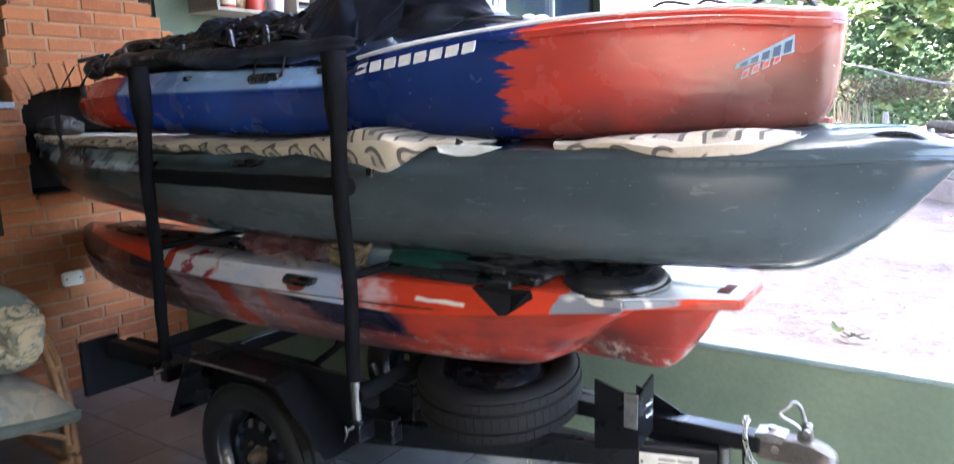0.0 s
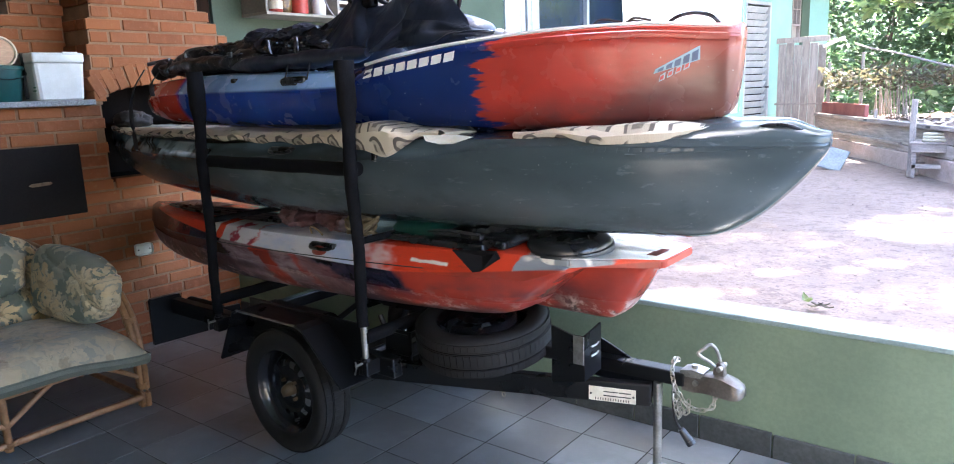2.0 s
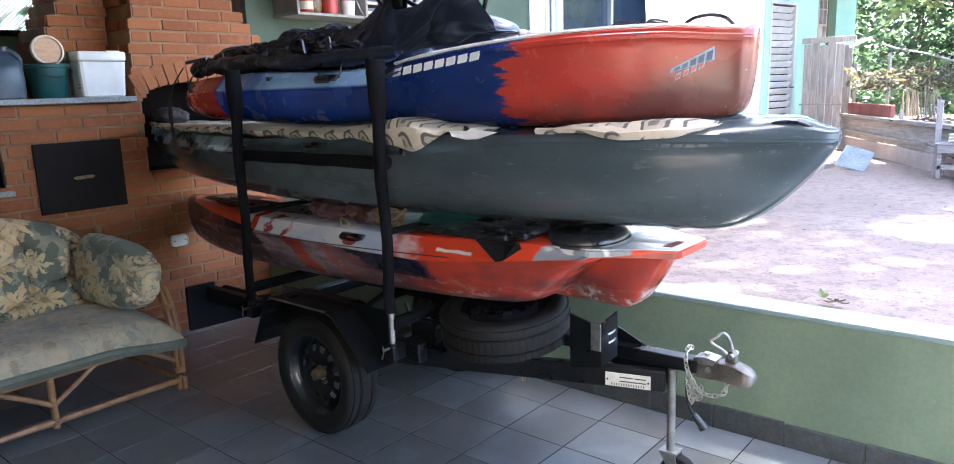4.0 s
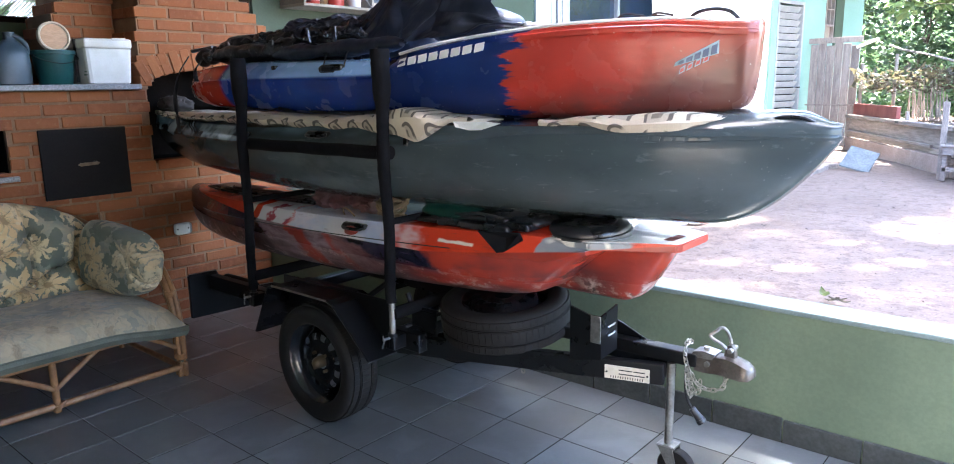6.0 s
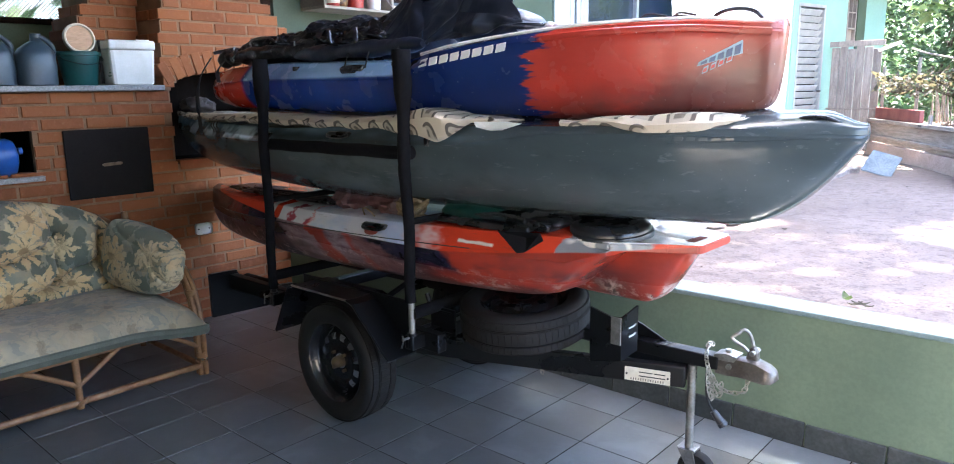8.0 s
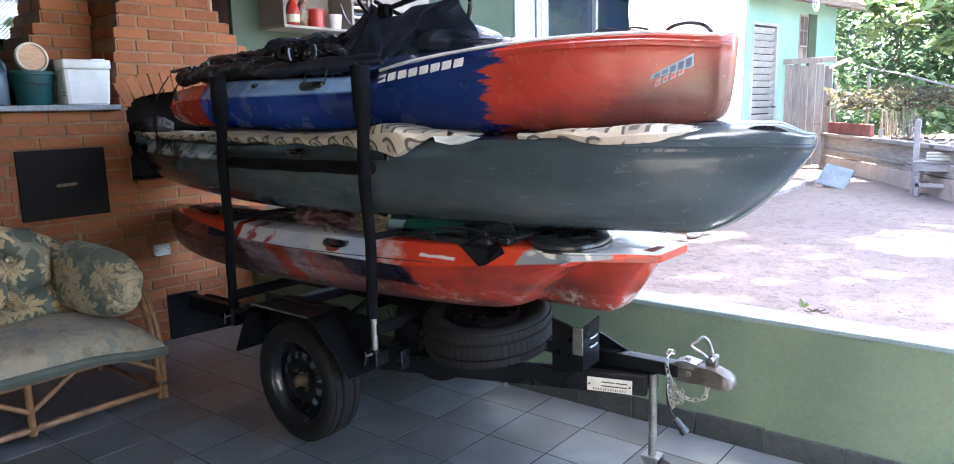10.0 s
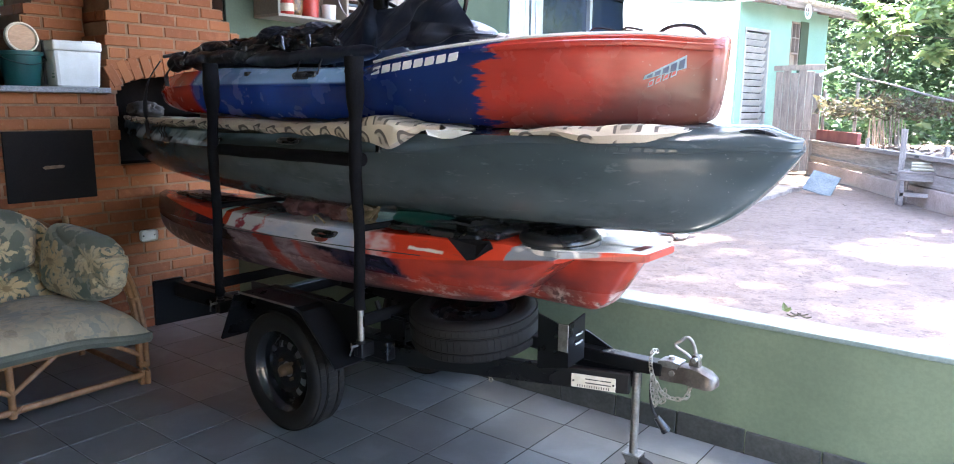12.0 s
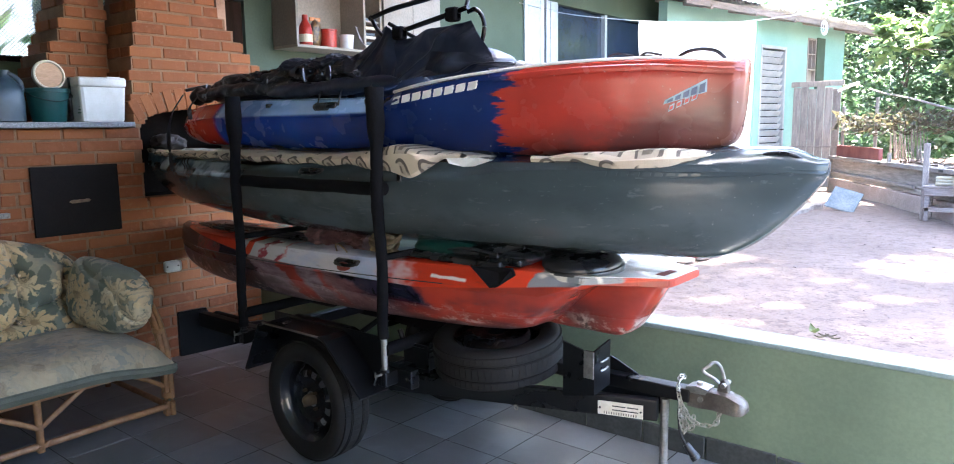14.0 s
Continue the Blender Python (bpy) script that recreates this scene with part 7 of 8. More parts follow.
lone("cord_knot", bm, M_WHITE_PAINT, "bright knotted cord on the kayak gunwale", "cord", smooth=True)

# ---- what lies in the lowest kayak ----
deckz = 0.91
ropes = thing("rope_coil", (-1.27, 1.62, deckz), "coil of brown hemp rope lying on the deck", "rope")
for k in range(9):
    a0 = k * 0.7
    pts = []
    for q in range(20):
        a = a0 + 2 * math.pi * q / 20
        r = 0.055 + 0.012 * math.sin(k * 2.1)
        pts.append((-1.27 + 0.012 * math.sin(k) + r * 1.25 * math.cos(a), 1.63 + 0.01 * math.cos(k * 1.7) + r * 0.6 * math.sin(a), deckz + 0.045 + 0.009 * (k % 4) + 0.028 * math.sin(a + k)))
    part("strand", tube(B(), pts, 0.0075, 6, True), M_ROPE, ropes, smooth=True)
M_MAROON = surf("maroon patterned cloth", (0.07, 0.02, 0.022), (0.13, 0.07, 0.075), 0.85, scale=14)
cl = thing("clothes", (-1.5, 1.75, deckz), "crumpled maroon and pale cloth on the deck", "cloth")
for k, (x, y, r, m_) in enumerate(((-1.5, 1.76, 0.085, M_MAROON), (-1.63, 1.8, 0.06, surf("pale pink cloth", (0.16, 0.11, 0.105), None, 0.9)), (-1.8, 1.75, 0.07, M_MAROON), (-1.38, 1.72, 0.055, surf("lilac cloth", (0.14, 0.1, 0.115), None, 0.9)))):
    bm = B()
    lump(bm, (x, y, deckz + 0.035), (r * 1.5, r, 0.045), k, 0.4, 16, 4)
    part("fold", bm, m_, cl, smooth=True)
part("loop_cord", tube(B(), spline([(-1.55, 1.60, deckz), (-1.54, 1.585, deckz + 0.03), (-1.51, 1.58, deckz + 0.035), (-1.485, 1.585, deckz + 0.02), (-1.48, 1.60, deckz)], 5), 0.004, 6), M_ROPE, cl, smooth=True)
bm = B()
lump(bm, (-0.98, 1.73, deckz + 0.05), (0.17, 0.10, 0.055), 3, 0.1, 6, 4)
lone("dry_bag", bm, M_GREEN_CLOTH, "dark green dry bag lying flat on the deck", "bag", smooth=True)
ks = thing("seat_pad", (-0.75, 1.8, deckz), "black moulded seat pad folded on the deck", "seat pad")
for x0, x1, y0, y1, z0, z1 in ((-1.16, -0.98, 1.60, 1.74, 0.93, 0.945), (-0.98, -0.62, 1.60, 2.05, 0.925, 0.955), (-0.92, -0.66, 1.64, 2.0, 0.955, 0.975), (-0.64, -0.54, 1.62, 2.0, 0.94, 0.97)):
    bm = B()
    box(bm, x0, x1, y0, y1, z0, z1, 0.009)
    part("panel", bm, M_BLACK_PLASTIC, ks)
bm = B()
fl = [(-0.70, 0.945), (-0.53, 0.952), (-0.545, 0.915), (-0.60, 0.872), (-0.625, 0.868), (-0.66, 0.90)]
v = [bm.verts.new((x, y_k3(x, min(z, 0.925)) - 0.014, z)) for x, z in fl]
w = [bm.verts.new((x, y_k3(x, min(z, 0.925)) - 0.004, z)) for x, z in fl]
bm.faces.new(v[::-1])
bm.faces.new(w)
for q in range(len(v)):
    bm.faces.new((v[q], v[(q + 1) % len(v)], w[(q + 1) % len(v)], w[q]))
part("hanging_flap", bm, M_PAD, ks, "black flap hanging over the gunwale")
for k, (x, y, z, rx_, ry_, rz_) in enumerate(((-0.86, 1.74, 0.965, 0.13, 0.07, 0.022), (-0.70, 1.78, 0.975, 0.12, 0.09, 0.028), (-0.60, 1.72, 0.965, 0.08, 0.07, 0.022), (-1.05, 1.66, 0.94, 0.09, 0.05, 0.015), (-0.52, 1.86, 0.97, 0.06, 0.08, 0.02))):
    bm = B()
    lump(bm, (x, y, z), (rx_, ry_, rz_), k + 3, 0.3, 12, 4)
    part("padding", bm, M_BLACK_PLASTIC, ks, "glossy black crumpled padding", smooth=True)
for pts in ([(-0.9, 1.63, 0.975), (-0.78, 1.62, 0.99), (-0.66, 1.64, 0.978)], [(-0.6, 1.8, 0.97), (-0.52, 1.86, 0.995), (-0.46, 1.92, 0.99), (-0.43, 1.95, 0.97)], [(-1.1, 1.62, 0.945), (-1.0, 1.6, 0.95), (-0.9, 1.61, 0.956)]):
    part("strap", tube(B(), spline(pts, 5), 0.006, 6), M_CORD, ks, smooth=True)
bm = B()
tube(bm, spline([(-0.95, 2.05, 0.985), (-0.7, 2.08, 0.99), (-0.5, 2.08, 0.985)], 5), 0.008, 8)
lone("red_paddle_shaft", bm, M_RED_PLASTIC, "thin red shaft lying across the deck", "paddle", smooth=True)
rods = thing("fishing_rods", (-2.5, 1.76, 0.90), "dark rods lying along the deck", "rods")
for k in range(4):
    part("rod", tube(B(), spline([(-3.1 + 0.05 * k, 1.82 + 0.03 * k, 0.90), (-2.8, 1.75 + 0.03 * k, 0.905), (-2.4, 1.70 + 0.05 * k, 0.91), (-1.9, 1.7 + 0.04 * k, 0.915)], 5), 0.011 if k % 2 else 0.007, 8), M_BLACK_PLASTIC, rods, smooth=True)
bm = B()
box(bm, -3.12, -2.72, 1.84, 2.0, 0.88, 0.903, 0.008)
lone("deck_cover", bm, M_DARK_FABRIC, "black cover over the bow well", "cover")

# ---- the yard ----
Z0 = GROUND_Z
# paved strip before the house with a broken edge
bm = B()
edge = [(-1.62 + 0.07 * noise.noise((0.0, y * 2.3, 5.0)) + 0.035 * noise.noise((0.0, y * 9, 1.0)), y) for y in [2.62 + 0.12 * k for k in range(64)]]
slab(bm, [(HOUSE_X, 2.62)] + edge + [(HOUSE_X, edge[-1][1])], "z", Z0 - 0.1, Z0 + 0.055)
lone("pavement", bm, M_CONCRETE, "rough concrete strip along the house with a broken edge", "pavement", kind="structure")
bm = B()
box(bm, -3.4, -2.02, 5.0, 5.35, Z0 + 0.055, Z0 + 0.075, 0.01)
lone("step", bm, surf("pale worn step", (0.62, 0.6, 0.57), (0.5, 0.48, 0.45), 0.8), "pale worn doorstep slab on the concrete strip", "step", kind="structure")

# wall cabinet by the dark door
cab = thing("wall_cabinet", (HOUSE_X, 3.6, 2.1), "open greige wall cabinet with cleaning things", "cabinet")
cx0, cx1 = HOUSE_X + 0.002, HOUSE_X + 0.31
for nm, b_, mt in (("side_panel", (cx0, cx1, 3.10, 3.125, 2.12, 2.75), M_CABINET), ("bottom_panel", (cx0, cx1 + 0.005, 3.10, 4.75, 2.10, 2.122), M_CABINET_IN), ("back_panel", (cx0, cx0 + 0.01, 3.12, 4.75, 2.12, 2.75), M_CABINET_IN),
                   ("top_panel", (cx0, cx1, 3.10, 4.75, 2.75, 2.77), M_CABINET), ("divider", (cx0, cx1, 3.80, 3.825, 2.12, 2.75), M_CABINET_IN), ("divider", (cx0, cx1, 3.99, 4.015, 2.12, 2.75), M_CABINET_IN), ("door", (cx1, cx1 + 0.02, 4.02, 4.38, 2.12, 2.75), M_CABINET_IN),
                   ("door", (cx1, cx1 + 0.02, 4.385, 4.75, 2.12, 2.75), M_CABINET_IN), ("shelf", (cx0, cx1 - 0.02, 3.82, 4.0, 2.36, 2.375), M_CABINET_IN)):
    bm = B()
    box(bm, *b_, 0.003)
    part(nm, bm, mt, cab)
bm = B()
cyl(bm, (cx1 + 0.02, 4.36, 2.28), (cx1 + 0.04, 4.36, 2.28), 0.012, seg=12)
part("knob", bm, M_DARK_WOOD, cab, "small dark knob")
CBZ = 2.123
red = thing("red_tub", (HOUSE_X + 0.2, 3.56, CBZ), "red plastic tub in the open cabinet", "tub")
bm = B()
lathe(bm, [(0.0, 0.0), (0.062, 0.0), (0.068, 0.004), (0.074, 0.135), (0.078, 0.137), (0.078, 0.15), (0.0, 0.152)], pose(HOUSE_X + 0.2, 3.5, CBZ), 28)
part("body", bm, M_RED_PLASTIC, red, smooth=True)
cup = thing("cup", (HOUSE_X + 0.2, 3.68, CBZ), "white plastic cup in the open cabinet", "cup")
bm = B()
lathe(bm, [(0.0, 0.0), (0.052, 0.0), (0.062, 0.12), (0.065, 0.122), (0.06, 0.124), (0.05, 0.01), (0.0, 0.008)], pose(HOUSE_X + 0.2, 3.70, CBZ), 28)
part("body", bm, M_WHITE_PLASTIC, cup, smooth=True)
bt = thing("bottle", (HOUSE_X + 0.2, 3.27, CBZ), "red cleaning bottle with a white label in the open cabinet", "bottle")
bm = B()
lathe(bm, [(0.0, 0.0), (0.05, 0.0), (0.055, 0.01), (0.055, 0.12), (0.045, 0.165), (0.024, 0.20), (0.02, 0.212)], pose(HOUSE_X + 0.2, 3.27, CBZ), 22)
part("body", bm, M_RED_PLASTIC, bt, smooth=True)
bm = B()
lathe(bm, [(0.0, 0.21), (0.024, 0.21), (0.023, 0.245), (0.0, 0.245)], pose(HOUSE_X + 0.2, 3.27, CBZ), 16)
part("cap", bm, M_RED_PLASTIC, bt, smooth=True)
bm = B()
lathe(bm, [(0.0555, 0.03), (0.057, 0.032), (0.057, 0.09), (0.0555, 0.092)], pose(HOUSE_X + 0.2, 3.27, CBZ), 22)
part("label_band", bm, M_CREAM, bt, "pale printed label")
pk = thing("detergent_pouch", (HOUSE_X + 0.2, 3.37, CBZ), "brown and yellow detergent pouch in the open cabinet", "pouch")
bm = B()
lump(bm, (HOUSE_X + 0.2, 3.37, CBZ + 0.10), (0.03, 0.058, 0.115), 5, 0.08, 12, 4)
part("body", bm, surf("printed brown foil", (0.24, 0.13, 0.03), (0.05, 0.03, 0.025), 0.35, scale=26), pk, smooth=True)
bm = B()
box(bm, HOUSE_X + 0.195, HOUSE_X + 0.205, 3.315, 3.425, CBZ + 0.205, CBZ + 0.235, 0.002)
part("seal", bm, surf("orange foil seal", (0.5, 0.16, 0.02), None, 0.4), pk)
bx = thing("small_boxes", (HOUSE_X + 0.15, 3.9, CBZ), "stacked small dark boxes in the cabinet compartment", "boxes")
for k in range(9):
    bm = B()
    z = CBZ + 0.002 + 0.026 * k if k < 8 else 2.376
    box(bm, HOUSE_X + 0.05, HOUSE_X + 0.27, 3.835 + 0.006 * (k % 3), 3.975 - 0.01 * (k % 2), z, z + 0.022, 0.002)
    part("box", bm, (M_DARK_WOOD, M_CREAM, M_JUG)[k % 3], bx)

# clothes line with a white towel
line = thing("clothes_line", (-2.0, 6.0, 2.4), "thin white clothes line across the yard", "line")
part("cord", tube(B(), spline([(-4.03, 6.45, 2.86), (-3.2, 6.2, 2.62), (-2.28, 6.0, 2.44), (-1.75, 6.0, 2.375), (-1.19, 6.0, 2.335), (-0.4, 6.3, 2.45), (1.5, 7.2, 2.9), (4.5, 9.0, 3.7)], 8), 0.004, 6), M_WHITE_PAINT, line, smooth=True)
part("cord", tube(B(), spline([(-3.2, 9.9, 3.3), (-1.0, 10.0, 3.02), (1.0, 9.8, 3.05), (5.0, 9.6, 3.4)], 8), 0.004, 6), M_WHITE_PAINT, line, smooth=True)
bm = B()
NU, NV = 40, 34
g = []
for i in range(NU + 1):
    u = i / NU
    row = []
    for j in range(NV + 1):
        v_ = j / NV
        x = -2.30 + 1.11 * u + 0.03 * (v_ ** 2) * (0.8 - u)
        z = 2.445 - 0.11 * u - 0.03 * math.sin(math.pi * u) - 1.12 * v_
        y = 6.0 + 0.025 * math.sin(u * 17 + v_) * (0.3 + v_) + 0.02 * noise.noise((u * 6, v_ * 5, 2))
        row.append(bm.verts.new((x, y, z)))
    g.append(row)
fc = []
for r, s in zip(g, g[1:]):
    for j in range(NV):
        fc.append(bm.faces.new((r[j], r[j + 1], s[j + 1], s[j])))
bmesh.ops.solidify(bm, geom=fc, thickness=0.006)
M_HUNG = surf("white thin towel cloth", (0.84, 0.85, 0.84), (0.8, 0.81, 0.8), 0.95, scale=8, fine=300, bump=0.6, Transmission_Weight=0.0)
hung = M_HUNG.node_tree
glow_ = hung.nodes.new("ShaderNodeBsdfTranslucent")
glow_.inputs["Color"].default_value = (0.85, 0.86, 0.84, 1)
blend_ = hung.nodes.new("ShaderNodeMixShader")
blend_.inputs[0].default_value = 0.45
hung.links.new(hung.nodes["Principled BSDF"].outputs[0], blend_.inputs[1])
hung.links.new(glow_.outputs[0], blend_.inputs[2])
hung.links.new(blend_.outputs[0], hung.nodes["Material Output"].inputs["Surface"])
towel = lone("towel", bm, M_HUNG, "white towel with a green edge hung on the line", "towel", smooth=True)
bm = B()
for k in range(60):
    v_ = k / 60
    lump(bm, (-1.185 + 0.03 * (v_ ** 2) * (-0.2), 6.0, 2.33 - 1.12 * v_), (0.009, 0.006, 0.012), k, 0.1, 5, 1)
part("edging", bm, surf("green crochet edging", (0.25, 0.45, 0.25), None, 0.9), towel, "green crocheted edging")

# shed: local frame along its wall
SA, SU = Vector((-3.56, 9.9, 0.0)), Vector((0.1905, 0.9817, 0.0))
SN = Vector((SU.y, -SU.x, 0.0))
SM = Matrix(((SU.x, -SN.x, 0, SA.x), (SU.y, -SN.y, 0, SA.y), (0, 0, 1, 0), (0, 0, 0, 1)))
shed = thing("shed", (-3.0, 12.5, Z0), "mint green rendered shed with louvred door and corrugated roof", "shed")


def sbox(b, s0, s1, d0, d1, z0, z1, bevel=0.0):
    """s along the wall, d into the shed (negative: towards the yard)."""
    return box(b, s0, s1, d0, d1, z0, z1, bevel, SM)


for b_ in ((-0.4, 2.2, 0, 0.15, 0, 3.22), (2.2, 3.05, 0, 0.15, 2.76, 3.22), (3.05, 3.8, 0, 0.15, 0, 3.22), (3.8, 4.12, 0, 0.15, 0, 2.14), (3.8, 4.12, 0, 0.15, 2.97, 3.22), (4.12, 5.26, 0, 0.15, 0, 3.22), (5.11, 5.26, 0.15, 3.0, 0, 3.22), (-0.4, 5.26, 2.9, 3.05, 0, 3.22)):
    bm = B()
    sbox(bm, *b_)
    part("wall", bm, M_MINT, shed, "mint green rendered wall")
sd = B()
sbox(sd, 2.2, 2.25, -0.01, 0.12, 0.3, 2.76, 0.003)
sbox(sd, 3.0, 3.05, -0.01, 0.12, 0.3, 2.76, 0.003)
sbox(sd, 2.25, 3.0, -0.01, 0.12, 2.71, 2.76, 0.003)
sdoor = part("door_frame", sd, M_SHUTTER, shed, "grey door frame")
z = 0.34
while z < 2.68:
    bm = B()
    mm = SM @ Matrix.Translation((2.625, 0.05, z + 0.055)) @ Matrix.Rotation(radians(30), 4, "X")
    box(bm, -0.37, 0.37, -0.008, 0.008, -0.052, 0.052, 0.002, mm, seg=1)
    part("louvre", bm, M_SHUTTER, sdoor)
    z += 0.112
bm = B()
sbox(bm, 2.25, 3.0, 0.09, 0.1, 0.3, 2.7)
part("door_backing", bm, M_SOOT, sdoor)
bm = B()
cyl(bm, SM @ Vector((2.97, -0.05, 1.35)), SM @ Vector((2.97, 0.02, 1.35)), 0.012, seg=8)
part("door_handle", bm, M_INK, sdoor)
wn_ = B()
for s0, s1, z0, z1 in ((3.8, 3.83, 2.14, 2.97), (4.09, 4.12, 2.14, 2.97), (3.83, 4.09, 2.94, 2.97), (3.83, 4.09, 2.14, 2.17), (3.83, 4.09, 2.40, 2.43), (3.95, 3.965, 2.43, 2.94), (3.83, 4.09, 2.68, 2.695)):
    sbox(wn_, s0, s1, -0.01, 0.08, z0, z1, 0.002)
win = part("window", wn_, M_WOOD_OLD, shed, "small weathered wooden window")
bm = B()
sbox(bm, 3.83, 4.09, 0.06, 0.07, 2.43, 2.94)
part("pane", bm, M_NAVY, win)
bm = B()
sbox(bm, 3.83, 4.09, 0.05, 0.07, 2.17, 2.40)
part("panel", bm, M_CABINET_IN, win)
bm = B()
sbox(bm, 4.12, 4.42, -0.03, 0.0, 2.05, 2.99, 0.004)
part("shutter", bm, M_HOUSE, shed, "open dark green window shutter")
bm = B()
NS = 60
rows_ = []
for k in range(NS * 4 + 1):
    s = -0.8 + (6.5 + 0.8) * k / (NS * 4)
    wv = 0.025 * math.cos(k * math.pi / 2.0)
    rows_.append([SM @ Vector((s, -0.55, 3.22 + wv)), SM @ Vector((s, 1.2, 3.62 + wv)), SM @ Vector((s, 3.3, 4.05 + wv))])
vs = [[bm.verts.new(p) for p in r] for r in rows_]
fc = []
for r, q in zip(vs, vs[1:]):
    for j in range(2):
        fc.append(bm.faces.new((r[j], q[j], q[j + 1], r[j + 1])))
bmesh.ops.solidify(bm, geom=fc, thickness=0.008)
part("roof", bm, M_ROOF, shed, "grey corrugated fibre cement roof")
for s in (0.0, 1.2, 2.4, 3.6, 4.8, 6.0):
    bm = B()
    mm = SM @ Matrix.Translation((s, 0, 3.27)) @ Matrix.Rotation(radians(13), 4, "X")
    box(bm, -0.03, 0.03, -0.5, 1.0, -0.09, -0.03, 0.003, mm)
    part("rafter", bm, M_WOOD_FLAT, shed, "weathered rafter end")
bm = B()
sbox(bm, -0.6, 6.2, -0.46, -0.42, 3.10, 3.19, 0.003)
part("fascia", bm, M_WOOD_FLAT, shed, "weathered eaves board")
coil = B()
for k in range(4):
    r = 0.085 + 0.012 * k
    tube(coil, [SM @ Vector((3.30 + r * math.cos(a), -0.5 - 0.006 * k, 3.05 + r * math.sin(a))) for a in [q * math.pi / 10 for q in range(20)]], 0.007, 6, True)
tube(coil, [SM @ Vector((3.3, -0.5, 3.15)), SM @ Vector((3.3, -0.5, 3.0))], 0.006, 6)
tube(coil, [SM @ Vector((3.22, -0.5, 3.05)), SM @ Vector((3.38, -0.5, 3.05))], 0.006, 6)
lone("hose_reel", coil, M_WHITE_PAINT, "white ring of cable hung under the shed eaves", "cable ring", smooth=True)

# upright board fence beside the shed
fence = thing("board_fence", (-2.8, 13.9, Z0), "weathered grey upright board fence", "fence")
fa, fb = Vector((-2.86, 13.0, 0)), Vector((-2.08, 12.95, 0))
nb = 6
for k in range(nb):
    a, b = fa.lerp(fb, k / nb), fa.lerp(fb, (k + 1) / nb)
    d = (b - a)
    mm = Matrix.Translation((a + b) / 2) @ d.to_track_quat("X", "Z").to_matrix().to_4x4()
    bm = B()
    box(bm, -d.length / 2 + 0.004, d.length / 2 - 0.004, -0.012, 0.012, Z0 + 0.05, 2.06 + (0.0, 0.03, -0.03, 0.02, -0.01, -0.04)[k], 0.003, mm, seg=1)
    part("board", bm, M_WOOD_OLD, fence)
for z in (1.05, 2.12):
    bm = B()
    d = fb - fa
    mm = Matrix.Translation((fa + fb) / 2) @ d.to_track_quat("X", "Z").to_matrix().to_4x4()
    box(bm, -d.length / 2 - 0.03, d.length / 2 + 0.05, -0.035, -0.014, z - (0.05 if z > 2 else 0.012), z + (0.04 if z > 2 else 0.012), 0.003, mm, seg=1)
    part("rail", bm, M_WOOD_OLD, fence)
bm = B()
cyl(bm, (-2.12, 12.9, 1.98), (-1.8, 12.86, 2.10), 0.025, seg=10)
part("pipe_end", bm, M_WHITE_PAINT, fence, "white pipe end on the fence", smooth=True)

# plank bed wall
PA, PU = Vector((-2.1, 12.8, 0)), Vector((0.5186, -0.855, 0))
PM = Matrix(((PU.x, -PU.y, 0, PA.x), (PU.y, PU.x, 0, PA.y), (0, 0, 1, 0), (0, 0, 0, 1)))
bed = thing("plank_bed", (-1.2, 11.3, Z0), "raised bed wall of weathered planks on a plastered foot", "raised bed")


def pbox(b, s0, s1, d0, d1, z0, z1, bevel=0.0):
    return box(b, s0, s1, d0, d1, z0, z1, bevel, PM, seg=1)


bm = B()
pbox(bm, -0.3, 8.0, 0.0, 0.14, 0.1, 0.52, 0.01)
part("plaster_foot", bm, surf("pinkish plaster", (0.42, 0.31, 0.27), (0.33, 0.24, 0.2), 0.9, scale=3, grain=0.25), bed, "pinkish plastered foot")
for s0, s1, z0, z1, d in ((-0.2, 3.9, 0.53, 0.60, 0.02), (-0.2, 4.1, 0.61, 0.835, 0.03), (3.9, 8.0, 0.53, 0.68, 0.025), (4.1, 8.0, 0.69, 0.835, 0.03)):
    bm = B()
    pbox(bm, s0, s1, d, d + 0.03, z0, z1, 0.004)
    part("plank", bm, M_WOOD_FLAT, bed)
bm = B()
pbox(bm, -0.1, 3.0, -0.015, 0.02, 0.60, 0.64, 0.003)
part("batten", bm, M_WOOD_FLAT, bed, "weathered batten")
bm = B()
pbox(bm, -0.2, 8.0, -0.03, 0.05, 0.845, 0.90, 0.006)
part("top_rail", bm, M_WOOD_FLAT, bed, "weathered top rail")
for s in (1.9, 3.7, 5.4):
    bm = B()
    pbox(bm, s, s + 0.1, -0.034, -0.029, 0.86, 0.885)
    part("rail_slot", bm, M_INK, bed)
for s in (0.1, 2.0, 4.2):
    bm = B()
    pbox(bm, s - 0.03, s + 0.03, 0.06, 0.10, 0.1, 1.02 if s > 1 else 1.72, 0.004)
    part("stake", bm, M_WOOD_OLD, bed)
bm = B()
pbox(bm, 0.0, 1.75, 0.03, 0.09, 0.90, 1.08, 0.006)
lone("red_trough", bm, surf("dark red painted trough", (0.22, 0.055, 0.045), (0.17, 0.045, 0.04), 0.6), "dark red painted wooden trough on the bed wall", "trough")
bm = B()
pbox(bm, -0.3, 8.0, 0.14, 7.0, 0.1, 0.82)
lone("bed_soil", bm, M_GROUND, "raised earth of the bed strewn with litter", "soil", kind="stuff")
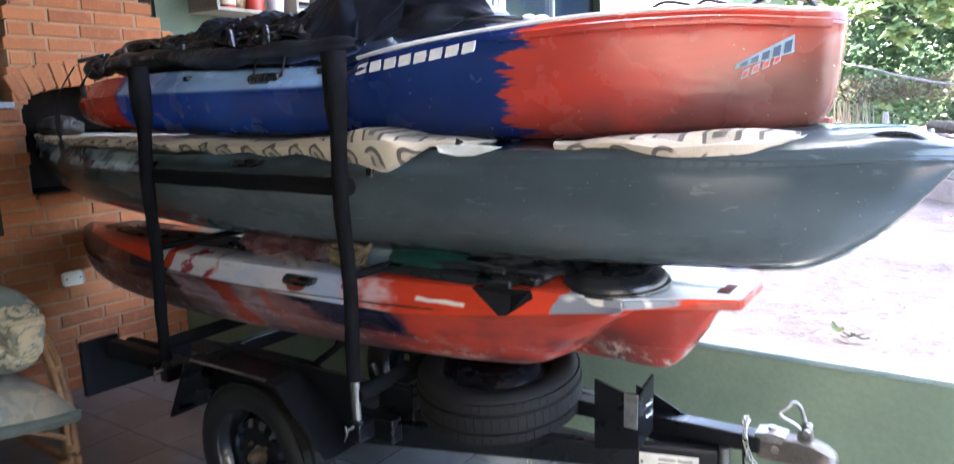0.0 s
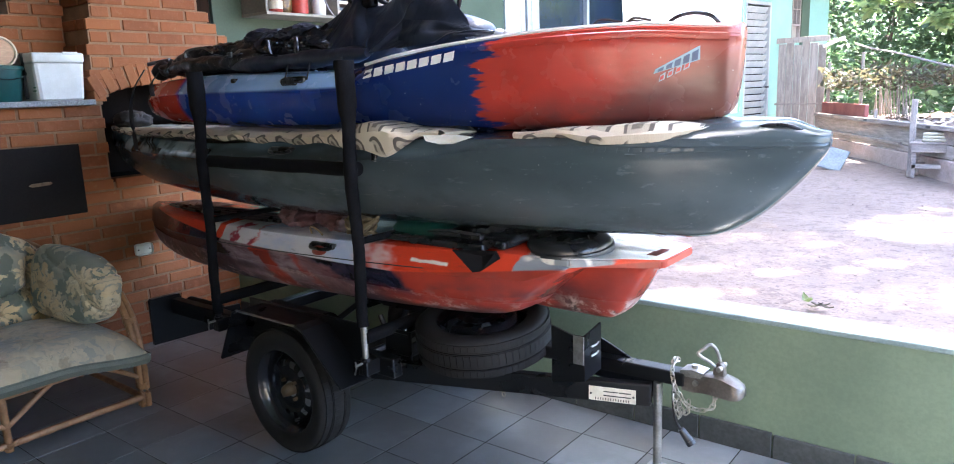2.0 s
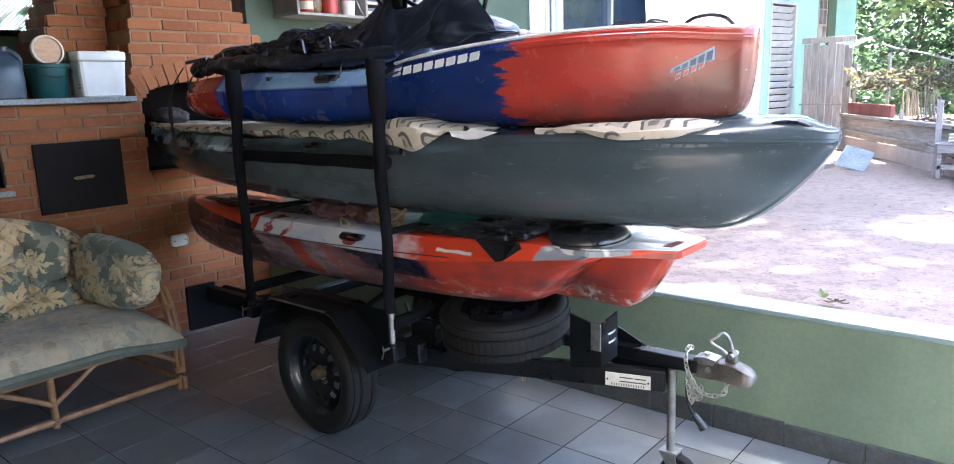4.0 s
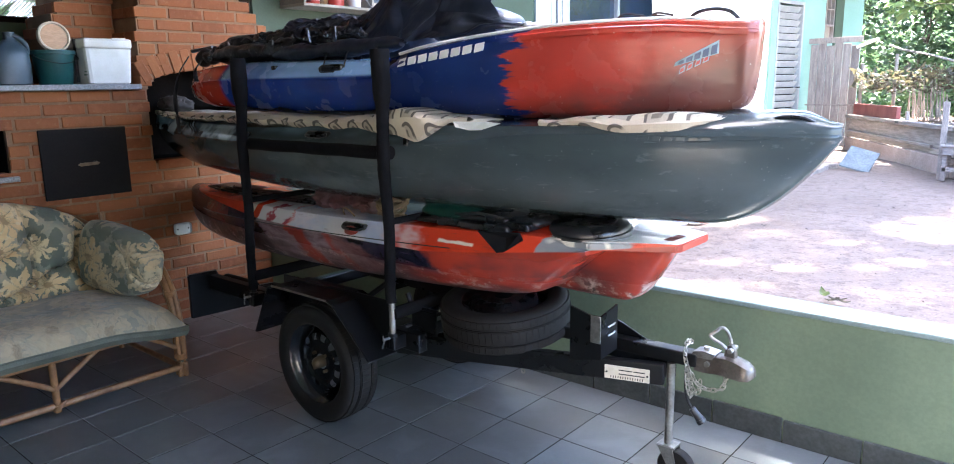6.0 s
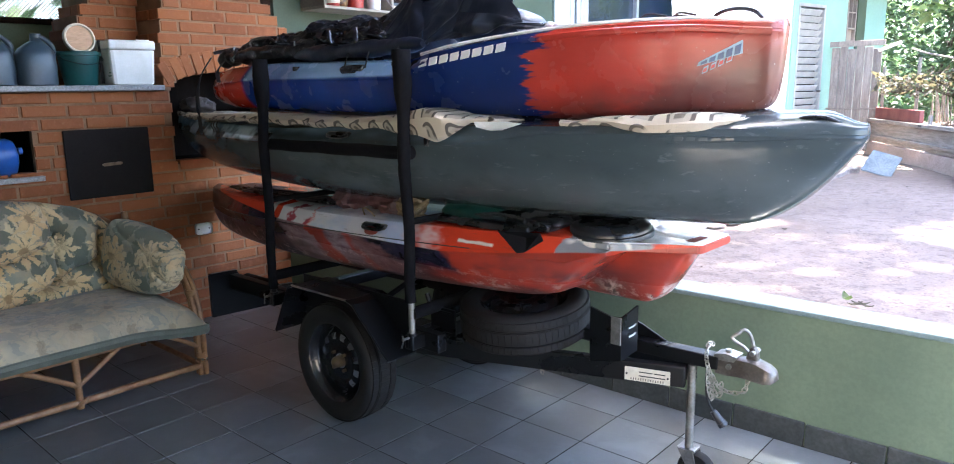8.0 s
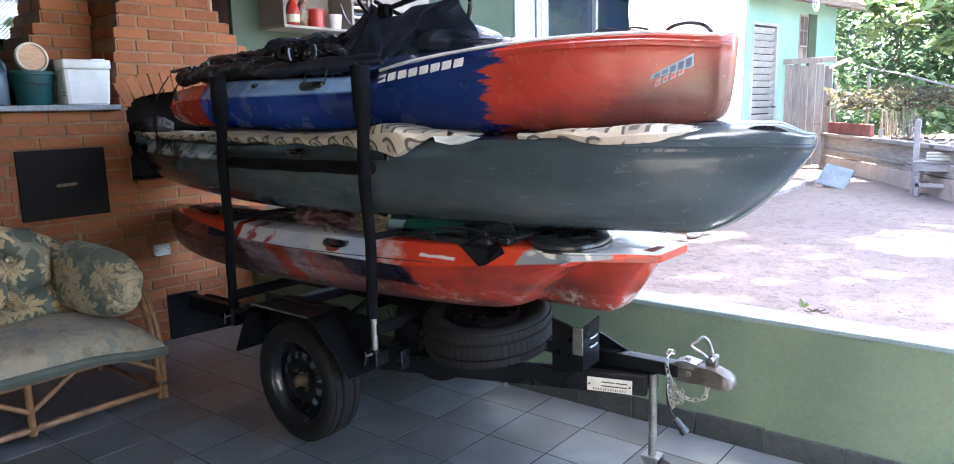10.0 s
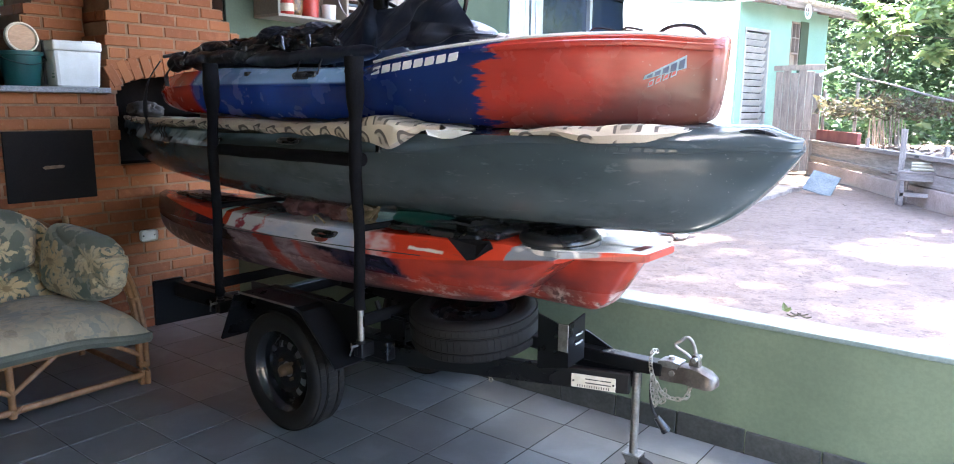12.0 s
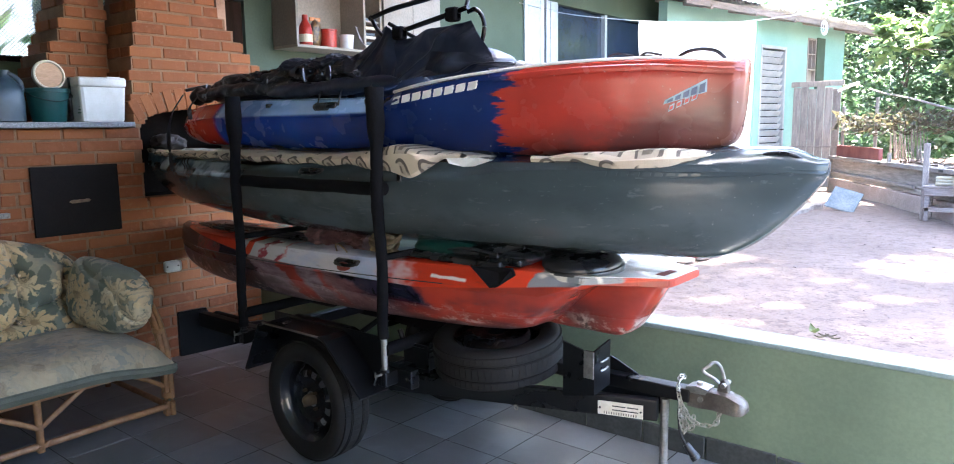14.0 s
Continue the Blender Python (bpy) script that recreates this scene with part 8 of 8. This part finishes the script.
for k, (s, d, z, ln, r) in enumerate(((1.9, 1.4, 0.93, 3.0, 0.09), (3.5, 0.9, 0.90, 3.4, 0.075), (0.2, 3.5, 0.95, 2.2, 0.1))):
    bm = B()
    a = PM @ Vector((s, d, z))
    b = PM @ Vector((s + ln, d - 0.2, z - 0.02))
    cyl(bm, a, b, r, r * 0.85, 14)
    lone("log", bm, M_BARK, "grey log lying on the raised bed", "log", "logs on the bed", smooth=True)
# litter on the bed and in the yard
random.seed(5)
bm = B()
for k in range(900):
    s, d = random.uniform(0.2, 7.5), random.uniform(0.2, 3.5)
    c = PM @ Vector((s, d, 0.83 + random.uniform(0, 0.02)))
    a = random.uniform(0, 6.28)
    r = random.uniform(0.03, 0.09)
    e1 = Vector((math.cos(a), math.sin(a), random.uniform(-0.3, 0.5))) * r
    e2 = Vector((-math.sin(a), math.cos(a), random.uniform(-0.3, 0.5))) * r * 0.5
    q = [bm.verts.new(c + p + Vector((0, 0, 0.02))) for p in (-e1, -e2, e1, e2)]
    bm.faces.new(q)
lone("litter", bm, surf("pale litter", (0.45, 0.36, 0.3), (0.3, 0.22, 0.17), 0.9, scale=12), "dry leaves and pale litter on the bed", "litter", kind="stuff")

# wire fence sagging behind the bed, overgrown with dry creeper
wf = thing("wire_fence", (-0.8, 12.0, Z0), "sagging wire fence with dry creeper behind the bed", "wire fence")
for dz in (0.0, -0.25, -0.5):
    part("wire", tube(B(), spline([PM @ Vector((s, 0.5, z + dz)) for s, z in ((0.0, 2.0), (0.6, 1.9), (1.6, 1.78), (2.8, 1.6), (3.9, 1.48), (5.2, 1.42))], 6), 0.016 if dz == 0 else 0.003, 6), M_WOOD_OLD if dz == 0 else M_BARK, wf, smooth=True)
for s in (0.35, 4.6):
    bm = B()
    cyl(bm, PM @ Vector((s, 0.5, 0.3)), PM @ Vector((s, 0.5, 1.85)), 0.03, 0.026, 10)
    part("fence_post", bm, M_WOOD_OLD, wf, smooth=True)
random.seed(8)
for k in range(24):
    s = -0.1 + 0.055 * k + random.uniform(-0.02, 0.02)
    bm = B()
    a = PM @ Vector((s, 0.9 + 0.02 * (k % 5), 0.75))
    b = PM @ Vector((s + random.uniform(-0.05, 0.05), 0.9, 1.4 + random.uniform(-0.25, 0.2)))
    cyl(bm, a, b, 0.011, 0.008, 5)
    part("cane_stake", bm, M_WOOD_OLD, wf)

# small bench with poles on it
bench = thing("bench", (-0.1, 9.4, Z0), "rough grey wooden bench with a tall back post", "bench")
for nm, b_ in (("back_post", (-0.345, -0.285, 9.42, 9.48, 0.3, 1.2)), ("leg", (-0.295, -0.245, 9.33, 9.38, 0.3, 0.66)), ("leg", (0.06, 0.12, 9.30, 9.35, 0.3, 0.66)), ("leg", (0.05, 0.10, 9.62, 9.67, 0.3, 0.66)), ("leg", (-0.3, -0.25, 9.64, 9.69, 0.3, 0.66)),
               ("apron", (-0.30, 0.13, 9.31, 9.335, 0.60, 0.69)), ("stretcher", (-0.29, 0.10, 9.33, 9.36, 0.41, 0.46)), ("stretcher", (-0.29, 0.10, 9.64, 9.67, 0.41, 0.46)), ("seat_board", (-0.32, 0.15, 9.30, 9.50, 0.69, 0.715)), ("seat_board", (-0.32, 0.15, 9.51, 9.70, 0.69, 0.715))):
    bm = B()
    box(bm, *b_, 0.004, seg=1)
    part(nm, bm, M_WOOD_FLAT if nm != "back_post" else M_WOOD_OLD, bench)
for k in range(8):
    bm = B()
    x0 = -0.2 + 0.02 * (k % 3)
    z = 0.735 + 0.033 * (k // 3)
    y = 9.36 + 0.045 * (k % 3) + 0.02 * (k // 3)
    cyl(bm, (x0, y, z), (x0 + 0.75, y - 0.02 + 0.01 * k, z + 0.004), 0.018, 0.016, 8)
    lone("pole", bm, surf("pale bamboo", (0.5, 0.45, 0.33), (0.36, 0.31, 0.22), 0.6) if k == 0 else bpy.data.materials["pale bamboo"], "pale bamboo pole lying on the bench", "pole", "poles on the bench", smooth=True)

# sheet leaning on the bed wall
bm = B()
mm = Matrix(((0.34, 0.055, 0, -1.28), (-0.0, 0.27, 0, 9.92), (-0.085, 0.225, 1, 0.445), (0, 0, 0, 1)))
slab(bm, [(-0.52, -0.52), (0.5, -0.5), (0.52, 0.5), (-0.5, 0.52)], "z", -0.008, 0.008)
bmesh.ops.transform(bm, matrix=mm, verts=bm.verts)
lone("metal_sheet", bm, surf("chipped pale enamel sheet", (0.15, 0.17, 0.17), (0.10, 0.12, 0.125), 0.6, scale=6, grain=0.3), "pale blue grey chipped sheet leaning by the bed", "sheet")

# leaf, sticks, stones and brick bits on the earth
def leaf_shape(bm, c, yaw, ln, wd, curl):
    c = Vector(c)
    d, s = Vector((math.cos(yaw), math.sin(yaw), 0)), Vector((-math.sin(yaw), math.cos(yaw), 0))
    rows = []
    for t, w in ((0, 0.05), (0.25, 0.8), (0.5, 1.0), (0.75, 0.7), (1.0, 0.04)):
        up = curl * (2 * t - 1) ** 2 + 0.004
        rows.append([bm.verts.new(c + d * (t - 0.5) * ln + s * wd * 0.5 * w * k + Vector((0, 0, up + abs(k) * curl * 0.4))) for k in (-1, 0, 1)])
    for a, b in zip(rows, rows[1:]):
        for j in (0, 1):
            bm.faces.new((a[j], b[j], b[j + 1], a[j + 1]))


dl = B()
leaf_shape(dl, (0.0, 3.57, Z0 + 0.03), 2.2, 0.10, 0.05, 0.03)
lone("fallen_leaf", dl, leaf_mat("pale green leaf", (0.13, 0.16, 0.075), (0.17, 0.19, 0.09)), "pale green leaf fallen on the bare earth", "leaf")
for k, (dx, dy, yw) in enumerate(((0.07, 0.0, 0.3), (0.10, -0.02, -0.4), (0.05, -0.03, 0.9))):
    dl = B()
    leaf_shape(dl, (0.0 + dx, 3.56 + dy, Z0 + 0.02), yw, 0.09, 0.03, 0.015)
    lone("fallen_leaf", dl, M_LEAF_DRY, "dry brown leaf fallen on the earth", "leaf", "dry leaves by the low wall")
random.seed(11)
bm = B()
for k in range(900):
    x, y = random.uniform(-4, 5), 2.8 + 9.0 * random.random() ** 1.5
    r = random.uniform(0.002, 0.008) * (1 + y * 0.06)
    made = bmesh.ops.create_icosphere(bm, subdivisions=1, radius=r, matrix=Matrix.Translation((x, y, Z0 + 0.03 * noise.noise((x * 0.7, y * 0.7, 0)) + r * 0.2)) @ Matrix.Rotation(random.uniform(0, 6), 4, "Z") @ Matrix.Diagonal((random.uniform(0.8, 2.6), 1, 0.45, 1)))
lone("pebbles", bm, surf("pebbles and crumbs of earth", (0.21, 0.16, 0.14), (0.14, 0.105, 0.09), 0.95, scale=20), "pebbles twigs and crumbs strewn on the earth", "pebbles", kind="stuff")
bm = B()
for k in range(24):
    x, y = random.uniform(-4, 5), 2.8 + 8.0 * random.random()
    leaf_shape(bm, (x, y, Z0 + 0.02 + 0.03 * noise.noise((x * 0.7, y * 0.7, 0))), random.uniform(0, 6.28), random.uniform(0.03, 0.09), random.uniform(0.008, 0.03), 0.01)
lone("leaf_litter", bm, M_LEAF_DRY, "scattered dry leaf litter on the yard", "leaf litter", kind="stuff")
bm = B()
for k in range(14):
    y = 4.45 + 0.13 * k
    lump(bm, (-1.55 + random.uniform(-0.12, 0.16), y, Z0 + 0.03), (random.uniform(0.04, 0.12), random.uniform(0.05, 0.12), random.uniform(0.02, 0.045)), k + 40, 0.4, 7, 2)
lone("broken_concrete", bm, M_CONCRETE, "broken concrete lumps along the paved strip", "rubble", kind="stuff")
bm = B()
tube(bm, spline([(0.95, 5.0, 0.33), (1.15, 4.95, 0.345), (1.5, 4.9, 0.34)], 5), 0.03, 8)
lone("stick", bm, M_WOOD_OLD, "short grey stick lying on the earth", "stick", smooth=True)


# ---- trees ----
def tree(name, base, height, crown, n, size, material, label, seed, limbs=7, trunk_r=0.16, gaps=()):
    random.seed(seed)
    ob = thing(name, base, label, "tree", "trees round the yard")
    base = Vector(base)
    cx, cy, cz, rx, ry, rz = crown
    bm = B()
    top = Vector((cx, cy, cz))
    tube(bm, spline([base - Vector((0, 0, 0.1)), base + Vector((0.08, 0.05, height * 0.3)), base.lerp(top, 0.6) + Vector((0.1, -0.1, 0)), top], 6), trunk_r, 10, taper=lambda t: 1 - 0.7 * t)
    tips = []
    for k in range(limbs):
        a = 2 * math.pi * k / limbs + random.uniform(-0.3, 0.3)
        el = random.uniform(-0.5, 0.7)
        tip = top + Vector((rx * 0.75 * math.cos(a), ry * 0.75 * math.sin(a), rz * el))
        start = base.lerp(top, random.uniform(0.55, 0.9))
        tube(bm, spline([start, start.lerp(tip, 0.5) + Vector((0, 0, 0.15 * rz)), tip], 5), trunk_r * 0.4, 7, taper=lambda t: 1 - 0.75 * t)
        tips += [tip, start.lerp(tip, 0.6)]
    part("trunk", bm, M_BARK, ob, "grey brown trunk and limbs", smooth=True)
    clumps = []
    for k in range(max(24, n // 60)):
        if random.random() < 0.5:
            c = random.choice(tips) + Vector([random.gauss(0, 0.22) * r for r in (rx, ry, rz)])
        else:
            d = Vector([random.gauss(0, 1) for _ in range(3)]).normalized() * random.uniform(0.5, 1.0)
            c = top + Vector((d.x * rx, d.y * ry, d.z * rz))
        clumps.append((c, random.uniform(0.25, 0.6) * min(rx, ry, rz) * 0.55))
    verts, faces = [], []
    for k in range(n):
        c, r = random.choice(clumps)
        p = c + Vector([random.gauss(0, 0.55) * r for _ in range(3)])
        a, tilt = random.uniform(0, 6.28), random.uniform(-0.9, 0.5)
        if any((p - Vector(g)).cross(sun_dir).length < r_ and (k * 0.618) % 1.0 > keep for g, r_, keep in gaps):
            continue
        d = Vector((math.cos(a) * math.cos(tilt), math.sin(a) * math.cos(tilt), math.sin(tilt)))
        s = d.cross(Vector((random.gauss(0, 0.5), random.gauss(0, 0.5), 1))).normalized()
        u = s.cross(d) * random.uniform(-0.12, 0.12)
        ln = size * random.uniform(0.6, 1.3)
        w = ln * 0.3
        i = len(verts)
        verts += [p, p + d * ln * 0.4 + s * w + u * ln, p + d * ln, p + d * ln * 0.4 - s * w + u * ln]
        faces += [(i, i + 1, i + 2), (i, i + 2, i + 3)]
    me = bpy.data.meshes.new("crown")
    me.from_pydata(verts, [], faces)
    me.materials.append(material)
    cr = new("crown", me)
    cr.parent = ob
    cr.matrix_parent_inverse = ob.matrix_basis.inverted()
    tagged(cr, "open crown of small leaves")
    return ob


tree("tree", (5.2, 14.2, Z0), 5.0, (-0.55, 12.6, 2.85, 0.9, 0.7, 0.6), 1200, 0.2, M_LEAF_SUNNY, "broad leaved tree behind the bed, leaves coloured sunlit", 1, 7, 0.045)
tree("tree", (0.2, 17.5, Z0), 6.0, (-0.2, 17.0, 4.2, 2.6, 2.0, 2.6), 12000, 0.16, M_LEAF_DARK, "dense dark green tree behind the fence", 2, 7, 0.06)
tree("tree", (-2.3, 19.0, Z0), 6.5, (-2.0, 18.5, 3.6, 2.4, 2.0, 3.0), 11000, 0.15, M_LEAF_DARK, "dark bushy tree behind the shed", 3, 7, 0.04)
tree("tree", (4.5, 18.0, Z0), 7.0, (4.0, 17.5, 5.0, 3.5, 2.5, 3.0), 9000, 0.2, M_LEAF, "tall leafy tree beyond the bed", 4, 7, 0.06)
tree("tree", (7.6, 15.5, Z0), 7.5, (-0.7, 10.2, 6.5, 1.7, 2.2, 0.9), 11000, 0.26, M_LEAF, "tree with unseen crown added to shade the shed and bed", 7, 9, 0.08)
# openings in the shade tree's crown, as (place that the sun reaches, radius, share of leaves left)
GAPS = [((0.15, 6.0, 0.3), 0.42, 0.0), ((0.75, 6.3, 0.3), 0.5, 0.0), ((-0.5, 7.8, 0.3), 0.2, 0.0), ((-2.0, 6.0, 2.0), 0.5, 0.0), ((-1.45, 6.0, 1.9), 0.5, 0.0), ((0.7, 1.6, 0.0), 0.8, 0.8), ((-0.55, 12.6, 2.85), 1.3, 0.0)]
tree("tree", (9.5, 15.0, Z0), 20.0, (2.3, 9.6, 19.0, 5.6, 6.2, 1.3), 70000, 0.15, M_LEAF, "unseen tall tree added to shade the yard", 9, 12, 0.26, GAPS)


def thicket(name, box_, n, size, material, label, seed):
    random.seed(seed)
    x0, x1, y0, y1, z0, z1 = box_
    verts, faces = [], []
    for k in range(n):
        x, y = random.uniform(x0, x1), random.uniform(y0, y1)
        lim = z0 + (z1 - z0) * (0.55 + 0.45 * noise.noise((x * 0.8, y * 0.8, seed)))
        p = Vector((x, y, z0 + (lim - z0) * random.random() ** 0.7))
        a, tilt = random.uniform(0, 6.28), random.uniform(-0.6, 1.0)
        d = Vector((math.cos(a) * math.cos(tilt), math.sin(a) * math.cos(tilt), math.sin(tilt)))
        s = d.cross(Vector((random.gauss(0, 0.6), random.gauss(0, 0.6), 1))).normalized()
        ln = size * random.uniform(0.5, 1.4)
        i = len(verts)
        verts += [p, p + d * ln * 0.4 + s * ln * 0.22, p + d * ln, p + d * ln * 0.4 - s * ln * 0.22]
        faces += [(i, i + 1, i + 2), (i, i + 2, i + 3)]
    me = bpy.data.meshes.new(name)
    me.from_pydata(verts, [], faces)
    me.materials.append(material)
    return tagged(new(name, me), label, "bushes", kind="stuff")


thicket("bushes", (-5, 8, 19, 24, 0.3, 4.2), 11000, 0.28, M_LEAF_DARK, "dark thicket closing the far side of the yard", 21)
thicket("bushes", (-8, 12, 24, 29, 0.3, 9.0), 12000, 0.42, M_LEAF, "light green far trees closing the view", 25)
thicket("bushes", (-2.2, 6, 14.5, 18, 0.6, 2.4), 5000, 0.2, M_LEAF, "light bushes behind the raised bed", 22)
thicket("creeper", (-1.9, 0.3, 11.6, 12.8, 1.25, 1.95), 1500, 0.10, M_LEAF_DRY, "dry brown creeper hanging on the wire fence", 23)
thicket("bushes", (-12, -5.5, -2, 5, 0.0, 4.0), 6000, 0.25, M_LEAF, "bushes seen through the wire screen", 24)

# ---- pieces: bricks and floor tiles ----
def brick_mesh(name, ly, lz, depth):
    """Front face at x = 0 with chamfered edges, body behind."""
    c = 0.0035
    bm = B()
    y, z = ly / 2, lz / 2
    f = [bm.verts.new(p) for p in ((0, -y + c, -z + c), (0, y - c, -z + c), (0, y - c, z - c), (0, -y + c, z - c))]
    m_ = [bm.verts.new(p) for p in ((-c, -y, -z), (-c, y, -z), (-c, y, z), (-c, -y, z))]
    b = [bm.verts.new(p) for p in ((-depth, -y, -z), (-depth, y, -z), (-depth, y, z), (-depth, -y, z))]
    bm.faces.new(f)
    for k in range(4):
        j = (k + 1) % 4
        bm.faces.new((f[j], f[k], m_[k], m_[j]))
        bm.faces.new((m_[j], m_[k], b[k], b[j]))
    bm.faces.new(b[::-1])
    bmesh.ops.recalc_face_normals(bm, faces=bm.faces)
    me = bpy.data.meshes.new(name)
    bm.to_mesh(me)
    bm.free()
    me.materials.append(M_BRICK)
    return me


rng = random.Random(3)
BRICKS, brick_count = {}, 0
rest_v, rest_f = [], []
JOINT = 0.013


def lay(y0, y1, z, front, depth=0.1, single=True, yaw=0.0):
    """One brick from y0 to y1, its middle at height z."""
    global brick_count
    ly = round(y1 - y0, 2)
    if ly < 0.03:
        return
    key = (ly, depth)
    if key not in BRICKS:
        BRICKS[key] = brick_mesh("brick", ly, COURSE - JOINT, depth)
    m = pose(front + rng.uniform(-0.003, 0.003), (y0 + y1) / 2, z + rng.uniform(-0.0012, 0.0012), rng.uniform(-0.5, 0.5), 0, yaw + rng.uniform(-0.6, 0.6))
    if single and brick_count < 300:
        brick_count += 1
        shared("brick", BRICKS[key], m, oven)
    else:
        me = BRICKS[key]
        o = len(rest_v)
        rest_v.extend(m @ v.co for v in me.vertices)
        rest_f.extend(tuple(o + i for i in p.vertices) for p in me.polygons)


def course(y0, y1, z, front, shift, single):
    y = y0 - shift
    while y < y1:
        a, b = max(y, y0), min(y + BRICK_L - JOINT, y1)
        if b - a > 0.035:
            lay(a, b, z, front, 0.1, single(a, b) if callable(single) else single)
        y += BRICK_L


# the body, course by course from the ledge down
k = 0
z = 1.487 - COURSE / 2
todo = []
while z > -0.05:
    spans = [(-1.6, 2.62)]
    if z > 1.04:
        spans = [(-1.6, 1.665), (2.56, 2.62)]
        if z < 1.295:
            spans = [(-1.6, 0.2), (0.875, 1.665), (2.56, 2.62)]
    for a, b in spans:
        ragged = 0.02 * ((k % 2) - 0.5) if abs(b - 1.665) < 0.01 else 0.0
        todo.append((a, b + ragged, z, (0.0, 0.118, 0.06)[k % 3] if k % 2 == 0 else 0.118 + 0.03 * (k % 4)))
    z -= COURSE
    k += 1
for a, b, z, sh in todo:
    course(a, b, z, WALL_X, sh, lambda p, q, z=z: p > 0.85 and z > 0.55)
# hoods: front faces, and the return faces of the steps
for hood, front, z0 in ((hood_right, WALL_X, 1.62), (hood_left, -3.72, 1.50)):
    z, k = z0 + COURSE / 2, 0
    while z < 2.82:
        l, r = hood(z - COURSE / 2)
        step = 0.012 * (1 if k % 2 else -1)
        course(l + step, r + step * 0.5, z, front, 0.118 if k % 2 else 0.02, z < 2.4)
        # left return of the course: brick ends seen from the side
        me_key = (0.2, 0.1)
        if me_key not in BRICKS:
            BRICKS[me_key] = brick_mesh("brick", 0.2, COURSE - JOINT, 0.1)
        for q, (d0, ln) in enumerate(((0.01, 0.2), (0.224, 0.2)) if k % 2 else ((0.01, 0.1), (0.124, 0.2))):
            key = (ln, 0.1)
            if key not in BRICKS:
                BRICKS[key] = brick_mesh("brick", ln, COURSE - JOINT, 0.1)
            m = pose(front - 0.004 - d0 - ln / 2, l + step - 0.002 + rng.uniform(-0.002, 0.002), z, 0, 0, -90 + rng.uniform(-0.5, 0.5))
            if brick_count < 300 and z < 2.4:
                brick_count += 1
                shared("brick", BRICKS[key], m, oven)
            else:
                me = BRICKS[key]
                o = len(rest_v)
                rest_v.extend(m @ v.co for v in me.vertices)
                rest_f.extend(tuple(o + i for i in p.vertices) for p in me.polygons)
        z += COURSE
        k += 1
# spandrel rows beside the arch and the arch ring of standing bricks
for k, z in enumerate((1.50 + COURSE / 2, 1.50 + 1.5 * COURSE)):
    course(1.63, 1.70 + 0.10 * k, z, WALL_X, 0.0 if k else 0.1, True)
RING = brick_mesh("brick", 0.058, 0.135, 0.1)
for k in range(14):
    t = -0.93 + 1.86 * k / 13
    y = 2.11 + 0.46 * t
    z = arch_z(2.11 + 0.45 * max(min(t, 0.98), -0.98))
    lean = -math.degrees(math.atan2(t * 0.42, 1.0)) * 1.25
    me = RING
    m = pose(WALL_X + 0.004, y, z, lean, 0, 0) @ Matrix.Translation((0, 0, 0.062))
    shared("brick", me, m, oven)
me = bpy.data.meshes.new("brickwork")
me.from_pydata(rest_v, [], rest_f)
me.materials.append(M_BRICK_REST)
ob = new("brickwork", me)
ob.parent = oven
tagged(ob, kind="stuff")

# slate tiles
TX, TY = 0.305, 0.30


def tile_mesh(w, d):
    c = 0.0004
    bm = B()
    x, y = w / 2, d / 2
    t = [bm.verts.new(p) for p in ((-x + c, -y + c, 0.0), (x - c, -y + c, 0.0), (x - c, y - c, 0.0), (-x + c, y - c, 0.0))]
    m_ = [bm.verts.new(p) for p in ((-x, -y, -0.0006), (x, -y, -0.0006), (x, y, -0.0006), (-x, y, -0.0006))]
    b = [bm.verts.new(p) for p in ((-x, -y, -0.012), (x, -y, -0.012), (x, y, -0.012), (-x, y, -0.012))]
    bm.faces.new(t)
    for k in range(4):
        j = (k + 1) % 4
        bm.faces.new((t[j], t[k], m_[k], m_[j]))
        bm.faces.new((m_[j], m_[k], b[k], b[j]))
    bmesh.ops.recalc_face_normals(bm, faces=bm.faces)
    me = bpy.data.meshes.new("tile")
    bm.to_mesh(me)
    bm.free()
    me.materials.append(M_TILE)
    return me


TILES = {}
rest_v, rest_f = [], []
for i in range(-10, 17):
    for j in range(-19, 3):
        xa, ya = -0.57 + i * TX, 1.90 + j * TY
        xb, yb = xa + TX, ya + TY
        xa, xb, yb = max(xa, WALL_X + 0.003), min(xb, 4.55), min(yb, LOW_Y - 0.012)
        if xb - xa < 0.03 or yb - ya < 0.03:
            continue
        w, d = round(xb - xa - 0.0045, 3), round(yb - ya - 0.0045, 3)
        if (w, d) not in TILES:
            TILES[(w, d)] = tile_mesh(w, d)
        m = pose((xa + xb) / 2, (ya + yb) / 2, rng.uniform(-0.0005, 0.0005), rng.uniform(-0.05, 0.05), rng.uniform(-0.05, 0.05), rng.uniform(-0.15, 0.15))
        if -3.5 < xa < 1.3 and -0.2 < ya:
            shared("tile", TILES[(w, d)], m, floor)
        else:
            me = TILES[(w, d)]
            o = len(rest_v)
            rest_v.extend(m @ v.co for v in me.vertices)
            rest_f.extend(tuple(o + q for q in p.vertices) for p in me.polygons)
me = bpy.data.meshes.new("tiling")
me.from_pydata(rest_v, [], rest_f)
me.materials.append(M_TILE_REST)
ob = new("tiling", me)
ob.parent = floor
tagged(ob, kind="stuff")
